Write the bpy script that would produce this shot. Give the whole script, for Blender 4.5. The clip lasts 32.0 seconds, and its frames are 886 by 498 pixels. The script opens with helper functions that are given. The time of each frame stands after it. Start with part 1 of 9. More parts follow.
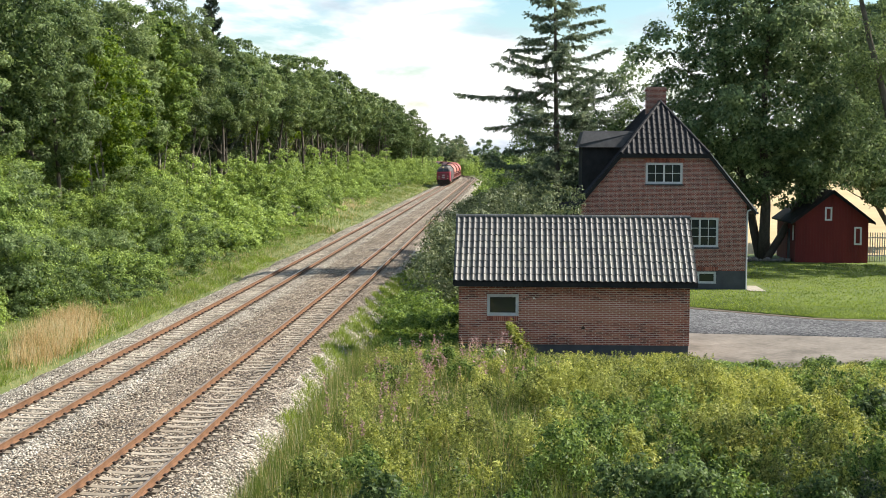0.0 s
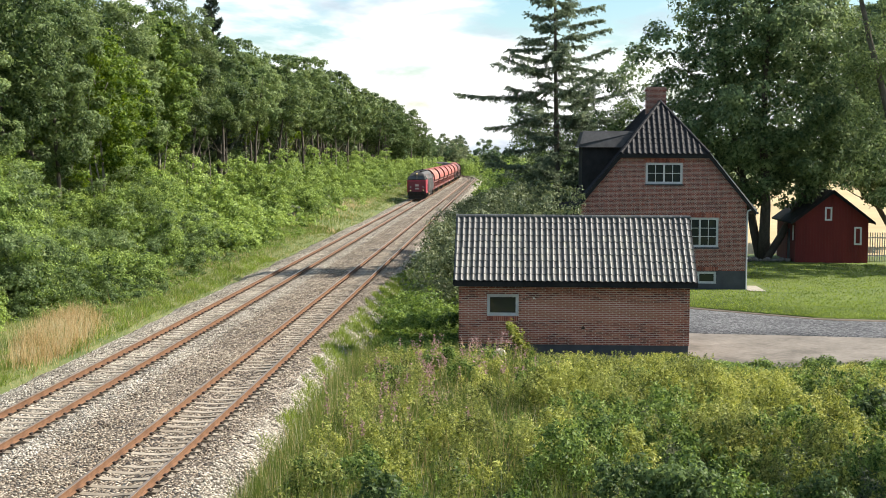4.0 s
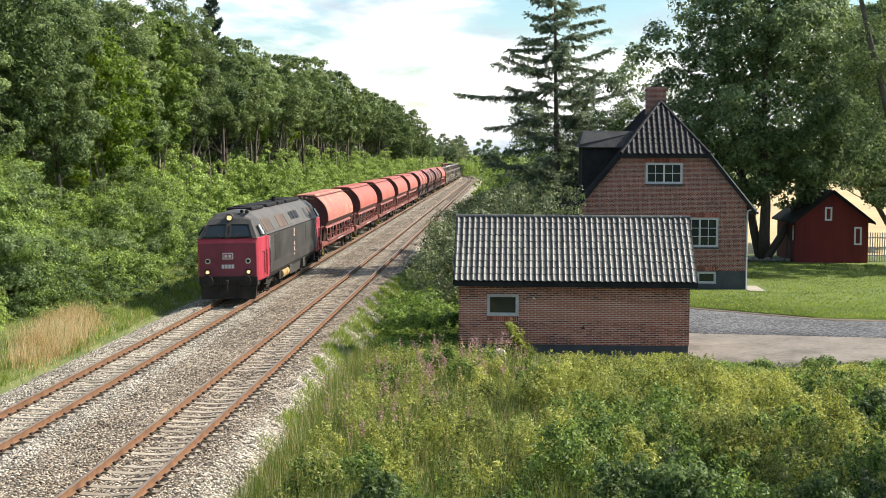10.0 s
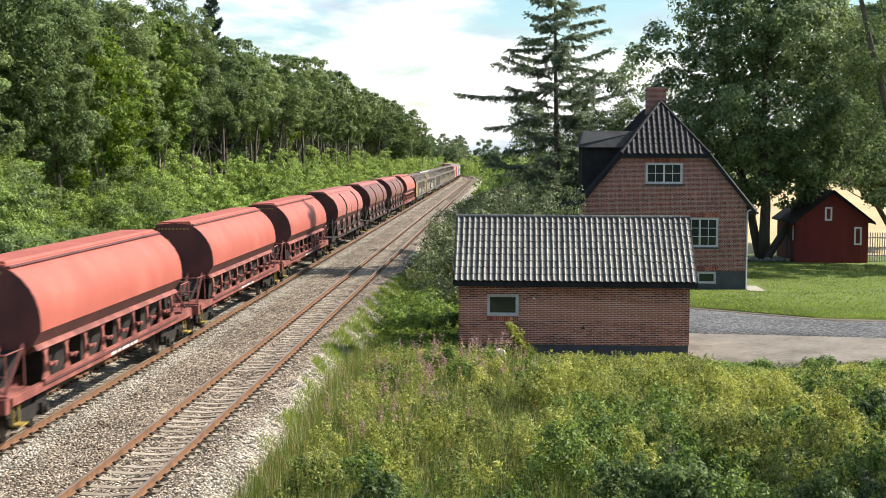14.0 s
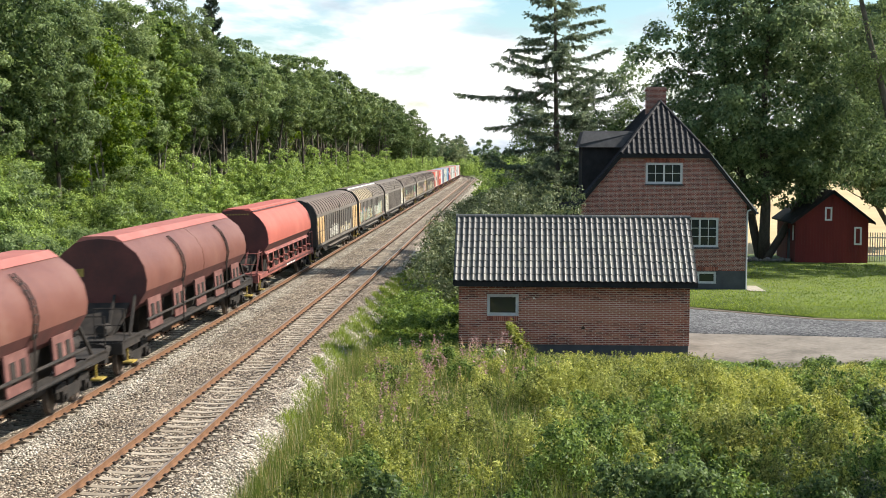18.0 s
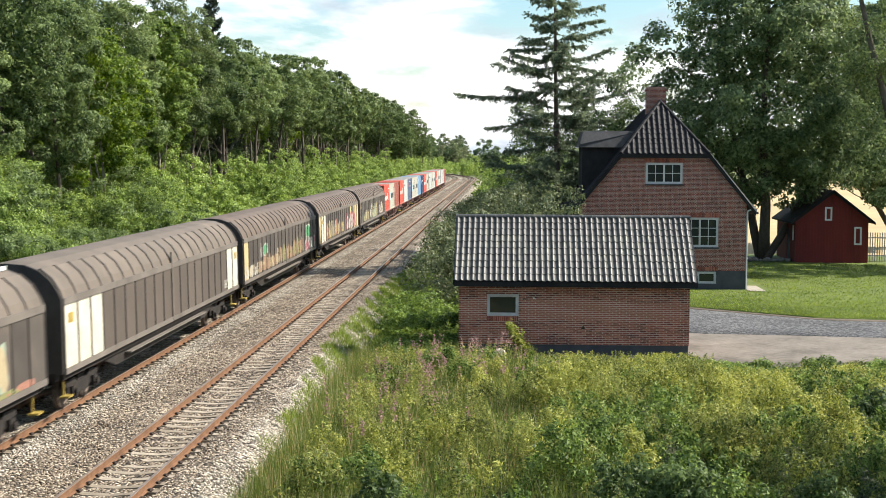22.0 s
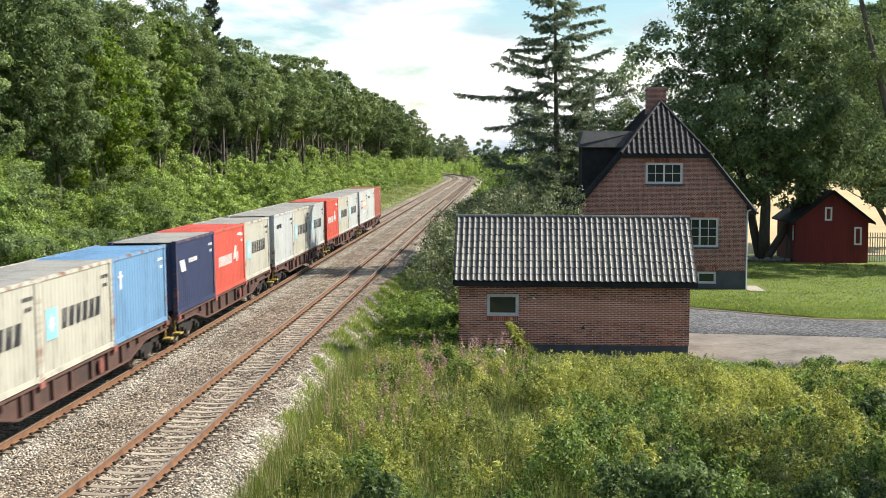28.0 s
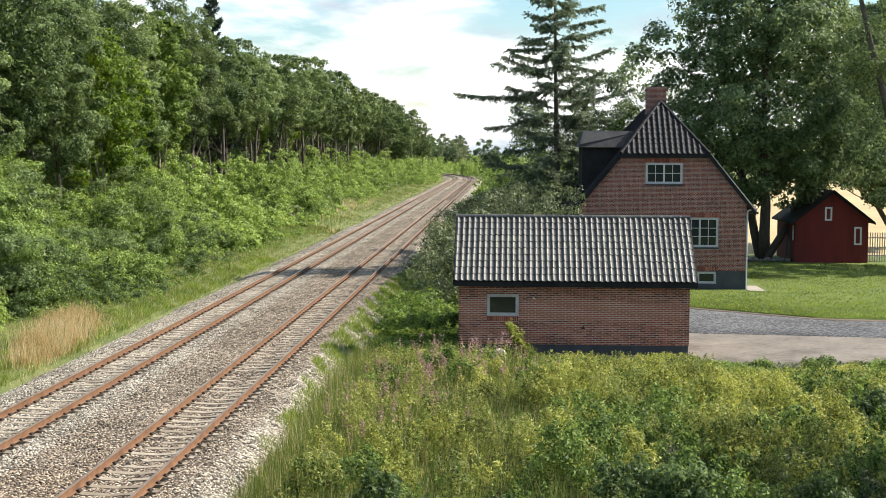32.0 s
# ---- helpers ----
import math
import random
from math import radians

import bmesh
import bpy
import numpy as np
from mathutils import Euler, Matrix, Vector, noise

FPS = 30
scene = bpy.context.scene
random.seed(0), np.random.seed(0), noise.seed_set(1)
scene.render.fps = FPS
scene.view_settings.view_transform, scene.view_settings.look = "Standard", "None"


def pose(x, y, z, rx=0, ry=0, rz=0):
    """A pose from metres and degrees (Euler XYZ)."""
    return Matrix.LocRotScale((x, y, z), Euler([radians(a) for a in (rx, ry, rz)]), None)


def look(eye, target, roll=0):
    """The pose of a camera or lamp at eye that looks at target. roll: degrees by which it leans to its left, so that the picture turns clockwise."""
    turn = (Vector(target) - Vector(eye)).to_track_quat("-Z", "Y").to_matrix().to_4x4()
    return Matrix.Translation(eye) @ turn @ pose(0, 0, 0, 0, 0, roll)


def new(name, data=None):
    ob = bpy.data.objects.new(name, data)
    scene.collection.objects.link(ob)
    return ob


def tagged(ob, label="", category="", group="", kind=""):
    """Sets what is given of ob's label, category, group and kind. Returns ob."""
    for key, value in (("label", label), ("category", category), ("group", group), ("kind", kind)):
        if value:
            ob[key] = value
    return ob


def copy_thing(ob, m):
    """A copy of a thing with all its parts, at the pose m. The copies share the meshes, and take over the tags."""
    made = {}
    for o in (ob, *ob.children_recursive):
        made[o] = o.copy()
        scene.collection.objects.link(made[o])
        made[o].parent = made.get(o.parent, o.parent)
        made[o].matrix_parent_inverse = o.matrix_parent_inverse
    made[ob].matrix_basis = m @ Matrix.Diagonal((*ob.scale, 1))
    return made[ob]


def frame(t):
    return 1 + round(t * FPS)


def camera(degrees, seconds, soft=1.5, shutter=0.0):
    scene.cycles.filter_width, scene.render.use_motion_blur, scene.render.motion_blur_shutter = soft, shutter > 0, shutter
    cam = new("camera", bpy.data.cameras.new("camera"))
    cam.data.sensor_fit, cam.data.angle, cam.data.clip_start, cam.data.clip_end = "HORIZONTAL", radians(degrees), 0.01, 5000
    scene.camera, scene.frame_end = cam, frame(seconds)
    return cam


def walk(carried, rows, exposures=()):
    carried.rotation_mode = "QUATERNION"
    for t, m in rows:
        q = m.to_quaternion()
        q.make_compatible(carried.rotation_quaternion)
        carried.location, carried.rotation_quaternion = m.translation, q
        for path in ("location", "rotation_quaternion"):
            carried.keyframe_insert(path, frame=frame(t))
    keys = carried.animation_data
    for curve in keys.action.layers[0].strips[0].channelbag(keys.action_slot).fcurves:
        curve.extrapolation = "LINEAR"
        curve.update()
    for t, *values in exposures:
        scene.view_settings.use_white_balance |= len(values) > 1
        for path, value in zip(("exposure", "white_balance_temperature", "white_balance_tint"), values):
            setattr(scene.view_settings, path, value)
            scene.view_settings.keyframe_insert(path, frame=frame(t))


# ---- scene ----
# The world's y axis runs along the railway, z = 0 is the top of the rails.
EYE = (0.0, 0.0, 6.887)
YAW, TILT, ROLL = radians(-2.976), radians(4.156), 0.21
AIM = (math.sin(YAW) * math.cos(TILT) * 50, math.cos(YAW) * math.cos(TILT) * 50, 6.887 - math.sin(TILT) * 50)
cam = camera(37.2, 32.0, soft=0.7, shutter=0.3)
# the picture darkens a little while a thin cloud passes near the end
walk(cam, [(0.0, look(EYE, AIM, ROLL)), (32.0, look(EYE, AIM, ROLL))], [(0.0, 0.72), (26.0, 0.72), (28.0, 0.68), (29.5, 0.6), (31.0, 0.59), (32.0, 0.69)])

# ---- world, sun, exposure ----
SUN_EL, SUN_AZ = 44.0, 13.0      # degrees above the horizon, degrees from +x towards +y


def node(nt, kind, **props):
    n = nt.nodes.new(kind)
    for k, v in props.items():
        if k == "noise_dimensions":
            n.noise_dimensions = v
        elif k == "operation":
            n.operation = v
        elif k == "blend_type":
            n.blend_type = v
        elif k == "feature":
            n.feature = v
        elif k == "wave_type":
            n.wave_type = v
        elif k == "bands_direction":
            n.bands_direction = v
        elif k == "data_type":
            n.data_type = v
    return n


def build_world():
    w = bpy.data.worlds.new("world")
    scene.world = w
    w.use_nodes = True
    nt = w.node_tree
    nt.nodes.clear()
    out = node(nt, "ShaderNodeOutputWorld")
    bg = node(nt, "ShaderNodeBackground")
    sky = node(nt, "ShaderNodeTexSky")
    sky.sky_type = "NISHITA"
    sky.sun_disc = False
    sky.sun_elevation = radians(SUN_EL)
    sky.sun_rotation = radians(90 - SUN_AZ)
    sky.air_density, sky.dust_density, sky.ozone_density = 1.0, 1.2, 1.0
    tc = node(nt, "ShaderNodeTexCoord")
    # clouds: flattened noise on the direction
    mp = node(nt, "ShaderNodeMapping")
    mp.inputs["Scale"].default_value = (1.0, 1.0, 3.2)
    mp.inputs["Location"].default_value = (0.35, 0.1, 0.62)
    nz = node(nt, "ShaderNodeTexNoise")
    nz.inputs["Scale"].default_value = 6.5
    nz.inputs["Detail"].default_value = 7
    nz.inputs["Roughness"].default_value = 0.52
    nz.inputs["Distortion"].default_value = 0.25
    ramp = node(nt, "ShaderNodeValToRGB")
    ramp.color_ramp.elements[0].position = 0.42
    ramp.color_ramp.elements[1].position = 0.54
    shade = node(nt, "ShaderNodeTexNoise")
    shade.inputs["Scale"].default_value = 9.0
    shade.inputs["Detail"].default_value = 5
    cr = node(nt, "ShaderNodeValToRGB")
    cr.color_ramp.elements[0].position = 0.36
    cr.color_ramp.elements[0].color = (5.8, 6.5, 7.3, 1)
    cr.color_ramp.elements[1].position = 0.52
    cr.color_ramp.elements[1].color = (12.5, 12.5, 12.5, 1)
    mix = node(nt, "ShaderNodeMix", data_type="RGBA")
    L = nt.links.new
    L(tc.outputs["Generated"], mp.inputs["Vector"])
    L(mp.outputs["Vector"], nz.inputs["Vector"])
    L(mp.outputs["Vector"], shade.inputs["Vector"])
    sx = node(nt, "ShaderNodeSeparateXYZ")
    L(tc.outputs["Generated"], sx.inputs[0])
    lift = node(nt, "ShaderNodeMapRange")
    for k, v in (("From Min", 0.0), ("From Max", 0.12), ("To Min", 0.07), ("To Max", -0.075)):
        lift.inputs[k].default_value = v
    L(sx.outputs["Z"], lift.inputs["Value"])
    cover = node(nt, "ShaderNodeMath", operation="ADD")
    L(nz.outputs["Fac"], cover.inputs[0])
    L(lift.outputs["Result"], cover.inputs[1])
    L(cover.outputs[0], ramp.inputs["Fac"])
    L(shade.outputs["Fac"], cr.inputs["Fac"])
    L(ramp.outputs["Color"], mix.inputs["Factor"])
    deep = node(nt, "ShaderNodeHueSaturation")
    deep.inputs["Hue"].default_value = 0.485
    deep.inputs["Saturation"].default_value = 1.35
    deep.inputs["Value"].default_value = 1.5
    L(sky.outputs["Color"], deep.inputs["Color"])
    L(deep.outputs["Color"], mix.inputs["A"])
    L(cr.outputs["Color"], mix.inputs["B"])
    L(mix.outputs["Result"], bg.inputs["Color"])
    bg.inputs["Strength"].default_value = 0.075
    L(bg.outputs["Background"], out.inputs["Surface"])
    sun = bpy.data.lights.new("sun", "SUN")
    sun.energy, sun.angle, sun.color = 5.8, radians(0.55), (1.0, 0.93, 0.82)
    e, a = radians(SUN_EL), radians(SUN_AZ)
    d = Vector((math.cos(e) * math.cos(a), math.cos(e) * math.sin(a), math.sin(e)))
    ob = new("sun", sun)
    ob.matrix_world = look(d * 200, (0, 0, 0))


build_world()


# ---- materials ----
def surf(name, stops, scale=1.0, fine=40.0, rough=0.8, metal=0.0, bump=0.15, stretch=(1, 1, 1), vary=0.0, rough_var=0.12, spec=0.5, fine_amt=0.25, island=False):
    """Two scales of noise through a colour ramp, fine bump, optional variation per object or per island."""
    m = bpy.data.materials.new(name)
    m.use_nodes = True
    nt = m.node_tree
    L = nt.links.new
    b = nt.nodes["Principled BSDF"]
    tc = node(nt, "ShaderNodeTexCoord")
    mp = node(nt, "ShaderNodeMapping")
    mp.inputs["Scale"].default_value = stretch
    L(tc.outputs["Object"], mp.inputs["Vector"])
    n1 = node(nt, "ShaderNodeTexNoise")
    n1.inputs["Scale"].default_value, n1.inputs["Detail"].default_value, n1.inputs["Roughness"].default_value = scale, 5, 0.6
    n2 = node(nt, "ShaderNodeTexNoise")
    n2.inputs["Scale"].default_value, n2.inputs["Detail"].default_value = fine, 3
    L(mp.outputs["Vector"], n1.inputs["Vector"])
    L(mp.outputs["Vector"], n2.inputs["Vector"])
    mixf = node(nt, "ShaderNodeMix", data_type="FLOAT")
    mixf.inputs["Factor"].default_value = fine_amt
    L(n1.outputs["Fac"], mixf.inputs["A"])
    L(n2.outputs["Fac"], mixf.inputs["B"])
    val = mixf.outputs["Result"]
    if vary > 0:
        if island:
            rnd = node(nt, "ShaderNodeNewGeometry").outputs["Random Per Island"]
        else:
            rnd = node(nt, "ShaderNodeObjectInfo").outputs["Random"]
        ma = node(nt, "ShaderNodeMath", operation="MULTIPLY_ADD")
        ma.inputs[1].default_value = vary
        L(rnd, ma.inputs[0])
        off = node(nt, "ShaderNodeMath", operation="ADD")
        off.inputs[1].default_value = -vary / 2
        L(val, off.inputs[0])
        L(off.outputs[0], ma.inputs[2])
        val = ma.outputs[0]
    ramp = node(nt, "ShaderNodeValToRGB")
    el = ramp.color_ramp.elements
    while len(el) < len(stops):
        el.new(0.5)
    for e, (pos, col) in zip(el, stops):
        e.position = pos
        e.color = (*col, 1)
    L(val, ramp.inputs["Fac"])
    L(ramp.outputs["Color"], b.inputs["Base Color"])
    rr = node(nt, "ShaderNodeMapRange")
    rr.inputs["To Min"].default_value, rr.inputs["To Max"].default_value = max(rough - rough_var, 0.02), min(rough + rough_var, 1)
    L(n2.outputs["Fac"], rr.inputs["Value"])
    L(rr.outputs["Result"], b.inputs["Roughness"])
    b.inputs["Metallic"].default_value = metal
    b.inputs["Specular IOR Level"].default_value = spec
    if bump > 0:
        bp = node(nt, "ShaderNodeBump")
        bp.inputs["Strength"].default_value, bp.inputs["Distance"].default_value = bump, 0.02
        L(n2.outputs["Fac"], bp.inputs["Height"])
        L(bp.outputs["Normal"], b.inputs["Normal"])
    return m


def leafy(name, dark, mid, light, scale=0.35, trans=0.38, rough=0.55):
    """Leaves: colour varied leaf by leaf and in larger drifts, with light passing through."""
    m = bpy.data.materials.new(name)
    m.use_nodes = True
    nt = m.node_tree
    L = nt.links.new
    b = nt.nodes["Principled BSDF"]
    out = nt.nodes["Material Output"]
    tc = node(nt, "ShaderNodeTexCoord")
    n1 = node(nt, "ShaderNodeTexNoise")
    n1.inputs["Scale"].default_value, n1.inputs["Detail"].default_value = scale, 3
    L(tc.outputs["Object"], n1.inputs["Vector"])
    rnd = node(nt, "ShaderNodeNewGeometry").outputs["Random Per Island"]
    orn = node(nt, "ShaderNodeObjectInfo").outputs["Random"]
    a1 = node(nt, "ShaderNodeMath", operation="MULTIPLY_ADD")
    a1.inputs[1].default_value = 0.62
    L(rnd, a1.inputs[0])
    L(n1.outputs["Fac"], a1.inputs[2])
    a2 = node(nt, "ShaderNodeMath", operation="MULTIPLY_ADD")
    a2.inputs[1].default_value = 0.33
    L(orn, a2.inputs[0])
    L(a1.outputs[0], a2.inputs[2])
    span = node(nt, "ShaderNodeMapRange")
    span.inputs["From Min"].default_value, span.inputs["From Max"].default_value = 0.45, 1.5
    L(a2.outputs[0], span.inputs["Value"])
    ramp = node(nt, "ShaderNodeValToRGB")
    el = ramp.color_ramp.elements
    el.new(0.5)
    for e, (pos, col) in zip(el, ((0.12, dark), (0.5, [q * 0.62 + r * 0.38 for q, r in zip(mid, light)]), (0.95, [min(r * 1.35, 0.55) for r in light]))):
        e.position = pos
        e.color = (*col, 1)
    L(span.outputs["Result"], ramp.inputs["Fac"])
    L(ramp.outputs["Color"], b.inputs["Base Color"])
    b.inputs["Roughness"].default_value = rough
    b.inputs["Specular IOR Level"].default_value = 0.25
    tr = node(nt, "ShaderNodeBsdfTranslucent")
    hs = node(nt, "ShaderNodeHueSaturation")
    hs.inputs["Hue"].default_value, hs.inputs["Saturation"].default_value, hs.inputs["Value"].default_value = 0.485, 1.1, 1.5
    L(ramp.outputs["Color"], hs.inputs["Color"])
    L(hs.outputs["Color"], tr.inputs["Color"])
    mx = node(nt, "ShaderNodeMixShader")
    mx.inputs[0].default_value = trans
    L(b.outputs[0], mx.inputs[1])
    L(tr.outputs[0], mx.inputs[2])
    L(mx.outputs[0], out.inputs["Surface"])
    return m


def glass(name, tint=(0.05, 0.06, 0.06), rough=0.05):
    m = bpy.data.materials.new(name)
    m.use_nodes = True
    b = m.node_tree.nodes["Principled BSDF"]
    b.inputs["Base Color"].default_value = (*tint, 1)
    b.inputs["Roughness"].default_value = rough
    b.inputs["IOR"].default_value = 1.5
    b.inputs["Specular IOR Level"].default_value = 0.6
    return m


def glow(name, col, strength):
    m = bpy.data.materials.new(name)
    m.use_nodes = True
    b = m.node_tree.nodes["Principled BSDF"]
    b.inputs["Base Color"].default_value = (*col, 1)
    b.inputs["Emission Color"].default_value = (*col, 1)
    b.inputs["Emission Strength"].default_value = strength
    return m


def two(lo, hi, a=0.36, b=0.64):
    return [(a, lo), (b, hi)]


M_GRASS = surf("grass_soil", [(0.32, (0.045, 0.07, 0.015)), (0.5, (0.10, 0.125, 0.03)), (0.68, (0.22, 0.2, 0.085))], 0.35, 9, 0.95, bump=0.9, fine_amt=0.45)
M_LAWN = surf("lawn_turf", [(0.34, (0.045, 0.072, 0.009)), (0.5, (0.085, 0.122, 0.016)), (0.68, (0.145, 0.165, 0.036))], 0.9, 5, 0.95, bump=1.0, fine_amt=0.5)
M_EDGE_SHADOW = surf("lawn_edge_shadow", two((0.05, 0.038, 0.026), (0.13, 0.10, 0.07)), 1.2, 8, 0.95, bump=0.8)
M_FLOOR = surf("litter_and_plant_shade", two((0.02, 0.028, 0.01), (0.05, 0.06, 0.02)), 0.8, 8, 0.95, bump=0.8)
M_FIELD = surf("ripe_wheat", [(0.35, (0.34, 0.25, 0.12)), (0.65, (0.47, 0.36, 0.19))], 0.02, 1.2, 0.95, bump=0.4)
M_RAIL = surf("rusty_steel", [(0.35, (0.11, 0.052, 0.024)), (0.6, (0.195, 0.1, 0.05))], 3, 60, 0.75, 0.1, 0.3)
M_RAILTOP = surf("worn_rail_head", [(0.3, (0.25, 0.16, 0.11)), (0.7, (0.42, 0.34, 0.28))], 1.5, 30, 0.42, 0.75, 0.1)
M_SLEEPER = surf("weathered_concrete", [(0.3, (0.15, 0.12, 0.085)), (0.7, (0.33, 0.285, 0.22))], 2.2, 45, 0.95, bump=0.3, vary=0.35)
M_CLIP = surf("dark_fastener", two((0.025, 0.018, 0.014), (0.07, 0.045, 0.03)), 9, 60, 0.8, 0.3)
M_MORTAR = surf("lime_mortar", two((0.46, 0.4, 0.34), (0.62, 0.55, 0.47)), 1.2, 60, 0.95, bump=0.3)
M_BRICK = surf("red_brick", [(0.2, (0.1, 0.03, 0.022)), (0.45, (0.215, 0.062, 0.041)), (0.62, (0.285, 0.09, 0.058)), (0.85, (0.35, 0.14, 0.095))], 0.9, 40, 0.9, bump=0.25, vary=0.55, island=True)
M_PLINTH = surf("tarred_plinth", two((0.03, 0.034, 0.04), (0.055, 0.06, 0.068)), 1.5, 40, 0.8, bump=0.25)
M_BLACK = surf("black_painted_wood", two((0.009, 0.009, 0.01), (0.022, 0.022, 0.023)), 2, 40, 0.85, bump=0.2, spec=0.2)
M_TILE_DARK = surf("matt_black_tile", two((0.006, 0.006, 0.008), (0.016, 0.016, 0.019)), 2.5, 50, 0.62, 0.0, 0.12, vary=0.3, spec=0.22)
M_TILE = surf("dark_glazed_tile", [(0.3, (0.026, 0.026, 0.024)), (0.55, (0.052, 0.052, 0.046)), (0.8, (0.10, 0.098, 0.066))], 2.5, 50, 0.38, 0.0, 0.12, vary=0.35, spec=0.62)
M_FRAME = surf("grey_painted_frame", two((0.36, 0.365, 0.37), (0.46, 0.465, 0.47)), 3, 50, 0.55, bump=0.1)
M_WHITE = surf("white_paint", two((0.62, 0.62, 0.6), (0.78, 0.78, 0.76)), 3, 50, 0.5, bump=0.1)
M_PANE = glass("window_pane", (0.02, 0.024, 0.026), 0.04)
M_RED_WOOD = surf("falu_red_boards", two((0.11, 0.013, 0.011), (0.17, 0.022, 0.018)), 1.2, 30, 0.85, bump=0.25, stretch=(1, 1, 0.2))
M_CURTAIN = surf("pale_curtain", two((0.5, 0.47, 0.42), (0.7, 0.66, 0.6)), 3, 30, 0.9)
M_BARK = surf("grey_bark", [(0.3, (0.035, 0.028, 0.02)), (0.7, (0.13, 0.11, 0.085))], 2.5, 20, 0.95, bump=0.7, stretch=(1, 1, 0.3))
M_BIRCH = surf("pale_bark", [(0.3, (0.1, 0.09, 0.07)), (0.6, (0.32, 0.29, 0.24))], 2.5, 14, 0.9, bump=0.5, stretch=(1, 1, 2.0))
M_LEAF_A = leafy("leaf_forest", (0.025, 0.052, 0.016), (0.079, 0.13, 0.043), (0.205, 0.262, 0.105))
M_LEAF_B = leafy("leaf_light", (0.028, 0.062, 0.012), (0.075, 0.135, 0.026), (0.19, 0.26, 0.062))
M_LEAF_D = leafy("leaf_dark_oak", (0.021, 0.042, 0.014), (0.062, 0.1, 0.034), (0.17, 0.215, 0.082))
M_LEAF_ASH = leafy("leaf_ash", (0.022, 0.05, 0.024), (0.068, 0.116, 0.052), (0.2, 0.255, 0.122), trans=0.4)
M_LEAF_Y = leafy("leaf_sunny_maple", (0.035, 0.075, 0.007), (0.09, 0.158, 0.016), (0.2, 0.275, 0.045), trans=0.42)
M_NEEDLE = leafy("larch_needles", (0.055, 0.08, 0.05), (0.115, 0.15, 0.095), (0.21, 0.25, 0.16), trans=0.45)
M_SPRUCE = leafy("spruce_needles", (0.014, 0.026, 0.018), (0.03, 0.048, 0.032), (0.07, 0.095, 0.06), trans=0.15)
M_LIME = leafy("leaf_lime", (0.042, 0.064, 0.01), (0.175, 0.21, 0.036), (0.42, 0.445, 0.125), scale=0.6)
M_WEED_DARK = leafy("leaf_nettle_and_shade", (0.017, 0.038, 0.012), (0.055, 0.098, 0.03), (0.155, 0.21, 0.075), scale=0.6)
M_LEAF_SHRUB = leafy("leaf_shrub", (0.026, 0.06, 0.012), (0.1, 0.17, 0.036), (0.3, 0.385, 0.11))
M_LEAF_SILVER = leafy("leaf_silver", (0.035, 0.053, 0.02), (0.085, 0.115, 0.046), (0.25, 0.275, 0.15), trans=0.25, rough=0.45)
M_LEAF_WEED = leafy("leaf_weed", (0.028, 0.046, 0.011), (0.128, 0.164, 0.036), (0.37, 0.385, 0.12), scale=0.55)
M_BLADE_SUN = leafy("fresh_grass", (0.06, 0.1, 0.014), (0.11, 0.17, 0.026), (0.2, 0.26, 0.055), scale=0.5, rough=0.6)
M_BLADE = leafy("grass_blade", (0.04, 0.075, 0.012), (0.085, 0.14, 0.025), (0.17, 0.2, 0.06), scale=0.5, rough=0.6)
M_STRAW = leafy("dry_straw", (0.34, 0.24, 0.1), (0.5, 0.37, 0.18), (0.6, 0.49, 0.28), scale=0.5, rough=0.7)
M_PINK = leafy("willowherb_pink", (0.17, 0.10, 0.085), (0.27, 0.165, 0.15), (0.37, 0.25, 0.23), scale=0.8)


def stony(name, stops, size, rough=0.9, depth=0.03, big=0.25):
    """Loose stones: a cell per stone, each with its own tone, with dark gaps made by the relief."""
    m = bpy.data.materials.new(name)
    m.use_nodes = True
    nt = m.node_tree
    L = nt.links.new
    b = nt.nodes["Principled BSDF"]
    tc = node(nt, "ShaderNodeTexCoord")
    vo = node(nt, "ShaderNodeTexVoronoi")
    vo.inputs["Scale"].default_value = 1 / size
    L(tc.outputs["Object"], vo.inputs["Vector"])
    sep = node(nt, "ShaderNodeSeparateColor")
    L(vo.outputs["Color"], sep.inputs["Color"])
    nz = node(nt, "ShaderNodeTexNoise")
    nz.inputs["Scale"].default_value, nz.inputs["Detail"].default_value = big, 4
    L(tc.outputs["Object"], nz.inputs["Vector"])
    mx = node(nt, "ShaderNodeMix", data_type="FLOAT")
    mx.inputs["Factor"].default_value = 0.42
    L(sep.outputs["Red"], mx.inputs["A"])
    L(nz.outputs["Fac"], mx.inputs["B"])
    ramp = node(nt, "ShaderNodeValToRGB")
    el = ramp.color_ramp.elements
    while len(el) < len(stops):
        el.new(0.5)
    for e, (pos, col) in zip(el, stops):
        e.position = pos
        e.color = (*col, 1)
    L(mx.outputs["Result"], ramp.inputs["Fac"])
    L(ramp.outputs["Color"], b.inputs["Base Color"])
    b.inputs["Roughness"].default_value = rough
    bp = node(nt, "ShaderNodeBump")
    bp.inputs["Strength"].default_value, bp.inputs["Distance"].default_value = 1.0, depth
    bp.invert = True
    L(vo.outputs["Distance"], bp.inputs["Height"])
    L(bp.outputs["Normal"], b.inputs["Normal"])
    return m


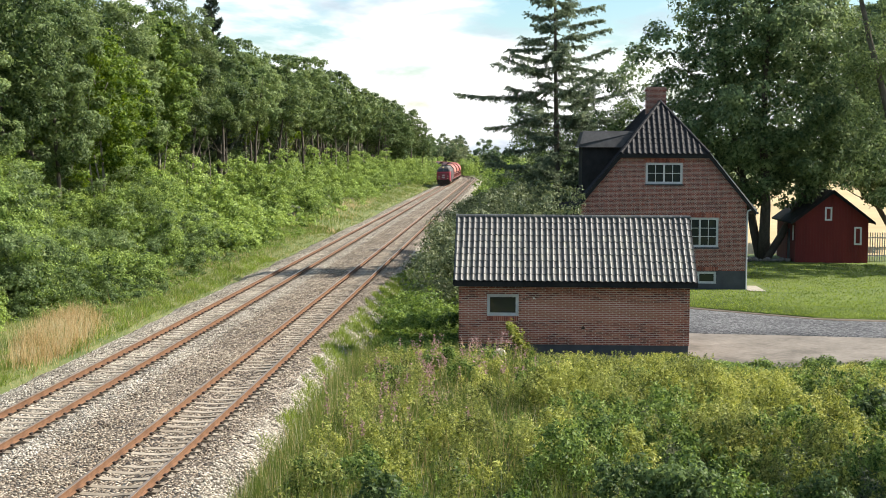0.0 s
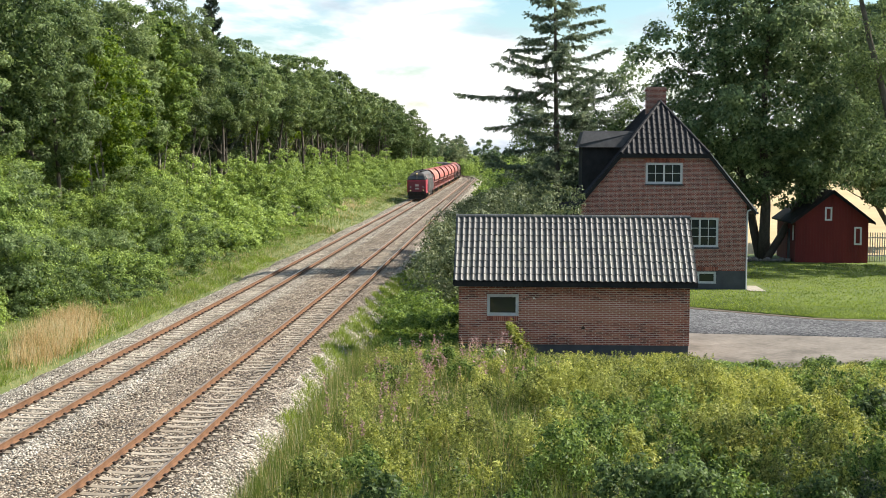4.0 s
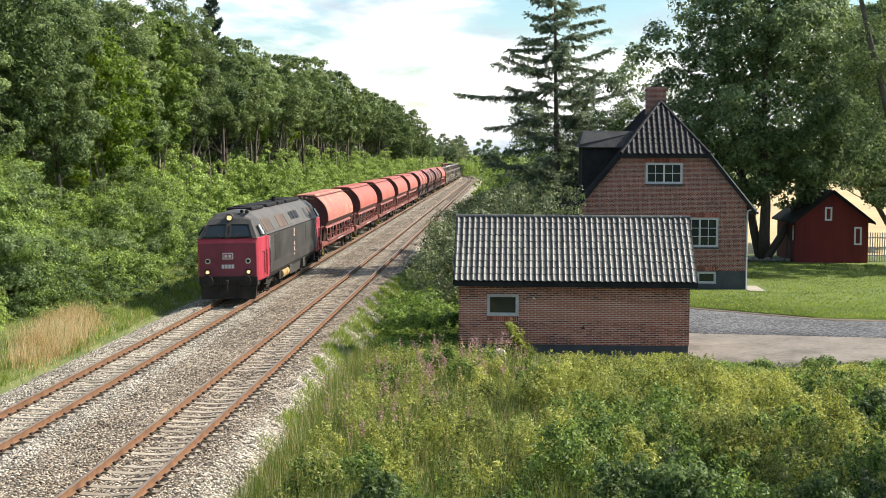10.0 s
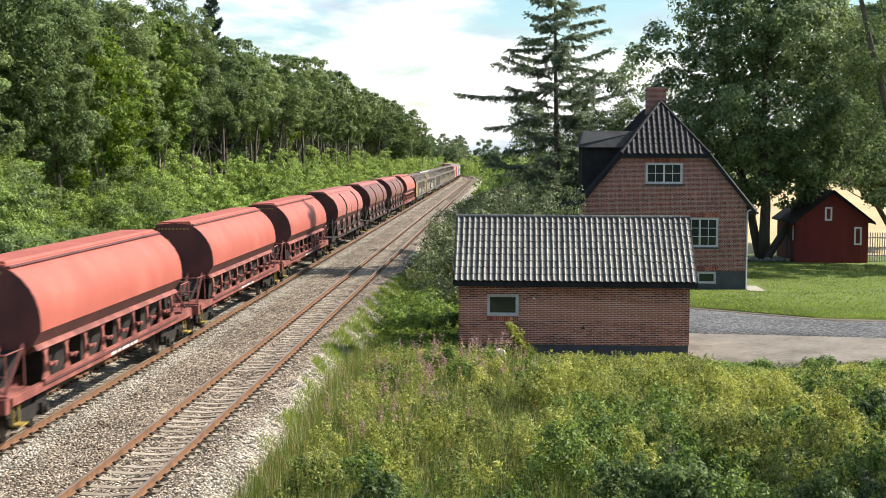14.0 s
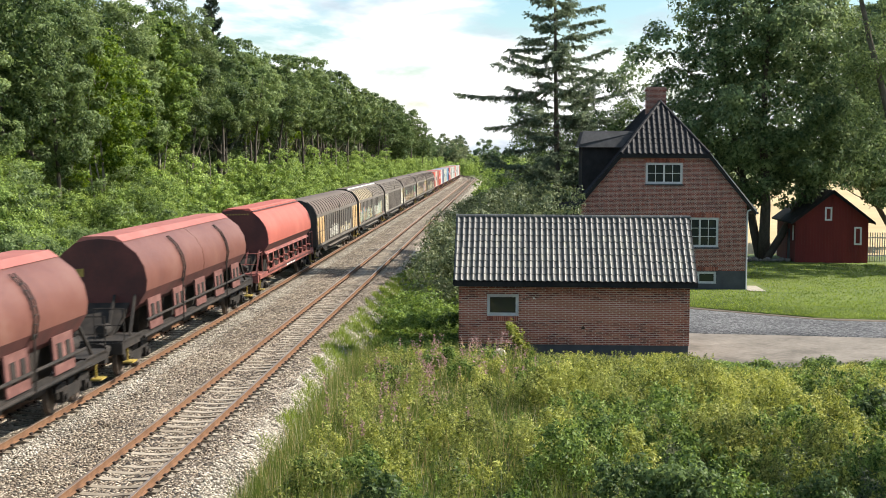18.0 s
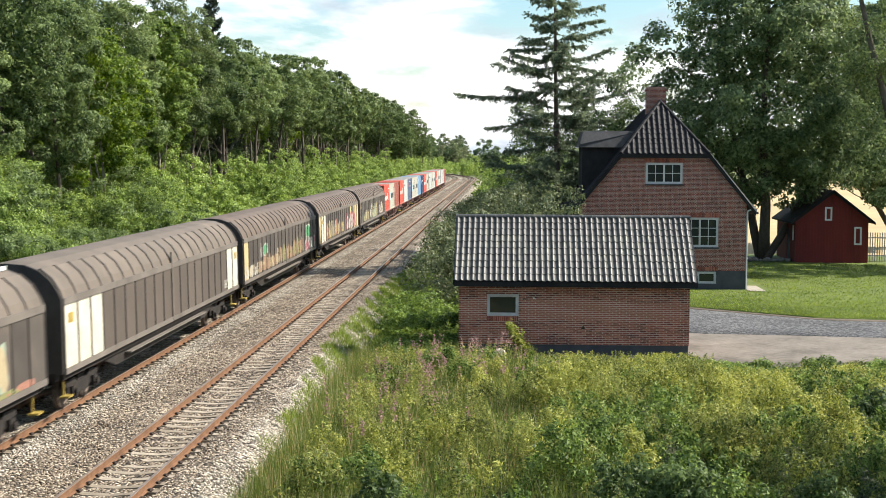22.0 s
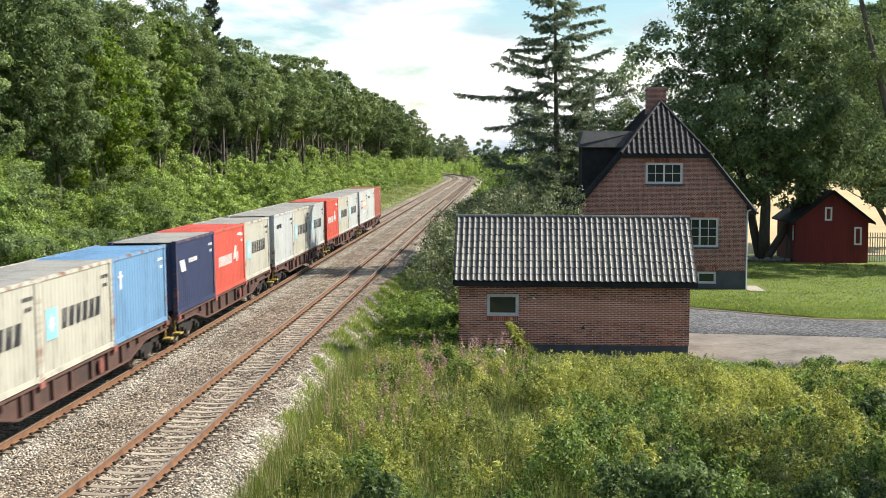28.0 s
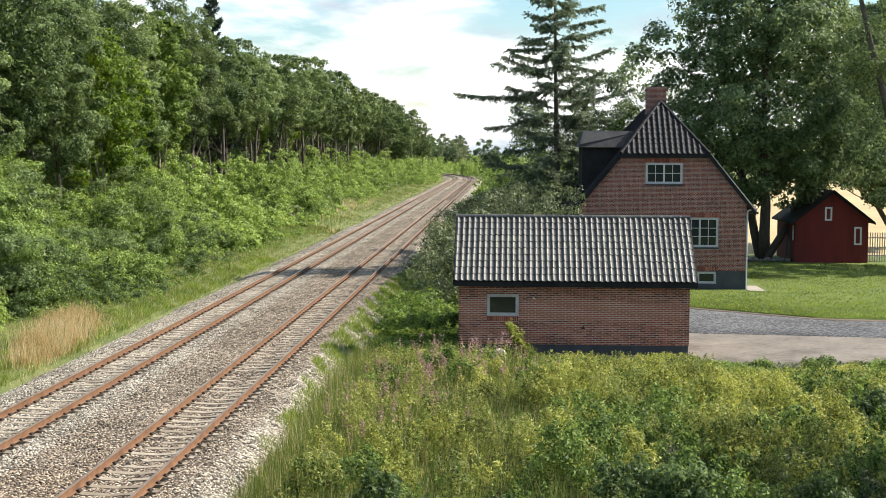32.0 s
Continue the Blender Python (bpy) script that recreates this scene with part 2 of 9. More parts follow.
M_BALLAST = stony("granite_ballast", [(0.26, (0.035, 0.028, 0.02)), (0.4, (0.17, 0.14, 0.104)), (0.58, (0.335, 0.29, 0.222)), (0.74, (0.62, 0.56, 0.45))], 0.08, depth=0.14)
M_BALLAST_DIRTY = stony("brown_stained_ballast", [(0.26, (0.022, 0.015, 0.01)), (0.4, (0.1, 0.073, 0.048)), (0.6, (0.245, 0.19, 0.132)), (0.78, (0.54, 0.46, 0.35))], 0.08, depth=0.14)
M_GRAVEL = stony("grey_gravel", [(0.3, (0.028, 0.029, 0.032)), (0.5, (0.07, 0.071, 0.076)), (0.75, (0.17, 0.17, 0.172))], 0.08, depth=0.05)
M_DIRT = surf("packed_dirt", [(0.3, (0.062, 0.052, 0.041)), (0.46, (0.132, 0.114, 0.093)), (0.68, (0.215, 0.188, 0.157))], 0.55, 5, 0.95, bump=0.7, fine_amt=0.4)


# ---- geometry helpers ----
class Geo:
    """Collects faces of one mesh."""

    def __init__(self):
        self.v, self.f, self.m = [], [], []

    def add(self, verts, faces, mi=0):
        o = len(self.v)
        self.v += [tuple(q) for q in verts]
        self.f += [tuple(i + o for i in f) for f in faces]
        self.m += [mi] * len(faces)
        return self

    def box(self, x0, x1, y0, y1, z0, z1, mi=0):
        return self.add([(x, y, z) for z in (z0, z1) for y in (y0, y1) for x in (x0, x1)],
                        [(0, 2, 3, 1), (4, 5, 7, 6), (0, 1, 5, 4), (2, 6, 7, 3), (0, 4, 6, 2), (1, 3, 7, 5)], mi)

    def loft(self, rings, caps=True, mi=0, closed=True):
        n = len(rings[0])
        fs = []
        for r in range(len(rings) - 1):
            for i in range(n if closed else n - 1):
                j = (i + 1) % n
                fs.append((r * n + i, r * n + j, (r + 1) * n + j, (r + 1) * n + i))
        if caps:
            fs.append(tuple(range(n - 1, -1, -1)))
            fs.append(tuple((len(rings) - 1) * n + i for i in range(n)))
        return self.add([q for r in rings for q in r], fs, mi)

    def tube(self, a, b, ra, rb=None, n=8, mi=0):
        a, b = Vector(a), Vector(b)
        rb = ra if rb is None else rb
        d = (b - a).normalized()
        u = d.orthogonal().normalized()
        w = d.cross(u)
        rings = []
        for c, r in ((a, ra), (b, rb)):
            rings.append([c + (u * math.cos(2 * math.pi * i / n) + w * math.sin(2 * math.pi * i / n)) * r for i in range(n)])
        return self.loft(rings, True, mi)

    def beam(self, a, b, w, h=None, mi=0):
        """A square bar from a to b."""
        h = w if h is None else h
        a, b = Vector(a), Vector(b)
        d = (b - a).normalized()
        u = d.cross(Vector((0, 0, 1)))
        u = Vector((1, 0, 0)) if u.length < 1e-3 else u.normalized()
        k = u.cross(d)
        rings = [[c + u * sx * w / 2 + k * sz * h / 2 for sx, sz in ((-1, -1), (1, -1), (1, 1), (-1, 1))] for c in (a, b)]
        return self.loft(rings, True, mi)

    def quad(self, a, b, c, d, mi=0):
        return self.add([a, b, c, d], [(0, 1, 2, 3)], mi)


def make_mesh(name, g, mats, bevel=0.0, smooth=False):
    me = bpy.data.meshes.new(name)
    me.from_pydata(g.v, [], g.f)
    mats = mats if isinstance(mats, (list, tuple)) else [mats]
    for m in mats:
        me.materials.append(m)
    if len(mats) > 1:
        me.polygons.foreach_set("material_index", g.m)
    bm = bmesh.new()
    bm.from_mesh(me)
    bmesh.ops.recalc_face_normals(bm, faces=bm.faces)
    if bevel > 0:
        es = [e for e in bm.edges if len(e.link_faces) == 2 and e.calc_face_angle(0) > 0.5]
        bmesh.ops.bevel(bm, geom=es, offset=bevel, segments=1, affect="EDGES", clamp_overlap=True)
    bm.to_mesh(me)
    bm.free()
    if smooth:
        me.polygons.foreach_set("use_smooth", [True] * len(me.polygons))
    me.update()
    return me


def part(name, g, mats, parent, label="", bevel=0.0, smooth=False):
    me = g if isinstance(g, bpy.types.Mesh) else make_mesh(name, g, mats, bevel, smooth)
    ob = new(name, me)
    ob.parent = parent
    return tagged(ob, label)


def thing(name, label, category, group="", kind="", at=None):
    ob = new(name)
    ob.empty_display_size = 0.3
    if at is not None:
        ob.matrix_basis = at
    return tagged(ob, label, category, group, kind)


def solid(name, g, mats, label, category="", group="", kind="", bevel=0.0, smooth=False):
    ob = new(name, make_mesh(name, g, mats, bevel, smooth))
    return tagged(ob, label, category, group, kind)


def quads_mesh(name, P, mats, mi=None):
    """Mesh from an array (n, k, 3) of loose facets."""
    n, c = P.shape[:2]
    me = bpy.data.meshes.new(name)
    me.vertices.add(n * c)
    me.vertices.foreach_set("co", np.asarray(P, np.float32).reshape(-1))
    me.loops.add(n * c)
    me.loops.foreach_set("vertex_index", np.arange(n * c, dtype=np.int32))
    me.polygons.add(n)
    me.polygons.foreach_set("loop_start", np.arange(0, n * c, c, dtype=np.int32))
    me.polygons.foreach_set("loop_total", np.full(n, c, np.int32))
    for m in (mats if isinstance(mats, (list, tuple)) else [mats]):
        me.materials.append(m)
    if mi is not None:
        me.polygons.foreach_set("material_index", np.asarray(mi, np.int32))
    me.update()
    me.validate()
    return me


def needles(C, size, rng, up=0.3, aspect=0.6, out=None):
    """Narrow pointed facets at the centres C that point along out."""
    n = len(C)
    d = rng.normal(size=(n, 3))
    if out is not None:
        d = d + out * 1.2
    d[:, 2] += up
    d /= np.linalg.norm(d, axis=1)[:, None]
    w = np.cross(d, rng.normal(size=(n, 3)))
    w /= np.linalg.norm(w, axis=1)[:, None] + 1e-9
    s = (size * rng.uniform(0.6, 1.35, n))[:, None]
    return np.stack([C - d * s * 0.42 + w * s * aspect * 0.5, C + d * s * 0.58, C - d * s * 0.42 - w * s * aspect * 0.5], 1)


def leaves(C, size, rng, up=0.3, aspect=0.6, out=None, loose=0.5):
    """Pointed leaf facets at the centres C that spread their blades towards out and the light above."""
    n = len(C)
    nrm = rng.normal(size=(n, 3)) * (loose if out is not None else 1.0)
    if out is not None:
        nrm = nrm + out / (np.linalg.norm(out, axis=1)[:, None] + 1e-9)
    nrm[:, 2] += 0.3 + up * 0.5
    nrm /= np.linalg.norm(nrm, axis=1)[:, None] + 1e-9
    d = rng.normal(size=(n, 3))
    d[:, 2] -= 0.35
    d -= nrm * (d * nrm).sum(1)[:, None]
    d /= np.linalg.norm(d, axis=1)[:, None] + 1e-9
    w = np.cross(d, nrm)
    s = (np.asarray(size) * rng.uniform(0.6, 1.35, n))[:, None]
    b = C - d * s * 0.42 + w * s * aspect * 0.5
    c = C + d * s * 0.58 - nrm * s * 0.1
    e = C - d * s * 0.42 - w * s * aspect * 0.5
    return np.stack([b, c, e], 1)


def blades(C, height, rng, width=0.012, lean=0.35):
    n = len(C)
    h = (height * rng.uniform(0.55, 1.25, n))[:, None]
    a = rng.uniform(0, 2 * np.pi, n)
    u = np.stack([np.cos(a), np.sin(a), 0 * a], 1)
    l = rng.normal(0, lean, (n, 2))
    tip = C + np.concatenate([l * h, h], 1)
    w = np.full((n, 1), width) * rng.uniform(0.7, 1.5, (n, 1))
    return np.stack([C - u * w * 1.2, C + u * w * 1.2, tip], 1)


# ---- the railway's line ----
XL, GAP = -12.722, 4.43
BEND, RADIUS, CANT = 350.0, 420.0, -1.2
CURVES = ((0.0, 60.0, -1.18e-4), (60.0, 120.0, -0.08e-4))


def near_line(s):
    x, k = 0.0, 0.0
    for a, b, c in CURVES:
        u = min(max(s, a), b) - a
        x += c * (u * u / 2 + u * max(s - b, 0.0))
        k += c * u
    return x, k


def line(s, lat=0.0):
    """Place on the railway: s metres along it, lat metres to the right of the left track; and the heading."""
    if s <= BEND:
        x, k = near_line(s)
        x, y, h = XL + x, s, -math.atan(k)
    else:
        x0, k = near_line(BEND)
        h0 = -math.atan(k)
        h = h0 + (s - BEND) / RADIUS
        x = XL + x0 + RADIUS * (math.cos(h) - math.cos(h0))
        y = BEND + RADIUS * (math.sin(h) - math.sin(h0))
    return x + lat * math.cos(h), y + lat * math.sin(h), h


def on_line(s, lat=0.0, z=0.0):
    x, y, h = line(s, lat)
    return Matrix.Translation((x, y, z)) @ pose(0, 0, 0, 0, CANT, math.degrees(h))


STATIONS = [-260, -120, -40] + list(range(0, 130, 6)) + list(range(130, 350, 15)) + list(range(350, 700, 10))
LINE_XY = np.array([line(s)[:2] for s in STATIONS])


def lateral(x, y):
    """Signed distance from the left track (right is positive), for arrays."""
    best = np.full(x.shape, 1e9)
    sign = np.ones(x.shape)
    for i in range(len(LINE_XY) - 1):
        a, b = LINE_XY[i], LINE_XY[i + 1]
        d = b - a
        l2 = d @ d
        t = ((x - a[0]) * d[0] + (y - a[1]) * d[1]) / l2
        lo = -1e9 if i == 0 else 0.0
        t = np.clip(t, lo, 1.0 if i < len(LINE_XY) - 2 else 1e9)
        px, py = x - a[0] - t * d[0], y - a[1] - t * d[1]
        q = np.hypot(px, py)
        s = np.where(px * d[1] - py * d[0] > 0, 1.0, -1.0)
        m = q < best
        best = np.where(m, q, best)
        sign = np.where(m, s, sign)
    return best * sign


def ground_z(x, y):
    x, y = np.asarray(x, float), np.asarray(y, float)
    l = lateral(x, y)
    z = np.interp(l, [-60, -30, -15, -9, -6, -3.2, -2.5, 7.0, 7.8, 11, 14, 400], [2.6, 2.6, 2.2, 0.5, -0.15, -0.5, -0.9, -0.9, -0.5, -0.4, -0.32, -0.32])
    # soft unevenness away from the yard
    wob = 0.12 * np.sin(x * 0.31 + 1.3) * np.cos(y * 0.23) + 0.07 * np.sin(x * 0.9 + y * 0.7)
    wob = np.where((l > 7.5) & (y > 40) & (y < 130) | (np.abs(l - 2.2) < 5.4), 0.0, wob)
    z = z + wob
    # rising farmland on the far right
    z = z + np.clip((y - 130) / 400, 0, 2.0) * np.clip((l - 40) / 120, 0, 1) * np.clip((x - 30) / 90, 0, 1) * 9
    return z


# ---- ground, ballast, tracks ----
def axis(stops):
    out = []
    for a, b, n in stops:
        out += list(np.linspace(a, b, n, endpoint=False))
    return np.array(out + [stops[-1][1]])


def grid_sheet(name, xs, ys, mats, label, lift=0.0, pick=None):
    X, Y = np.meshgrid(xs, ys)
    Z = ground_z(X, Y) + lift
    nx, ny = len(xs), len(ys)
    idx = np.arange(nx * ny).reshape(ny, nx)
    f = np.stack([idx[:-1, :-1], idx[:-1, 1:], idx[1:, 1:], idx[1:, :-1]], -1).reshape(-1, 4)
    me = bpy.data.meshes.new(name)
    me.from_pydata(np.stack([X, Y, Z], -1).reshape(-1, 3).tolist(), [], f.tolist())
    for m in mats:
        me.materials.append(m)
    if pick is not None:
        cx = np.stack([X.reshape(-1)[f].mean(1), Y.reshape(-1)[f].mean(1)], -1)
        me.polygons.foreach_set("material_index", pick(cx[:, 0], cx[:, 1]).astype(np.int32))
    me.polygons.foreach_set("use_smooth", [True] * len(me.polygons))
    me.update()
    return tagged(new(name, me), label, "", "", "structure")


def build_ground():
    xs = axis([(-4500, -400, 5), (-400, -60, 12), (-60, 40, 100), (40, 140, 25), (140, 600, 12), (600, 4500, 5)])
    ys = axis([(-4000, -260, 5), (-260, -20, 12), (-20, 140, 110), (140, 400, 40), (400, 900, 22), (900, 4800, 6)])

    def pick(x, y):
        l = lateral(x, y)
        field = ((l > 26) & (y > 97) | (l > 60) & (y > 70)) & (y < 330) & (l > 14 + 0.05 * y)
        # dark floor under wood and weeds: the plants' shade put into the ground colour
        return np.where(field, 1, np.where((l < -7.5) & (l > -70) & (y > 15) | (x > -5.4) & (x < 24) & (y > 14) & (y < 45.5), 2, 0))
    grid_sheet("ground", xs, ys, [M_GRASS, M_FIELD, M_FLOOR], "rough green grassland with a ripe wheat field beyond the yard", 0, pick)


def wavy_strip(name, x0, x1, near, far, mat, label, lift, seed, n=90):
    """A strip of surface between two uneven edges, with a thin rim."""
    rng = random.Random(seed)
    xs = [x0 + (x1 - x0) * i / n for i in range(n + 1)]
    a = [near(x) + rng.uniform(-0.05, 0.05) for x in xs]
    b = [far(x) + rng.uniform(-0.05, 0.05) for x in xs]
    rows = 6
    V, F = [], []
    for i, x in enumerate(xs):
        for j in range(rows + 1):
            y = a[i] - 0.05 if j == 0 else b[i] + 0.05 if j == rows else a[i] + (b[i] - a[i]) * (j - 1) / (rows - 2)
            rim = -0.08 - lift if j in (0, rows) else 0.0
            V.append((x, y, float(ground_z(x, y)) + lift + rim))
    for i in range(n):
        for j in range(rows):
            k = i * (rows + 1) + j
            F.append((k, k + rows + 1, k + rows + 2, k + 1))
    g = Geo()
    g.add(V, F)
    return solid(name, g, mat, label, kind="structure", smooth=True)


def drive_edge(x):
    return 62.6 - 4.4 * min(max((x - 7.5) / 6.0, 0), 1) - 0.14 * max(x - 13.5, 0)


def build_yard():
    wavy_strip("road", 0.5, 60, lambda x: 45.0 - 0.05 * max(x - 7, 0), lambda x: 53.6 - 0.1 * max(x - 7, 0), M_DIRT, "packed bare dirt yard beside the brick shed", 0.02, 1)
    wavy_strip("driveway", 0.5, 60, lambda x: 53.1 - 0.1 * max(x - 7, 0), lambda x: drive_edge(x) - 0.45, M_GRAVEL, "grey gravel driveway across the yard", 0.035, 2)
    # dark strip painted for the shadow below the raised edge of the lawn
    wavy_strip("verge", 6, 60, lambda x: drive_edge(x) - 0.6, lambda x: drive_edge(x) + 0.1, M_EDGE_SHADOW, "dark strip painted as the shadow of the lawn's edge", 0.05, 3)
    wavy_strip("lawn", 1.5, 60, lambda x: drive_edge(x), lambda x: 95.0, M_LAWN, "mown green lawn round the brick house", 0.09, 4, 120)


def sweep(g, profile, s_list, lat, mi=0, cant=True):
    rings = []
    for s in s_list:
        m = on_line(s, lat) if cant else on_line(s, lat) @ pose(0, 0, 0, 0, -CANT, 0)
        rings.append([m @ Vector((x, 0, z)) for x, z in profile])
    n = len(profile)
    fs = [(r * n + i, r * n + (i + 1) % n, (r + 1) * n + (i + 1) % n, (r + 1) * n + i) for r in range(len(rings) - 1) for i in range(n)]
    g.add([q for r in rings for q in r], fs, mi)


RAIL_FOOT = [(-0.07, -0.172), (0.07, -0.172), (0.07, -0.16), (0.012, -0.145), (0.01, -0.045), (0.036, -0.035), (0.036, -0.012), (-0.036, -0.012), (-0.036, -0.035), (-0.01, -0.045), (-0.012, -0.145), (-0.07, -0.16)]
RAIL_HEAD = [(-0.034, -0.012), (0.034, -0.012), (0.028, 0.0), (-0.028, 0.0)]


def sleeper_mesh():
    g = Geo()
    L, n = 1.28, 14
    rings = []
    for i in range(n + 1):
        x = -L + 2 * L * i / n
        a = min(abs(x) / 0.75, 1.0)
        top = -0.215 - 0.045 * (1 - a) ** 1.2 if abs(x) < 0.55 else (-0.175 if abs(x) < 0.98 else -0.19)
        wt = 0.10 + 0.025 * a
        rings.append([(x, -0.14, -0.36), (x, 0.14, -0.36), (x, wt, top), (x, -wt, top)])
    g.loft(rings, True, 0)
    for c in (-0.752, 0.752):
        for sx in (-1, 1):
            g.box(c + sx * 0.085 - 0.03, c + sx * 0.085 + 0.03, -0.055, 0.055, -0.18, -0.13, 1)
            g.box(c + sx * 0.13 - 0.02, c + sx * 0.13 + 0.02, -0.09, 0.09, -0.18, -0.155, 1)
    return make_mesh("sleeper", g, [M_SLEEPER, M_CLIP])


def build_tracks():
    me = sleeper_mesh()
    spacing = 0.6284
    for k, (lat, label) in enumerate(((0.0, "railway track with rusty rails on pale concrete sleepers"), (GAP, "second railway track with rusty rails on concrete sleepers"))):
        tr = thing("railway_track", label, "track", "pair of tracks")
        for c in (-0.752, 0.752):
            g = Geo()
            fine = list(range(-40, 350, 5)) + list(range(350, 640, 6))
            sweep(g, [(x + c, z) for x, z in RAIL_FOOT], [-250] + fine, lat, 0)
            sweep(g, [(x + c, z) for x, z in RAIL_HEAD], [-250] + fine, lat, 1)
            part("rail", g, [M_RAIL, M_RAILTOP], tr, "rusty steel rail with a worn head")
        rng = random.Random(5 + k)
        s0 = 26.645 - 0.6284 * 12 + (0.2 if k == 0 else 0)
        for i in range(290):
            ob = new("sleeper", me)
            ob.parent = tr
            ob.matrix_basis = on_line(s0 + i * spacing + rng.uniform(-0.02, 0.02), lat, rng.uniform(-0.012, 0.006)) @ pose(0, 0, 0, 0, 0, rng.uniform(-0.5, 0.5))
        g = Geo()
        for i in list(range(-70, 0)) + list(range(290, 800)):
            m = on_line(s0 + i * spacing, lat)
            g.add([m @ Vector((x, y, z)) for z in (-0.3, -0.19) for y in (-0.12, 0.12) for x in (-1.25, 1.25)], [(4, 5, 7, 6), (0, 1, 5, 4), (2, 6, 7, 3), (0, 4, 6, 2), (1, 3, 7, 5)])
        tagged(part("far_sleepers", g, M_SLEEPER, tr), kind="stuff")


def ballast_top(l, s, rng_amp=0.0):
    """Height of the ballast over the lateral distance l from the left track."""
    pts = [(-3.3, -0.85), (-2.75, -0.55), (-1.75, -0.2), (-1.3, -0.14), (-1.06, -0.155), (-0.92, -0.22), (-0.5, -0.245), (0.0, -0.272), (0.5, -0.245), (0.92, -0.22), (1.06, -0.155), (1.3, -0.14), (1.75, -0.145), (2.2, -0.15), (2.7, -0.145), (3.13, -0.14), (3.37, -0.155), (3.51, -0.22), (3.93, -0.245), (4.43, -0.272), (4.93, -0.245), (5.35, -0.22), (5.49, -0.155), (5.73, -0.14), (6.15, -0.18), (6.7, -0.42), (7.4, -0.85)]
    return float(np.interp(l, [p[0] for p in pts], [p[1] for p in pts]))


def build_ballast():
    lats = [-3.3, -2.95, -2.75, -2.3, -1.75, -1.3, -1.06, -0.92, -0.5, 0, 0.5, 0.92, 1.06, 1.3, 1.75, 2.2, 2.7, 3.13, 3.37, 3.51, 3.93, 4.43, 4.93, 5.35, 5.49, 5.73, 6.15, 6.45, 6.7, 7.05, 7.4]
    ss = [-250, -100, -30] + list(np.arange(0, 130, 0.8)) + list(range(130, 350, 6)) + list(range(350, 640, 8))
    V, F = [], []
    for i, s in enumerate(ss):
        for l in lats:
            e = 0.35 * noise.noise(Vector((s * 0.35, l * 0.1, 3.0))) if (l < -2.2 or l > 6.3) else 0.0
            x, y, _ = line(s, l + e)
            z = ballast_top(l, s) + 0.035 * noise.noise(Vector((s * 1.1, l * 1.7, 0)))
            V.append((x, y, z))
    n = len(lats)
    for i in range(len(ss) - 1):
        for j in range(n - 1):
            k = i * n + j
            F.append((k, k + 1, k + n + 1, k + n))
    g = Geo()
    g.add(V, F)
    # oil and brake dust have browned the stones between the rails and beside the second track
    g.m = [1 if (1.9 < (lats[k % (n - 1)] + lats[k % (n - 1) + 1]) / 2 < 6.0) else 0 for k in range(len(F))]
    solid("ballast", g, [M_BALLAST, M_BALLAST_DIRTY], "pale granite ballast bed under both tracks", kind="structure", smooth=True)
    # loose stones on the near stretch
    rng = np.random.default_rng(11)
    n = 52000
    s = 24 + 46 * rng.random(n) ** 1.5
    l = rng.uniform(-3.15, 7.2, n)
    ph = ((s - 26.645) / 0.6284) % 1.0
    base = np.array([[math.cos(a) * 1.0, math.sin(a) * 0.8, 0] for a in (0.3, 1.9, 3.4, 5.0)] + [[0.1, 0.1, 0.75], [-0.1, 0, -0.6]])
    fac = np.array([[0, 1, 4], [1, 2, 4], [2, 3, 4], [3, 0, 4], [1, 0, 5], [2, 1, 5], [3, 2, 5], [0, 3, 5]])
    pos = np.array([(*line(a, b)[:2], ballast_top(b, a)) for a, b in zip(s, l)])
    keep = ~((np.abs(np.abs(l) - 0.752) < 0.1) | (np.abs(np.abs(l - GAP) - 0.752) < 0.1) | ((np.abs(l) < 0.98) | (np.abs(l - GAP) < 0.98)) & (np.abs(ph - 0.0) < 0.22) | ((np.abs(l) < 0.98) | (np.abs(l - GAP) < 0.98)) & (np.abs(ph - 1.0) < 0.22))
    pos = pos[keep]
    n = len(pos)
    inner = (np.abs(l[keep]) < 0.75) | (np.abs(l[keep] - GAP) < 0.75)
    pos[:, 2] += np.where(inner, -0.015, 0.0) + rng.uniform(-0.012, 0.012, n)
    sz = rng.uniform(0.02, 0.046, n)
    a = rng.uniform(0, 2 * np.pi, n)
    ca, sa = np.cos(a)[:, None], np.sin(a)[:, None]
    jit = 1 + rng.uniform(-0.3, 0.3, (n, 6))
    bx, by, bz = base[:, 0] * jit, base[:, 1] * jit, base[:, 2] * jit
    V = np.stack([bx * ca - by * sa, bx * sa + by * ca, bz], -1) * sz[:, None, None] + pos[:, None, :]
    Fs = (fac[None] + 6 * np.arange(n)[:, None, None]).reshape(-1, 3)
    me = bpy.data.meshes.new("ballast_stones")
    me.vertices.add(n * 6)
    me.vertices.foreach_set("co", V.astype(np.float32).reshape(-1))
    me.loops.add(len(Fs) * 3)
    me.loops.foreach_set("vertex_index", Fs.astype(np.int32).reshape(-1))
    me.polygons.add(len(Fs))
    me.polygons.foreach_set("loop_start", np.arange(0, len(Fs) * 3, 3, dtype=np.int32))
    me.polygons.foreach_set("loop_total", np.full(len(Fs), 3, np.int32))
    me.materials.append(surf("granite_stone", [(0.2, (0.09, 0.075, 0.058)), (0.5, (0.31, 0.27, 0.215)), (0.8, (0.62, 0.575, 0.49))], 0.4, 30, 0.9, bump=0.2, vary=0.7, island=True))
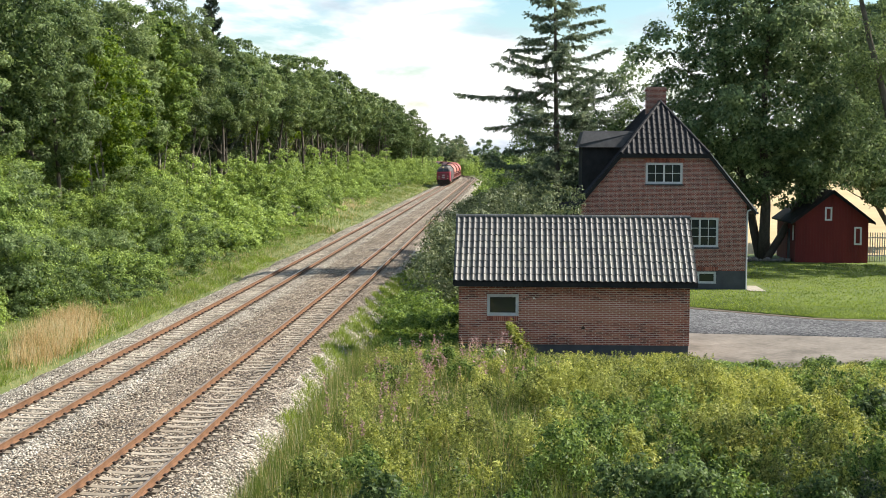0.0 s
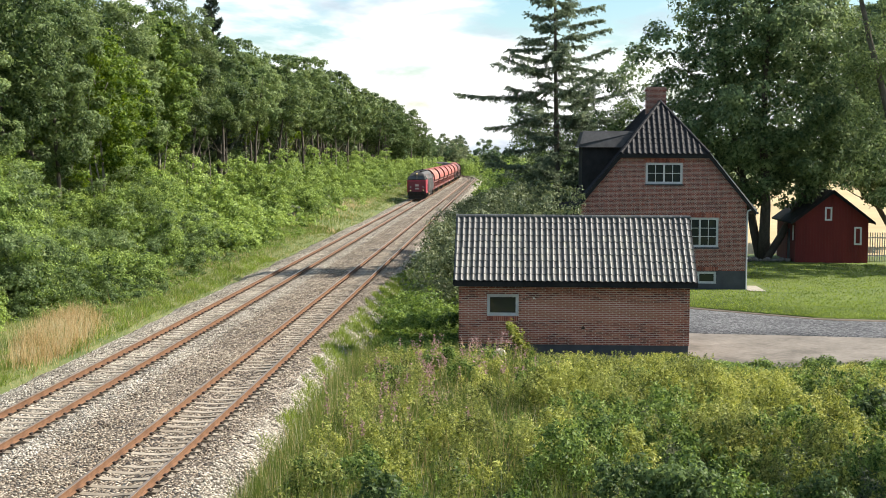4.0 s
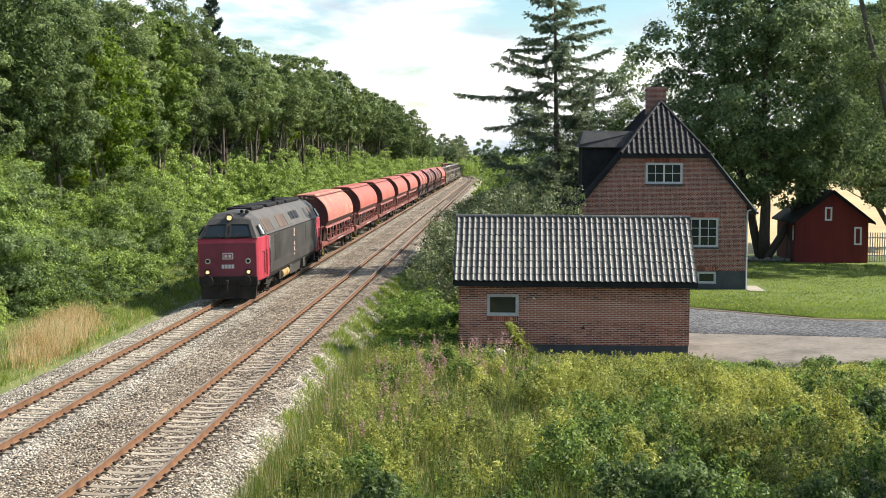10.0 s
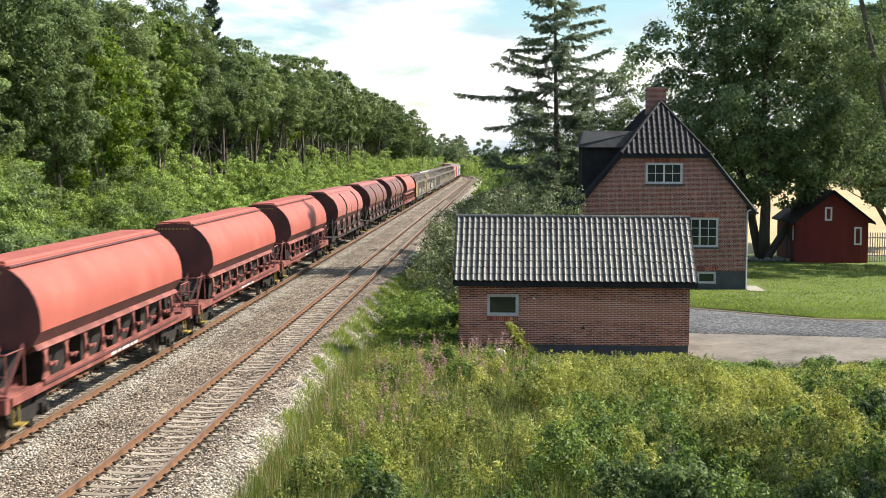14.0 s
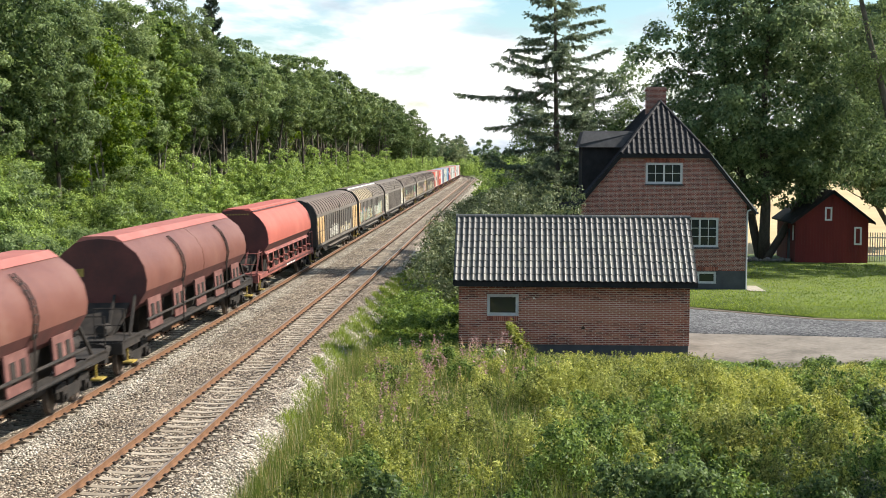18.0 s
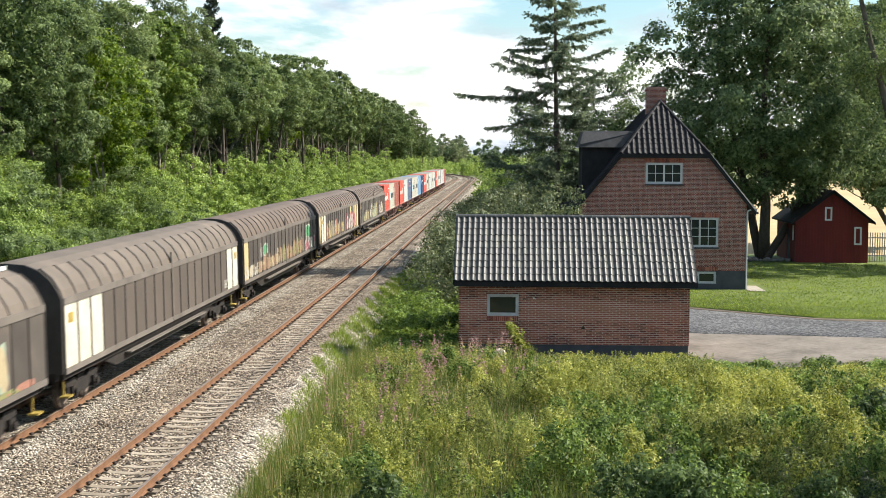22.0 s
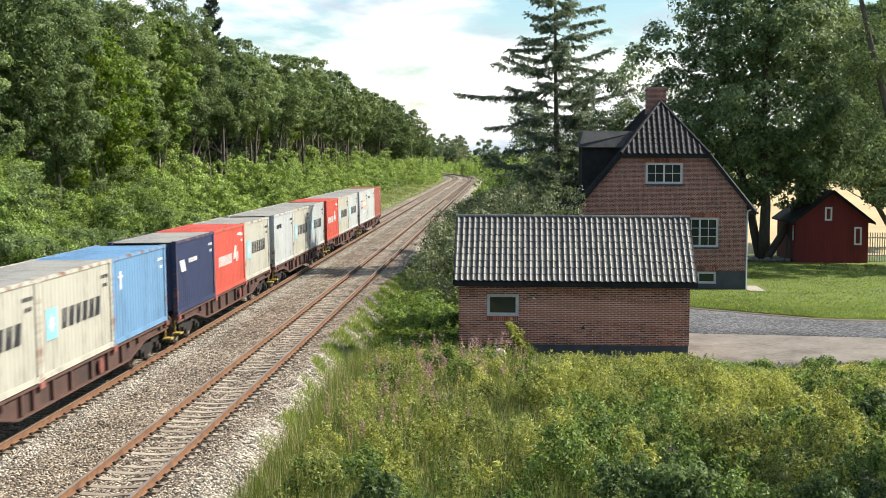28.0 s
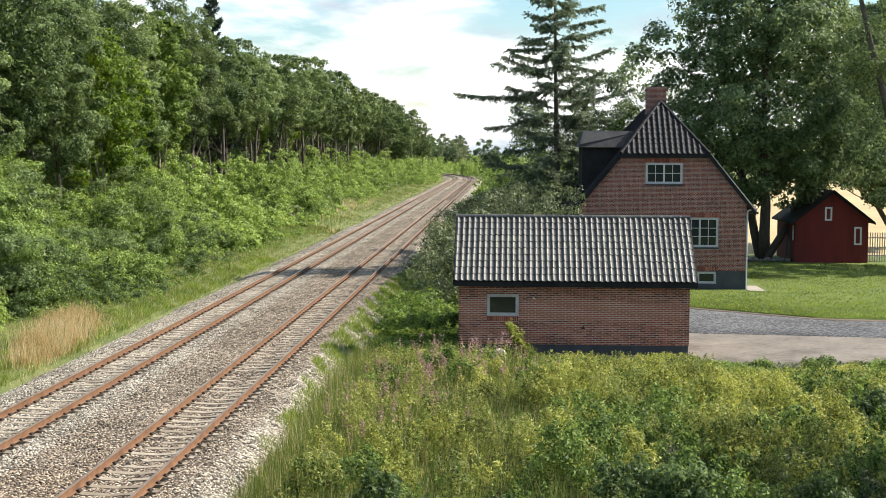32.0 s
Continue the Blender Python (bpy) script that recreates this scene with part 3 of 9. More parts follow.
    me.materials.append(surf("brown_stained_stone", [(0.2, (0.06, 0.044, 0.03)), (0.5, (0.21, 0.165, 0.118)), (0.8, (0.5, 0.43, 0.33))], 0.4, 30, 0.9, bump=0.2, vary=0.7, island=True))
    dirty = (l[keep] > 1.9 + 0.4 * rng.normal(size=n)) & (l[keep] < 6.0 + 0.15 * rng.normal(size=n))
    me.polygons.foreach_set("material_index", np.repeat(dirty.astype(np.int32), 8))
    me.update()
    me.validate()
    tagged(new("ballast_stones", me), "loose angular granite stones on the ballast bed", "stones", kind="stuff")


# ---- buildings ----
def brick_surface(name):
    m = bpy.data.materials.new(name)
    m.use_nodes = True
    nt = m.node_tree
    L = nt.links.new
    b = nt.nodes["Principled BSDF"]
    tc = node(nt, "ShaderNodeTexCoord")
    sp = node(nt, "ShaderNodeSeparateXYZ")
    L(tc.outputs["Object"], sp.inputs[0])
    ad = node(nt, "ShaderNodeMath", operation="ADD")
    L(sp.outputs["X"], ad.inputs[0])
    L(sp.outputs["Y"], ad.inputs[1])
    cb = node(nt, "ShaderNodeCombineXYZ")
    L(ad.outputs[0], cb.inputs["X"])
    L(sp.outputs["Z"], cb.inputs["Y"])
    br = node(nt, "ShaderNodeTexBrick")
    br.offset = 0.5
    br.squash, br.squash_frequency = 0.5, 2
    for k, v in (("Scale", 1.0), ("Brick Width", 0.24), ("Row Height", 0.0667), ("Mortar Size", 0.0075), ("Mortar Smooth", 0.2), ("Bias", 0.0)):
        br.inputs[k].default_value = v
    br.inputs["Color1"].default_value = (0.085, 0.024, 0.02, 1)
    br.inputs["Color2"].default_value = (0.235, 0.066, 0.046, 1)
    br.inputs["Mortar"].default_value = (0.43, 0.35, 0.3, 1)
    L(cb.outputs[0], br.inputs["Vector"])
    nz = node(nt, "ShaderNodeTexNoise")
    nz.inputs["Scale"].default_value, nz.inputs["Detail"].default_value = 0.7, 6
    L(tc.outputs["Object"], nz.inputs["Vector"])
    mr = node(nt, "ShaderNodeMapRange")
    mr.inputs["To Min"].default_value, mr.inputs["To Max"].default_value = 0.7, 1.3
    L(nz.outputs["Fac"], mr.inputs["Value"])
    mu = node(nt, "ShaderNodeMix", data_type="RGBA", blend_type="MULTIPLY")
    mu.inputs["Factor"].default_value = 1.0
    L(br.outputs["Color"], mu.inputs["A"])
    L(mr.outputs["Result"], mu.inputs["B"])
    L(mu.outputs["Result"], b.inputs["Base Color"])
    b.inputs["Roughness"].default_value = 0.9
    bp = node(nt, "ShaderNodeBump")
    bp.inputs["Strength"].default_value, bp.inputs["Distance"].default_value = 0.7, 0.01
    bp.invert = True
    L(br.outputs["Fac"], bp.inputs["Height"])
    L(bp.outputs["Normal"], b.inputs["Normal"])
    return m


M_BRICKWALL = brick_surface("brickwork")


def prism(g, poly, y0, y1, mi=0):
    """Extrudes a polygon of (x, z) along y."""
    g.loft([[(x, y0, z) for x, z in poly], [(x, y1, z) for x, z in poly]], True, mi)


def window(parent, x0, x1, z0, z1, y, sashes=2, cols=2, rows=2, mat=None, depth=0.09, fw=0.055):
    """A casement window in a wall that faces -y: frame with its sashes, glazing bars and panes."""
    mat = mat or M_FRAME
    g = Geo()
    g.box(x0, x1, y, y + depth, z0, z0 + fw).box(x0, x1, y, y + depth, z1 - fw, z1)
    g.box(x0, x0 + fw, y, y + depth, z0 + fw, z1 - fw).box(x1 - fw, x1, y, y + depth, z0 + fw, z1 - fw)
    win = part("window", g, mat, parent, "grey-painted casement window", bevel=0.006)
    w = (x1 - x0 - 2 * fw) / sashes
    for s in range(sashes):
        a, b = x0 + fw + s * w + 0.004, x0 + fw + (s + 1) * w - 0.004
        c, d = z0 + fw + 0.004, z1 - fw - 0.004
        g = Geo()
        t = 0.045
        yy0, yy1 = y + 0.012, y + depth - 0.02
        g.box(a, b, yy0, yy1, c, c + t).box(a, b, yy0, yy1, d - t, d)
        g.box(a, a + t, yy0, yy1, c + t, d - t).box(b - t, b, yy0, yy1, c + t, d - t)
        for i in range(1, cols):
            xx = a + t + (b - a - 2 * t) * i / cols
            g.box(xx - 0.016, xx + 0.016, yy0 + 0.006, yy1, c + t, d - t)
        for j in range(1, rows):
            zz = c + t + (d - c - 2 * t) * j / rows
            g.box(a + t, b - t, yy0 + 0.008, yy1 - 0.002, zz - 0.016, zz + 0.016)
        part("sash", g, mat, win)
        g = Geo()
        g.box(a + t, b - t, y + 0.045, y + 0.052, c + t, d - t)
        part("pane", g, M_PANE, win, "dark reflecting pane")
    return win


def soldier(g, x0, x1, z0, y, n, h=0.23, mi=0):
    w = (x1 - x0) / n
    for i in range(n):
        g.box(x0 + i * w + 0.005, x0 + (i + 1) * w - 0.005, y - 0.006, y + 0.05, z0, z0 + h, mi)


def tile_mesh(name, w, l, mat):
    prof = [(0.0, 0.016), (0.14, 0.046), (0.3, 0.056), (0.44, 0.04), (0.58, 0.014), (0.78, 0.004), (1.0, 0.014)]
    g = Geo()
    rings = []
    for t, lift in ((0.0, 0.026), (1.0, 0.0)):
        top = [(x * w * 1.02, t * l, z * w / 0.205 + lift) for x, z in prof]
        bot = [(x * w * 1.02, t * l, z * w / 0.205 + lift - 0.016) for x, z in reversed(prof)]
        rings.append(top + bot)
    g.loft(rings, True)
    return make_mesh(name, g, mat)


SHED = dict(x0=-1.87, x1=6.36, y0=47.0, y1=51.2, z0=-0.4, plinth=0.06, top=2.28)


def build_shed():
    S = SHED
    shed = thing("shed", "small red brick shed with a dark pantile roof", "shed", at=None)
    x0, x1, y0, y1, top, pl = S["x0"], S["x1"], S["y0"], S["y1"], S["top"], S["plinth"]
    wx0, wx1, wz0, wz1 = -0.86, 0.28, 1.08, 1.86
    t = 0.24
    # front wall core with an opening
    for a, b, c, d in ((x0 + 0.012, wx0, pl, top), (wx0, wx1, pl, wz0), (wx0, wx1, wz1, top), (wx1, x1 - 0.012, pl, top)):
        front = part("front_wall", Geo().box(a, b, y0 + 0.012, y0 + t, c, d), M_MORTAR, shed, "red brick wall with pale joints")
    g = Geo()
    g.box(x0 + 0.012, x1 - 0.012, y1 - t, y1, pl, top)
    part("back_wall", g, M_BRICKWALL, shed)
    ym, zr = (y0 + y1) / 2, 4.4
    for a, b in ((x0, x0 + t), (x1 - t, x1)):
        g = Geo()
        g.loft([[(x, y0 + t, pl), (x, y1 - t, pl), (x, y1 - t, top), (x, ym, zr - 0.1), (x, y0 + t, top)] for x in (a, b)], True)
        part("gable_wall", g, M_BRICKWALL, shed)
    g = Geo()
    g.box(x0 + 0.03, x1 - 0.03, y0 + 0.03, y1 - 0.03, S["z0"] - 0.3, pl)
    part("plinth", g, M_PLINTH, shed, "black tarred plinth")
    # eaves and roof deck
    ey, ez, rz = y0 - 0.42, 2.34, 4.50
    g = Geo()
    for sgn in (1, -1):
        e = ey if sgn > 0 else 2 * ym - ey
        g.loft([[(x, e, ez - 0.06), (x, e, ez - 0.02), (x, ym, rz - 0.02), (x, ym, rz - 0.14)] for x in (x0 - 0.17, x1 + 0.2)], True)
    part("roof_deck", g, M_BLACK, shed)
    g = Geo()
    g.box(x0 - 0.17, x1 + 0.2, ey - 0.03, ey + 0.02, ez - 0.17, ez - 0.0)
    g.box(x0 - 0.15, x1 + 0.18, ey + 0.02, y0 + 0.01, ez - 0.15, ez - 0.1)
    part("fascia", g, M_BLACK, shed, "black fascia board")
    g = Geo()
    for x in (x0 - 0.19, x1 + 0.2):
        for sgn in (1, -1):
            e = ey if sgn > 0 else 2 * ym - ey
            g.loft([[(xx, e, ez - 0.14), (xx, e, ez + 0.06), (xx, ym, rz + 0.05), (xx, ym, rz - 0.16)] for xx in (x, x + 0.03)], True)
    part("bargeboard", g, M_BLACK, shed)
    # tiles: the front slope piece by piece, the back slope as one
    cols, rows = 42, 10
    roof = part("roof_slope", Geo().loft([[(x, ey, ez), (x, ey, ez + 0.012), (x, ym, rz + 0.012), (x, ym, rz)] for x in (x0 - 0.16, x1 + 0.19)], True), M_BLACK, shed)
    w = (x1 - x0 + 0.37) / cols
    slope = math.atan2(rz - ez, ym - ey)
    length = math.hypot(rz - ez, ym - ey)
    ex = length / rows
    me = tile_mesh("roof_tile", w, ex * 1.12, M_TILE)
    rng = random.Random(3)
    rest = Geo()
    verts = [v.co.copy() for v in me.vertices]
    faces = [tuple(p.vertices) for p in me.polygons]
    count = 0
    for r in range(rows):
        for c in range(cols):
            m = Matrix.Translation((x0 - 0.17 + c * w, ey - 0.03, ez + 0.02)) @ Matrix.Rotation(slope, 4, "X") @ Matrix.Translation((0, r * ex, 0)) @ pose(rng.uniform(-.004, .004), rng.uniform(-.008, .008), rng.uniform(0, .006), rng.uniform(-.6, .6), rng.uniform(-1, 1), rng.uniform(-.5, .5))
            if count < 300:
                ob = new("roof_tile", me)
                ob.parent = roof
                ob.matrix_basis = m
            else:
                rest.add([m @ v for v in verts], faces)
            count += 1
    back = Geo()
    for r in range(rows):
        for c in range(cols):
            m = Matrix.Translation((x1 + 0.2 - c * w, 2 * ym - ey + 0.03, ez + 0.02)) @ Matrix.Rotation(math.pi, 4, "Z") @ Matrix.Rotation(slope, 4, "X") @ Matrix.Translation((0, r * ex, 0))
            back.add([m @ v for v in verts], faces)
    tagged(part("upper_tiles", rest, M_TILE, roof), kind="stuff")
    tagged(part("back_tiles", back, M_TILE, shed), kind="stuff")
    for i in range(24):
        a = x0 - 0.2 + (x1 - x0 + 0.42) * i / 24
        b = a + (x1 - x0 + 0.42) / 24 + 0.03
        g = Geo()
        g.loft([[(x, ym + 0.11 * math.cos(q) * k, rz + 0.0 + 0.1 * math.sin(q) * k + 0.03) for q in [math.pi * j / 7 for j in range(8)]] for x, k in ((a, 1.12), (a + 0.05, 1.0), (b, 0.97))], True)
        part("ridge_tile", g, M_TILE, shed)
    # window
    window(shed, wx0, wx1, wz0, wz1, y0 + 0.02, 1, 1, 1, M_FRAME, 0.1, 0.06)
    g = Geo()
    g.box(wx0, wx1, y0 + 0.2, y0 + 0.23, wz0, wz1)
    part("lining", g, M_CURTAIN, shed)
    # bricks of the front wall
    wb, hb, ln, hg = 0.24, 0.0667, 0.223, 0.0505
    nrow = int((top - pl) / hb)
    shapes = {}
    rest = Geo()
    count = 0
    sill_top = wz0
    for r in range(nrow):
        z = pl + r * hb + 0.006
        off = 0.0 if r % 2 else wb / 2
        x = x0 - (wb / 2 if off else 0)
        while x < x1 - 0.02:
            a, b = max(x, x0), min(x + ln, x1)
            if b - a > 0.03:
                spans = [(a, b)]
                if z + hg > wz0 - 0.2 and z < wz1:
                    spans = [(p, q) for p, q in ((a, min(b, wx0)), (max(a, wx1), b)) if q - p > 0.02]
                for p, q in spans:
                    yy = y0 + rng.uniform(0, 0.004)
                    if count < 300 and 0.9 < z < 1.75 and q - p > 0.2:
                        key = round(q - p, 2)
                        if key not in shapes:
                            shapes[key] = make_mesh("brick", Geo().box(0, q - p, 0, 0.1, 0, hg), M_BRICK, bevel=0.004)
                        ob = new("brick", shapes[key])
                        ob.parent = front
                        ob.matrix_basis = pose(p, yy, z)
                        count += 1
                    else:
                        rest.box(p, q, yy, yy + 0.1, z, z + hg)
            x += wb
    soldier(rest, wx0 + 0.0, wx1 - 0.0, wz0 - 0.2, y0 - 0.015, 15, 0.19)
    tagged(part("brickwork", rest, M_BRICK, front), kind="stuff")
    g = Geo()
    g.tube((0.82, y0 - 0.02, 1.72), (0.82, y0 + 0.05, 1.72), 0.035, n=10)
    part("vent_cap", g, M_WHITE, shed, "small white round vent cap")
    g = Geo()
    g.box(2.52, 2.66, y0 - 0.015, y0 + 0.03, 0.62, 0.68).box(2.56, 2.62, y0 - 0.015, y0 + 0.03, 0.68, 0.73)
    part("anchor_plate", g, M_CLIP, shed, "small dark iron wall anchor")


HX0, HX1, HY0, HY1 = 3.67, 12.36, 70.0, 81.5
HMID = 8.03


def build_house():
    h = thing("house", "red brick cottage with a steep dark half-hipped roof", "house")
    pl, wt, hz = 0.75, 4.5, 6.95
    hx0, hx1 = 5.77, 10.35
    t = 0.35
    win1 = (7.05, 8.99, 5.32, 6.44)
    win2 = (8.97, 10.91, 1.99, 3.56)
    win3 = (8.97, 10.83, 0.06, 0.7)

    def xl(z):
        return HX0 + max(z - wt, 0) * (hx0 - HX0) / (hz - wt)

    def xr(z):
        return HX1 - max(z - wt, 0) * (HX1 - hx1) / (hz - wt)
    g = Geo()
    ya, yb = HY0, HY0 + t
    g.box(HX0, win2[0], ya, yb, pl, wt).box(win2[1], HX1, ya, yb, pl, wt)
    g.box(win2[0], win2[1], ya, yb, pl, win2[2]).box(win2[0], win2[1], ya, yb, win2[3], wt)
    gable = part("gable_wall", g, M_BRICKWALL, h, "red brick gable wall")
    g = Geo()
    prism(g, [(xl(wt), wt), (xr(wt), wt), (xr(win1[2]), win1[2]), (xl(win1[2]), win1[2])], ya, yb)
    part("gable_band", g, M_BRICKWALL, h)
    g = Geo()
    prism(g, [(xl(win1[2]), win1[2]), (win1[0], win1[2]), (win1[0], win1[3]), (xl(win1[3]), win1[3])], ya, yb)
    part("gable_pier", g, M_BRICKWALL, h)
    g = Geo()
    prism(g, [(win1[1], win1[2]), (xr(win1[2]), win1[2]), (xr(win1[3]), win1[3]), (win1[1], win1[3])], ya, yb)
    part("gable_pier", g, M_BRICKWALL, h)
    g = Geo()
    prism(g, [(xl(win1[3]), win1[3]), (xr(win1[3]), win1[3]), (xr(hz), hz), (xl(hz), hz)], ya, yb)
    part("gable_top", g, M_BRICKWALL, h)
    for (a, b, c, d), n in ((win1, 30), (win2, 30)):
        g = Geo()
        soldier(g, a - 0.08, b + 0.08, d, HY0 - 0.0, n)
        part("flat_arch", g, M_BRICK, gable)
    g = Geo()
    soldier(g, win3[0] - 0.08, win3[1] + 0.08, pl + 0.0, HY0 - 0.004, 28, 0.2)
    part("flat_arch", g, M_BRICK, gable)
    g = Geo()
    g.box(HX0, win3[0], ya - 0.02, yb, -0.6, pl).box(win3[1], HX1, ya - 0.02, yb, -0.6, pl)
    g.box(win3[0], win3[1], ya - 0.02, yb, -0.6, win3[2])
    g.box(win3[0], win3[1], ya - 0.02, yb, win3[3], pl)
    g.box(HX0, HX0 + t, yb, HY1, -0.6, pl).box(HX1 - t, HX1, yb, HY1, -0.6, pl).box(HX0 + t, HX1 - t, HY1 - t, HY1, -0.6, pl)
    part("plinth", g, M_PLINTH, h, "blue-black tarred plinth")
    for a, b in ((HX0, HX0 + t), (HX1 - t, HX1)):
        g = Geo()
        g.box(a, b, yb, HY1, pl, wt - 0.1)
        part("side_wall", g, M_BRICKWALL, h)
    g = Geo()
    g.box(HX0 + t, HX1 - t, HY1 - t, HY1, pl, wt)
    prism(g, [(xl(wt) + 0.2, wt), (xr(wt) - 0.2, wt), (xr(hz) - 0.1, hz), (xl(hz) + 0.1, hz)], HY1 - t, HY1)
    part("back_wall", g, M_BRICKWALL, h)
    window(h, *win1[:2], win1[2], win1[3], HY0 + 0.03, 2, 2, 2, fw=0.07)
    window(h, *win2[:2], win2[2], win2[3], HY0 + 0.03, 2, 2, 3, fw=0.07)
    window(h, *win3[:2], win3[2], win3[3], HY0 + 0.01, 2, 1, 1, fw=0.07)
    for w in (win1, win2):
        g = Geo()
        g.box(w[0] - 0.04, w[1] + 0.04, HY0 - 0.05, HY0 + 0.1, w[2] - 0.08, w[2])
        part("window_sill", g, M_PLINTH, h, bevel=0.008)
    g = Geo()
    g.box(HX0 + t, HX1 - t, yb + 0.9, yb + 0.95, pl, 3.9).box(6.6, 9.5, yb + 0.9, yb + 0.95, 3.9, 6.6)
    part("inner_wall", g, M_CURTAIN, h)
    g = Geo()
    g.box(7.66, 7.98, HY0 + 0.25, HY0 + 0.3, 5.45, 5.85)
    part("lampshade", g, M_CURTAIN, h, "pale lampshade behind the upper window")
    # roof
    rz, hipy = 9.70, HY0 + 2.5
    oh = 0.42
    k = (rz - hz) / (HMID - hx0)
    ze = rz - k * (HMID - HX0 + oh)
    g = Geo()
    yf, yk = HY0 - 0.18, HY1 + 0.2
    th = 0.14
    # left and right slopes: eave front, eave back, ridge back, ridge front (set back), hip corner
    for s in (-1, 1):
        e = HMID + s * (HMID - HX0 + oh)
        c = HMID + s * (HMID - hx0 + 0.05)
        zc = rz - k * (HMID - hx0 + 0.05)
        top = [(e, yf, ze), (e, yk, ze), (HMID, yk - 2.5, rz), (HMID, hipy, rz), (c, yf, zc)]
        g.add(top + [(x, y, z - th) for x, y, z in top], [(0, 1, 2, 3, 4), (9, 8, 7, 6, 5), (0, 5, 6, 1), (1, 6, 7, 2), (2, 7, 8, 3), (3, 8, 9, 4), (4, 9, 5, 0)])
    c0, c1, zc = HMID - (HMID - hx0 + 0.05), HMID + (HMID - hx0 + 0.05), rz - k * (HMID - hx0 + 0.05)
    top = [(c0, yf, zc), (c1, yf, zc), (HMID, hipy, rz)]
    g.add(top + [(x, y, z - th) for x, y, z in top], [(0, 1, 2), (5, 4, 3), (0, 3, 4, 1), (1, 4, 5, 2), (2, 5, 3, 0)])
    roof = part("roof", g, M_BLACK, h, "steep black roof")
    # tiles of the half hip
    n = 16
    wcol = (c1 - c0) / n
    sl = math.hypot(hipy - yf, rz - zc)
    ang = math.atan2(rz - zc, hipy - yf)
    tm = tile_mesh("roof_tile", wcol, 0.40, M_TILE_DARK)
    rows = int(sl / 0.36)
    for r in range(rows):
        f = (r + 0.6) / (sl / 0.36)
        a, b = c0 + (HMID - c0) * f, c1 + (HMID - c1) * f
        for c in range(n):
            x = c0 + c * wcol
            if x >= a - 0.12 and x + wcol <= b + 0.12:
                ob = new("roof_tile", tm)
                ob.parent = roof
                ob.matrix_basis = Matrix.Translation((x, yf, zc + 0.02)) @ Matrix.Rotation(ang, 4, "X") @ Matrix.Translation((0, r * 0.36 - 0.03, 0))
    # tiles of the right and left slopes, as one part a side
    for s in (-1, 1):
        e = HMID + s * (HMID - HX0 + oh)
        sl2 = math.hypot(e - HMID, rz - ze)
        tg = Geo()
        vs = [v.co.copy() for v in tm.vertices]
        fs = [tuple(p.vertices) for p in tm.polygons]
        base = Matrix.Translation((e, yf if s > 0 else yk, ze + 0.02)) @ Matrix.Rotation(radians(90 * s), 4, "Z") @ Matrix.Rotation(math.atan2(rz - ze, abs(e - HMID)), 4, "X")
        for r in range(int(sl2 / 0.36)):
            for c in range(int((yk - yf) / wcol)):
                q = base @ Matrix.Translation((c * wcol, r * 0.36, 0))
                pt = q @ Vector((wcol / 2, 0.2, 0))
                lim = yf + max(0, (pt.z - zc) / (rz - zc)) * (hipy - yf)
                if pt.y > lim + 0.1 and pt.y < yk - max(0, (pt.z - zc) / (rz - zc)) * 2.5:
                    tg.add([q @ v for v in vs], fs)
        tagged(part("slope_tiles", tg, M_TILE_DARK, roof), kind="stuff")
    # hip and verge caps
    for c in (c0, c1):
        a, b = Vector((c, yf, zc + 0.05)), Vector((HMID, hipy, rz + 0.05))
        for i in range(11):
            p0, p1 = a.lerp(b, i / 11), a.lerp(b, (i + 1) / 11 + 0.01)
            part("ridge_tile", Geo().tube(p0, p1, 0.1, 0.085, 8), M_TILE_DARK, roof)
    part("ridge_cap", Geo().tube((HMID, hipy, rz + 0.03), (HMID, yk - 2.5, rz + 0.03), 0.1), M_TILE_DARK, roof)
    for s in (-1, 1):
        e = HMID + s * (HMID - HX0 + oh)
        c = c0 if s < 0 else c1
        g = Geo()
        g.loft([[(e, y, ze - 0.2), (e, y, ze + 0.03), (c, y, zc + 0.05), (c, y, zc - 0.22)] for y in (yf - 0.03, yf + 0.02)], True)
        part("bargeboard", g, M_BLACK, h)
        # right strip pale, left one black: the sunlit roof edge put into colour
        g = Geo()
        g.loft([[(e + s * 0.03, y, ze + 0.0), (e + s * 0.03, y, ze + 0.035), (c + s * 0.03, y, zc + 0.1), (c + s * 0.03, y, zc + 0.065)] for y in (yf - 0.04, yf + 0.05)], True)
        part("verge_flashing", g, M_FRAME if s > 0 else M_BLACK, h, "thin roof edge strip, painted pale on the sunlit side")
        g = Geo()
        g.tube((e + s * 0.08, yf, ze - 0.06), (e + s * 0.08, yk, ze - 0.06), 0.07)
        part("gutter", g, M_PLINTH, h)
    g = Geo()
    g.box(c0, c1, yf - 0.02, yf + 0.04, zc - 0.2, zc - 0.02)
    part("fascia", g, M_BLACK, h)
    g = Geo()
    g.tube((HX1 + 0.03, HY0 - 0.06, -0.3), (HX1 + 0.03, HY0 - 0.06, 3.9), 0.045).tube((HX1 + 0.03, HY0 - 0.06, 3.9), (HX1 + 0.45, HY0 + 0.0, 4.1), 0.045)
    part("downpipe", g, M_FRAME, h, "grey zinc downpipe")
    # chimney
    g = Geo()
    cx, cy = 7.9, 73.6
    g.box(cx - 0.52, cx + 0.52, cy - 0.42, cy + 0.42, 8.4, 10.55).box(cx - 0.57, cx + 0.57, cy - 0.47, cy + 0.47, 10.35, 10.47)
    ch = part("chimney", g, M_BRICKWALL, h, "red brick chimney")
    part("flue", Geo().box(cx - 0.3, cx + 0.3, cy - 0.2, cy + 0.2, 10.52, 10.6), M_BLACK, ch)
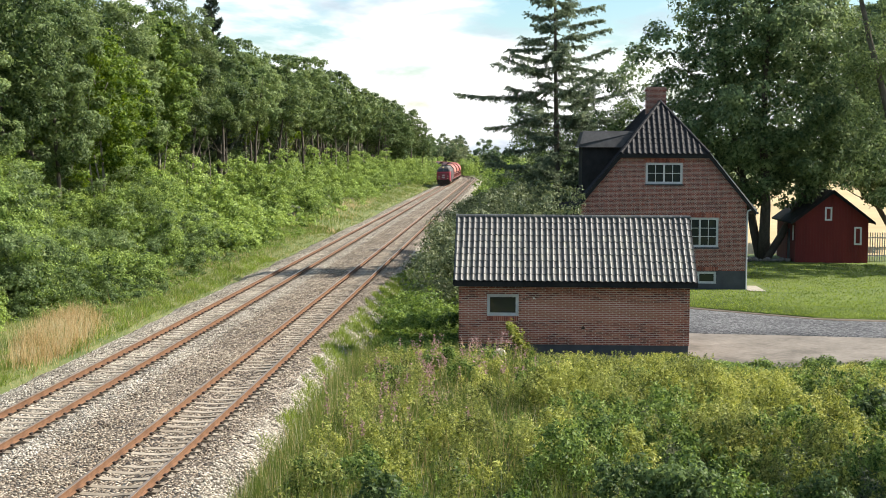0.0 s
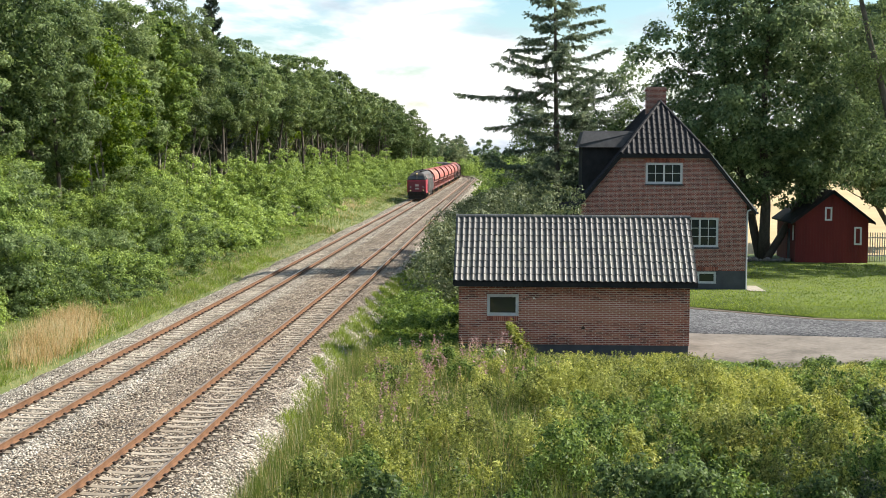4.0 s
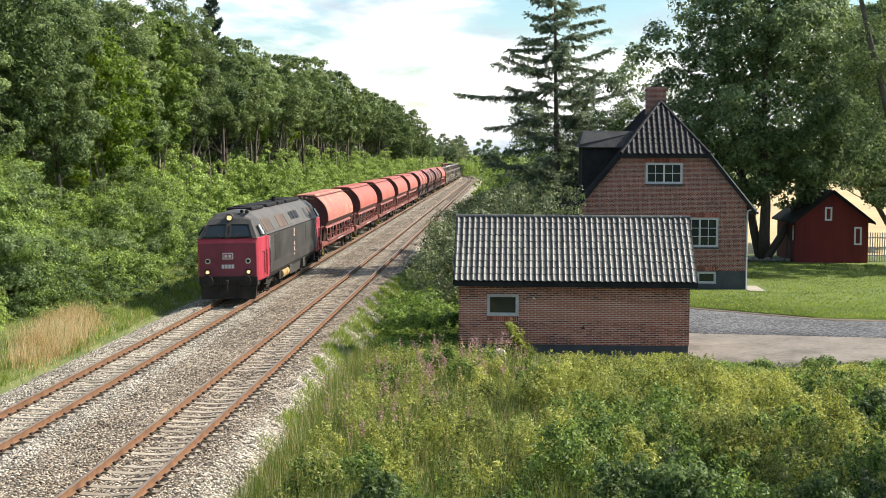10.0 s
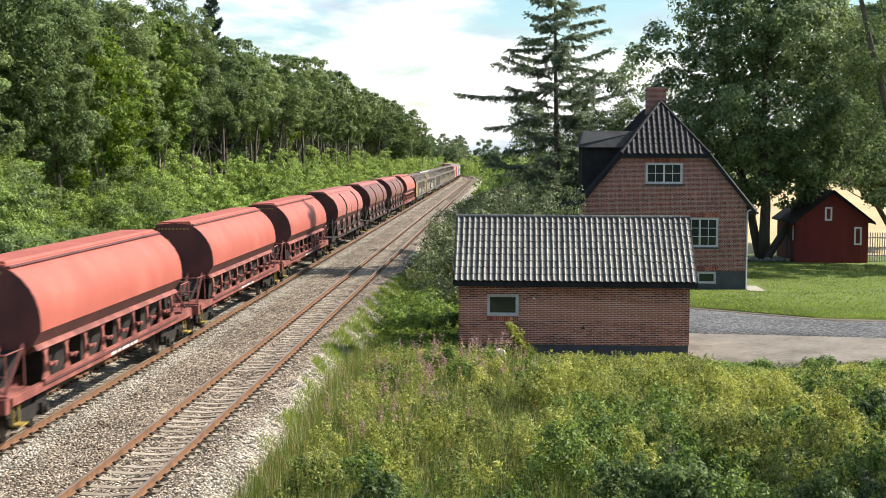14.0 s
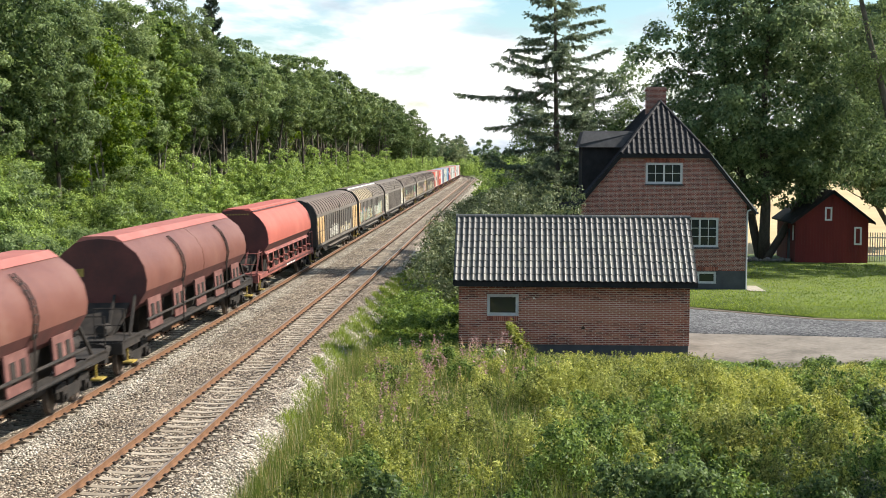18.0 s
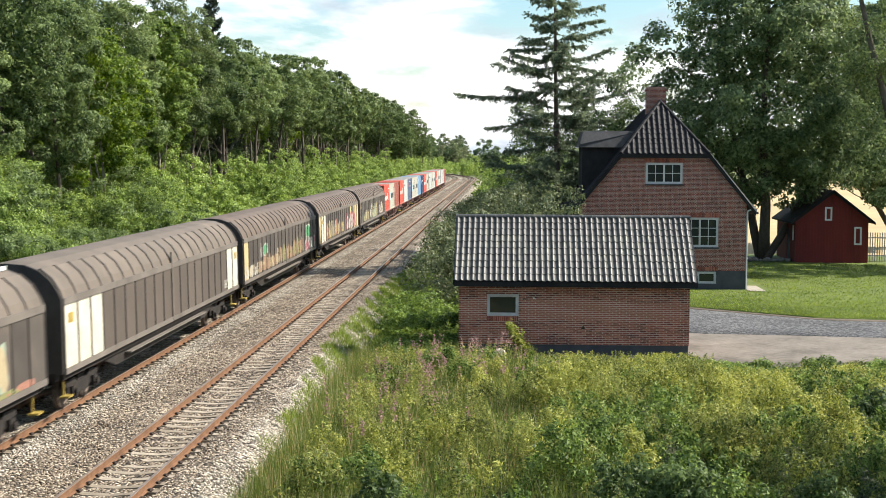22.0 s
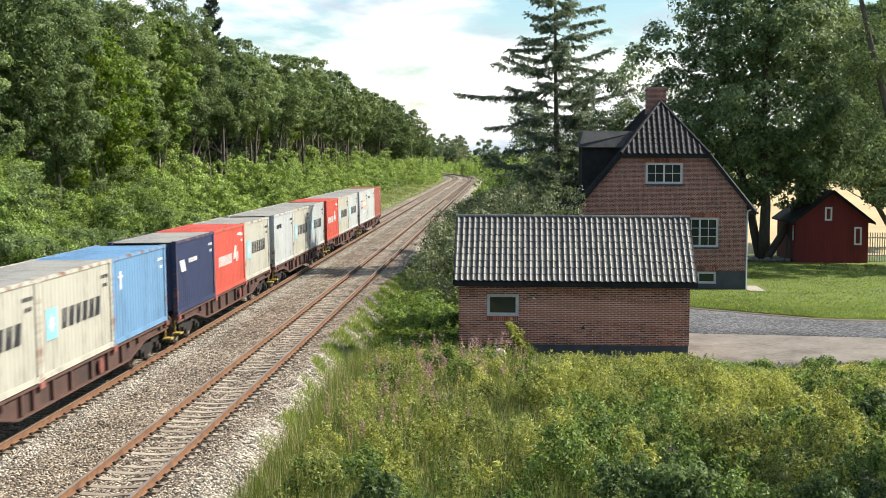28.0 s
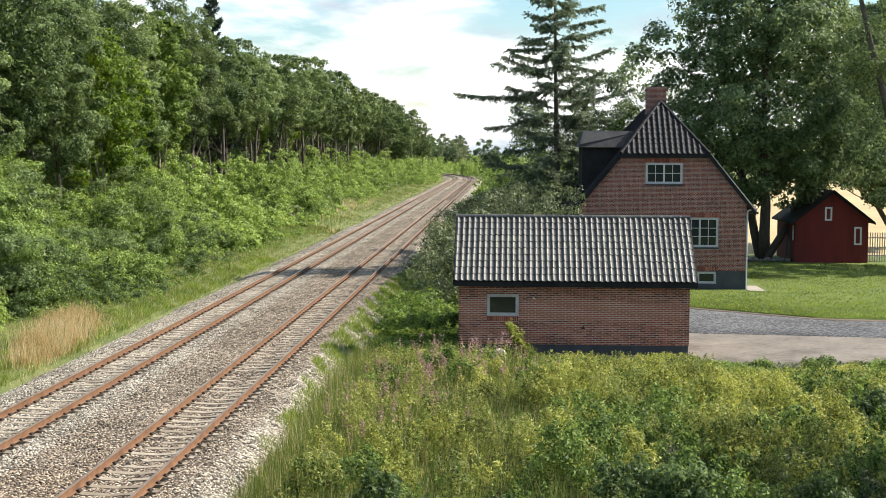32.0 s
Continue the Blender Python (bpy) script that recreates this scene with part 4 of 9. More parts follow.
    # dormer on the left slope
    g = Geo()
    g.box(3.8, 6.4, 71.6, 75.4, 4.6, 7.3)
    d = part("dormer", g, M_BLACK, h, "black clad dormer", bevel=0.01)
    g = Geo()
    g.loft([[(3.6, y, 7.24), (3.6, y, 7.32), (3.65, y, 7.4), (3.85, y + s * 0.5, 8.12), (7.0, y + s * 0.5, 8.14), (7.0, y, 7.24)] for y, s in ((71.35, 1), (75.65, -1))], True)
    part("dormer_roof", g, surf("roofing_felt", two((0.03, 0.03, 0.032), (0.06, 0.06, 0.062)), 2, 60, 0.9, bump=0.4), d, "grey felt dormer roof")
    # low annex on the left
    g = Geo()
    g.box(1.75, HX0 - 0.02, 71.5, 77.0, -0.5, 3.7)
    part("annex_wall", g, M_BLACK, h)
    g = Geo()
    g.loft([[(1.6, y, 3.7), (1.6, y, 3.82), (HX0, y, 4.2), (HX0, y, 4.05)] for y in (71.3, 77.2)], True)
    part("annex_roof", g, M_BLACK, h)
    # pale slab added for a sunlit patch of ground, light put into its colour
    g = Geo()
    g.box(HX1 + 0.05, HX1 + 0.9, 69.0, 71.8, -0.45, -0.2)
    solid("paving_slab", g, surf("sunlit_ground_tone", two((0.24, 0.22, 0.18), (0.36, 0.33, 0.28)), 2, 40, 0.9), "pale slab painted as sunlit ground beside the house wall", kind="structure", bevel=0.01)


def build_barn():
    b = thing("barn", "red-painted wooden outbuilding with a black roof", "barn")
    x0, x1, y0, y1, wt = 18.75, 23.5, 88.0, 93.8, 2.65
    mid, rz = (x0 + x1) / 2, 4.45
    g = Geo()
    prism(g, [(x0, -0.35), (x1, -0.35), (x1, wt), (mid, rz - 0.08), (x0, wt)], y0, y0 + 0.16)
    front = part("gable_wall", g, M_RED_WOOD, b, "red boarded gable wall")
    for i in range(24):
        x = x0 + 0.02 + i * (x1 - x0 - 0.04) / 24
        xm = x + 0.09
        top = wt + (rz - 0.1 - wt) * (1 - abs(xm - mid) / (mid - x0)) - 0.05
        part("board", Geo().box(x + 0.006, x + (x1 - x0) / 24 - 0.006, y0 - 0.02, y0 + 0.01, -0.25, top), M_RED_WOOD, front)
    g = Geo()
    g.box(x0, x0 + 0.16, y0 + 0.16, y0 + 1.6, -0.35, wt).box(x0, x0 + 0.16, y0 + 2.6, y1, -0.35, wt).box(x0, x0 + 0.16, y0 + 1.6, y0 + 2.6, 1.9, wt)
    part("side_wall", g, M_RED_WOOD, b)
    part("side_wall", Geo().box(x1 - 0.16, x1, y0 + 0.16, y1, -0.35, wt), M_RED_WOOD, b)
    part("back_wall", Geo().box(x0, x1, y1, y1 + 0.16, -0.35, wt), M_RED_WOOD, b)
    part("door", Geo().box(x0 + 0.03, x0 + 0.09, y0 + 1.62, y0 + 2.58, -0.3, 1.88), M_PLINTH, b, "grey plank door")
    part("side_window", Geo().box(x0 - 0.03, x0 + 0.02, y0 + 0.5, y0 + 0.75, 1.2, 2.2), M_WHITE, b, "white-framed narrow window")
    for s in (-1, 1):
        e = mid + s * (mid - x0 + 0.35)
        ze = wt - 0.3
        g = Geo()
        g.loft([[(e, y, ze), (e, y, ze + 0.1), (mid, y, rz + 0.12), (mid, y, rz)] for y in (y0 - 0.4, y1 + 0.4)], True)
        part("roof_slope", g, M_BLACK, b, "black roof")
        g = Geo()
        g.loft([[(e, y, ze - 0.06), (e, y, ze + 0.13), (mid, y, rz + 0.15), (mid, y, rz - 0.05)] for y in (y0 - 0.44, y0 - 0.4)], True)
        part("bargeboard", g, M_BLACK, b)
    for a, c, d, e in ((20.72, 21.05, 2.55, 3.45), (22.65, 23.0, 0.95, 2.15)):
        window(b, a - 0.07, c + 0.07, d, e, y0 - 0.06, 1, 1, 1, M_WHITE, 0.07, 0.06)


def build_fence():
    f = thing("fence", "grey picket fence beside the red outbuilding", "fence")
    for i in range(14):
        x = 23.7 + i * 0.16
        part("picket", Geo().box(x, x + 0.06, 89.5, 89.53, -0.3, 1.7), M_FRAME, f)
    part("rail", Geo().box(23.6, 26, 89.54, 89.6, 0.1, 0.18), M_FRAME, f)
    part("rail", Geo().box(23.6, 26, 89.54, 89.6, 1.3, 1.38), M_FRAME, f)


build_ground()
build_yard()
build_ballast()
build_tracks()
build_shed()
build_house()
build_barn()
build_fence()
# ---- trees and plants ----
def limb_path(a, d, length, n, rng, wob=0.12, rise=0.0):
    pts = [np.array(a, float)]
    d = np.array(d, float)
    for i in range(n):
        d = d + rng.normal(0, wob, 3) + np.array([0, 0, rise])
        d = d / np.linalg.norm(d)
        pts.append(pts[-1] + d * length / n)
    return pts


def tube_path(g, pts, r0, r1, n=7):
    rings = []
    for i, q in enumerate(pts):
        r = r0 + (r1 - r0) * i / (len(pts) - 1)
        rings.append([(q[0] + r * math.cos(2 * math.pi * k / n), q[1] + r * math.sin(2 * math.pi * k / n), q[2]) for k in range(n)])
    g.loft(rings, True)


def broad_tree(seed, H, R, bare, n_leaf, leaf, size, clumps=46, stems=1, bark=None, trunk_r=0.2, core=0, tufts=8, top=0.3, vase=0.0, tuft_r=(0.3, 0.6), bough=(0.22, 0.36)):
    """A trunk with limbs and a crown of leaf clumps; vase: how far the crown narrows downwards. Returns both meshes, standing at the origin."""
    rng = np.random.default_rng(seed)
    g = Geo()
    tips = []
    for st in range(stems):
        lean = rng.normal(0, 0.05 if stems == 1 else 0.22, 2)
        tp = limb_path((0.25 * st * math.cos(st * 2.2), 0.25 * st * math.sin(st * 2.2), -0.3), (lean[0], lean[1], 1), H * 0.86, 9, rng, 0.06, 0.03)
        tube_path(g, tp, trunk_r * (1 if st == 0 else 0.8), 0.03)
        for i in range(8 if stems == 1 else 5):
            k = int(rng.integers(max(2, int(8 * bare)), 9))
            a = rng.uniform(0, 2 * math.pi)
            p = limb_path(tp[k], (math.cos(a), math.sin(a), rng.uniform(0.5, 1.2)), R * rng.uniform(0.7, 1.15), 5, rng, 0.15, 0.06)
            tube_path(g, p, trunk_r * 0.42 * (1 - k / 12), 0.02, 5)
            tips.append(p[-1])
    trunk = make_mesh("trunk", g, bark or M_BARK, smooth=True)
    zc, hz = H * (1 + bare) / 2, H * (1 - bare) / 2
    # boughs spread over the crown, each with smaller tufts on its outer side
    cs, rs, ds = [], [], []
    boughs = []
    for i in range(clumps):
        u = 1 - 2 * (i + 0.5) / clumps
        a = i * 2.399963 + rng.uniform(-0.5, 0.5)
        w = math.sqrt(max(1 - u * u, 0))
        rad = rng.uniform(0.5, 0.9)
        prof = 1.0 - top * max(u, 0) + vase * min(u, 0)
        boughs.append(np.array((w * math.cos(a) * R * rad * prof, w * math.sin(a) * R * rad * prof, zc + u * hz * rng.uniform(0.78, 0.96))))
    boughs += [np.array(q) for q in tips if q[2] > H * bare]
    for q in boughs:
        o = (q - np.array((0, 0, zc))) / np.array((R, R, hz))
        o = o / (np.linalg.norm(o) + 0.05)
        rb = R * rng.uniform(*bough)
        for k in range(tufts):
            d = rng.normal(size=3) + o * 0.9 + np.array((0, 0, 0.35))
            d /= np.linalg.norm(d)
            cs.append(q + d * rb * rng.uniform(0.55, 1.15) * np.array((1, 1, 0.9)))
            rs.append(rb * rng.uniform(*tuft_r))
            ds.append(d)
    cs, rs, ds = np.array(cs), np.array(rs), np.array(ds)
    pick = rng.choice(len(cs), n_leaf, p=rs ** 2 / (rs ** 2).sum())
    d = rng.normal(size=(n_leaf, 3)) + ds[pick] * 0.6 + np.array((0, 0, 0.3))
    d /= np.linalg.norm(d, axis=1)[:, None]
    rr = rs[pick] * rng.uniform(0.25, 1.0, n_leaf) ** 0.4 * (1 + 0.14 * rng.normal(size=n_leaf))
    C = cs[pick] + d * rr[:, None] * np.array((1, 1, 0.7))
    P = leaves(C, size, rng, 0.1, 0.72, d + ds[pick] * 0.5)
    if core:
        u = rng.normal(size=(core, 3))
        u = u / np.linalg.norm(u, axis=1)[:, None] * rng.random((core, 1)) ** 0.4 * 0.66
        wide = 0.9 * (1 + vase * np.minimum(u[:, 2:3], 0))
        P = np.concatenate([P, leaves(u * np.concatenate([R * wide, R * wide, np.full((core, 1), hz)], 1) + np.array([0, 0, zc]), max(0.3, size), rng, 0.0, 0.9)])
    crown = quads_mesh("crown", P, leaf)
    return trunk, crown


def plant_tree(meshes, x, y, rz, sc, name, label, category, group="", z=None):
    t = thing(name, label, category, group)
    z = float(ground_z(x, y)) if z is None else z
    t.matrix_basis = pose(x, y, z, 0, 0, rz) @ Matrix.Diagonal((sc, sc, sc, 1))
    part("trunk", meshes[0], None, t)
    part("crown", meshes[1], None, t)
    if len(meshes) > 2:
        tagged(part("branch_work", meshes[2], None, t), kind="stuff")
    return t


def conifer(seed, H, R, n_branch, leaf, power=0.7, size=0.3, thick=1.0, most=9.0):
    rng = np.random.default_rng(seed)
    g = Geo()
    tp = limb_path((0, 0, -0.3), (0.0, 0, 1), H, 12, rng, 0.012, 0.03)
    tube_path(g, tp, 0.28, 0.02, 8)
    stem, g = g, Geo()
    Cs, Ds = [], []
    for i in range(n_branch):
        f = 0.2 + 0.78 * (i + rng.random()) / n_branch
        z = f * H
        a = rng.uniform(0, 2 * math.pi)
        ln = min(R * (1 - f) ** power, most) * rng.uniform(0.6, 1.15) + 0.35
        base = (tp[min(int(f * 12), 11)][0], tp[min(int(f * 12), 11)][1], z)
        p = limb_path(base, (math.cos(a), math.sin(a), -0.12 + 0.5 * f), ln, 6, rng, 0.08, 0.045)
        tube_path(g, p, 0.05 * (1 - f) + 0.015, 0.008, 4)
        m = int((40 + ln * 62) * thick)
        t = rng.uniform(0.15, 1.0, m)
        k = np.minimum((t * 6).astype(int), 5)
        q = np.array(p)
        pos = q[k] + (q[k + 1] - q[k]) * (t * 6 - k)[:, None]
        side = np.array([-math.sin(a), math.cos(a), 0])
        off = rng.normal(0, 0.17 * ln * 0.5, m)[:, None] * side * (1.1 - t)[:, None] + np.stack([rng.normal(0, .05, m), rng.normal(0, .05, m), -np.abs(rng.normal(0, 0.2, m))], 1)
        Cs.append(pos + off)
        dd = np.sign(off @ side)[:, None] * side * 0.8 + (q[-1] - q[0]) / ln
        Ds.append(dd)
    C, D = np.concatenate(Cs), np.concatenate(Ds)
    crown = quads_mesh("crown", needles(C, size, rng, -0.35, 0.3, D * 0.7), leaf)
    return make_mesh("trunk", stem, M_BARK, smooth=True), crown, make_mesh("branch_work", g, M_BARK)


M_SNAG = surf("weathered_bare_wood", [(0.3, (0.08, 0.068, 0.052)), (0.7, (0.2, 0.175, 0.14))], 2.5, 14, 0.9, bump=0.4)


def wood_top(s, back=0.0):
    """Height of the wood's crowns above the rails, s metres along the line."""
    z = float(np.interp(s, [34, 60, 84, 98, 112, 125, 138, 150, 187, 224, 257, 332, 430], [17, 17.5, 17.4, 17.2, 18.6, 18.0, 17.0, 17.5, 19.4, 20.0, 19.2, 19.8, 17.5]))
    return z * (1 + 0.1 * back)


def build_forest():
    rng = random.Random(21)
    specs = (
        (16.5, 3.6, 0.2, M_LEAF_A, M_BARK, 0.2, 0.3), (17.5, 3.7, 0.36, M_LEAF_A, M_BARK, 0.22, 0.5), (15.5, 3.6, 0.22, M_LEAF_Y, M_BARK, 0.2, 0.2),
        (18.0, 3.8, 0.34, M_LEAF_D, M_BARK, 0.24, 0.5), (14.5, 2.5, 0.3, M_LEAF_B, M_BIRCH, 0.13, 0.0))
    fine = [broad_tree(i, H, R, bare, 30000, lf, 0.17, 30, 1, bark, tr, 2000, 9, vase=v) for i, (H, R, bare, lf, bark, tr, v) in enumerate(specs)]
    middle = [broad_tree(i + 40, H, R * 1.02, bare + 0.13, 13000, lf, 0.26, 26, 1, bark, tr, 1000, 8, vase=v) for i, (H, R, bare, lf, bark, tr, v) in enumerate(specs)]
    kinds = [broad_tree(i + 20, H, R * 1.08, bare + 0.1, 4200, lf, 0.45, 22, 1, bark, tr, 450, 7, vase=v) for i, (H, R, bare, lf, bark, tr, v) in enumerate(specs)]
    spr = conifer(77, 19.0, 3.0, 120, M_SPRUCE, 0.8, 0.26, 1.6)
    names = ("tall slender deciduous tree at the wood's edge", "tall oak with a bare lower trunk in the wood", "broad leafy tree of the railside wood", "dark-leaved tall tree of the wood", "pale-barked birch with light green leaves")

    def put(s, l, k, top):
        x, y, _ = line(s, l)
        sc = (top - float(ground_z(x, y))) / specs[k][0]
        plant_tree((fine if s < 125 and l > -20 else middle if s < 200 else kinds)[k], x, y, rng.uniform(0, 360), sc, "tree", names[k], "tree", "railside wood")
    # the wood's edge, tree by tree as far as they stand apart
    edge = ((66, -15.5, 0, 17.0), (72, -14.6, 1, 17.5), (78.5, -14.2, 0, 16.5), (80, -17.5, 3, 18.5), (88, -17.0, 1, 17.8), (94, -17.0, 3, 19.0), (101, -16.8, 0, 19.2), (107, -15.4, 4, 18.4), (114, -15.8, 3, 20.6), (121.5, -16.6, 1, 19.6),
            (131, -15.2, 1, 18.2), (138, -16.6, 3, 16.6), (147, -15.4, 1, 18.0), (153, -16.8, 3, 16.4), (164, -15.4, 1, 19.0), (176, -16.4, 3, 18.0), (184, -15.2, 1, 20.2), (199, -16.2, 3, 18.8), (209, -16.2, 1, 19.9), (224, -15.6, 3, 20.0), (241, -16.0, 1, 19.4), (258, -15.6, 3, 19.2), (276, -16.2, 1, 19.4), (295, -15.6, 3, 19.7), (314, -16.0, 1, 19.8), (334, -15.6, 3, 19.6), (356, -16, 1, 19.2), (380, -15.6, 3, 18.6), (405, -16, 1, 18))
    for s, l, k, top in edge:
        put(s, l, k, top)
    # sunlit maple in front of the wood
    maple = broad_tree(7, 12.0, 2.9, 0.3, 26000, M_LEAF_Y, 0.17, 30, 3, M_BIRCH, 0.1, 600, 9, 0.45)
    x, y, _ = line(84.5, -13.2)
    plant_tree(maple, x, y, 60, 1.05, "maple", "sunlit yellow-green maple with slender pale stems", "tree")
    s = 62.0
    while s < 430:
        put(s, -22.5 + rng.uniform(-2, 2), rng.choice((0, 1, 2, 3, 3)), wood_top(s, 1) * rng.uniform(0.82, 0.94))
        s += rng.uniform(4.5, 7)
    s = 64.0
    while s < 420:
        put(s, -31 + rng.uniform(-3, 3), rng.choice((0, 1, 2, 3)), wood_top(s, 2) * rng.uniform(0.84, 0.95))
        s += rng.uniform(6.5, 9.5)
    # low-branched trees close the wood at its back
    low = [broad_tree(i + 60, 12.0, 4.2, 0.0, 5000, lf, 0.45, 26, 1, M_BARK, 0.2, 900, 7) for i, lf in enumerate((M_LEAF_A, M_LEAF_D))]
    s = 66.0
    while s < 440:
        x, y, _ = line(s, -38 + rng.uniform(-2, 2))
        plant_tree(low[rng.randrange(2)], x, y, rng.uniform(0, 360), rng.uniform(0.85, 1.1), "tree", "low-branched tree deep in the railside wood", "tree", "railside wood")
        s += rng.uniform(5, 7)
    for s, l, sc in ((352, -9.5, 0.42), (362, -8.5, 0.45), (372, -9.5, 0.5), (383, -8.5, 0.5), (394, -9.5, 0.55), (406, -8.5, 0.55), (418, -9.5, 0.6), (431, -9.0, 0.6), (445, -9.5, 0.65), (460, -9.5, 0.7), (476, -10, 0.7), (494, -10, 0.75)):
        x, y, _ = line(s, l)
        plant_tree(low[rng.randrange(2)], x, y, rng.uniform(0, 360), sc, "tree", "low bushy tree inside the railway's bend", "tree", "trees inside the bend")
    # bare grey stems leaning at the edge of the wood
    for s, l, H, ax, ay in ((96, -14.6, 5.5, 4, 7), (104, -14.8, 6.5, -3, -12), (112, -14.4, 5.6, 5, 18), (121, -14.6, 6.5, 2, -5), (133, -14.3, 6.5, -4, 22), (139, -14.5, 7, 3, -3), (152, -14.3, 7, -2, -14), (72, -16.2, 6.5, -3, -9)):
        x, y, _ = line(s, l)
        rg = np.random.default_rng(int(s))
        g = Geo()
        p = limb_path((0, 0, -0.3), (0, 0, 1), H, 7, rg, 0.05, 0.02)
        tube_path(g, p, 0.085, 0.02, 6)
        t = thing("bare_stem", "slender pale bare stem leaning at the wood's edge", "tree trunk", "bare stems at the wood's edge")
        t.matrix_basis = pose(x, y, float(ground_z(x, y)), ay, ax, 0)
        part("trunk", g, M_SNAG, t, smooth=True)
        for k in (3, 4, 5):
            a = rg.uniform(0, 6.28)
            g = Geo()
            tube_path(g, limb_path(p[k], (math.cos(a), math.sin(a), 0.9), rg.uniform(0.8, 1.6), 3, rg, 0.12), 0.03, 0.008, 4)
            part("twig", g, M_SNAG, t)
    # spruce standing above the wood
    x, y, _ = line(153, -20.5)
    plant_tree(spr, x, y, 20, 1.27, "spruce", "dark spruce rising above the deciduous wood", "tree")
    # tall trees that end the wood where the line bends away
    for x, y, k, sc in ((-30.5, 318, 1, 1.12), (-27.8, 326, 0, 1.1), (-25.4, 333, 3, 1.0), (-23.2, 340, 1, 0.82), (-34, 330, 3, 1.15), (-31, 342, 0, 1.0)):
        plant_tree(middle[k], x, y, rng.uniform(0, 360), sc, "tree", "tall tree at the end of the railside wood", "tree", "railside wood", z=-0.8)
    # tree belt beyond the bend; its paler leaves put distance haze into the colour
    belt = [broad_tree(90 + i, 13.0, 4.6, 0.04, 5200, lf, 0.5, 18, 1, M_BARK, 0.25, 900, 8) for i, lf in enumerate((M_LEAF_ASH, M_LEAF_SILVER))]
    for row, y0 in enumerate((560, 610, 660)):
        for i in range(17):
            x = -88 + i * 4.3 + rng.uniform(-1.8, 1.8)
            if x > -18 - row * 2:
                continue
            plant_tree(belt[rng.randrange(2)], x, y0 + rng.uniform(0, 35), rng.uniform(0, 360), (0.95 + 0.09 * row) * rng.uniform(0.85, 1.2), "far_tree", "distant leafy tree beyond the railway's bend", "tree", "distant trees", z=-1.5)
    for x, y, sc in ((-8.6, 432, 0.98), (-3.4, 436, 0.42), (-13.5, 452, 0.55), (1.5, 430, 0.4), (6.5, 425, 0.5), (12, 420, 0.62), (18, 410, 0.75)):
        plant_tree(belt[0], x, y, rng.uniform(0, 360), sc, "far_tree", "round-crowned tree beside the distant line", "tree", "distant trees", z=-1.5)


def clump_field(centers, radii, per, size, mat, seed, name, label, flat=0.8, aspect=0.7, tuft=0.3):
    rng = np.random.default_rng(seed)
    centers, radii, per = np.asarray(centers, float), np.asarray(radii, float), np.asarray(per, int)
    idx = np.repeat(np.arange(len(centers)), per)
    n = len(idx)
    # each clump is a handful of tufts on its outer side
    K = 13
    sub = rng.normal(size=(len(centers), K, 3))
    sub /= np.linalg.norm(sub, axis=2)[:, :, None]
    sub[:, :, 2] = np.abs(sub[:, :, 2]) * 1.1 - 0.25
    sub *= rng.uniform(0.55, 1.0, (len(centers), K, 1))
    d = rng.normal(size=(n, 3))
    d /= np.linalg.norm(d, axis=1)[:, None]
    pt = sub[idx, rng.integers(0, K, n)]
    d = d * (rng.uniform(0.1, 1.0, n) ** 0.5 * tuft)[:, None]
    C = centers[idx] + (pt + d) * radii[idx][:, None] * np.array([1, 1, flat])
    d = d * 1.6 + pt * 0.6
    sz = np.asarray(size, float)
    sz = sz[idx] if sz.ndim else sz
    me = quads_mesh(name, leaves(C, sz, rng, 0.25, aspect, d), mat)
    return tagged(new(name, me), label, "bushes", kind="stuff")


def shrub_spots(rng, n, s0, s1, l0, l1, height, bias=1.0):
    """Clump centres for a thicket; height(l, s) is the top of the growth above the soil."""
    cs, rs = [], []
    for i in range(n):
        s = s0 + (s1 - s0) * rng.random() ** bias
        l = rng.uniform(l0, l1)
        x, y, _ = line(s, l)
        h = height(l, s) * rng.uniform(0.4, 1.25)
        r = rng.uniform(0.5, 1.3) * (1.0 if h > 1.6 else 0.6)
        z = float(ground_z(x, y))
        k = max(h - r * 0.8, 0.15)
        while k > -0.2:
            cs.append((x + rng.uniform(-.3, .3), y + rng.uniform(-.3, .3), z + k))
            rs.append(r * rng.uniform(0.85, 1.15))
            k -= r * 1.15
    return cs, rs


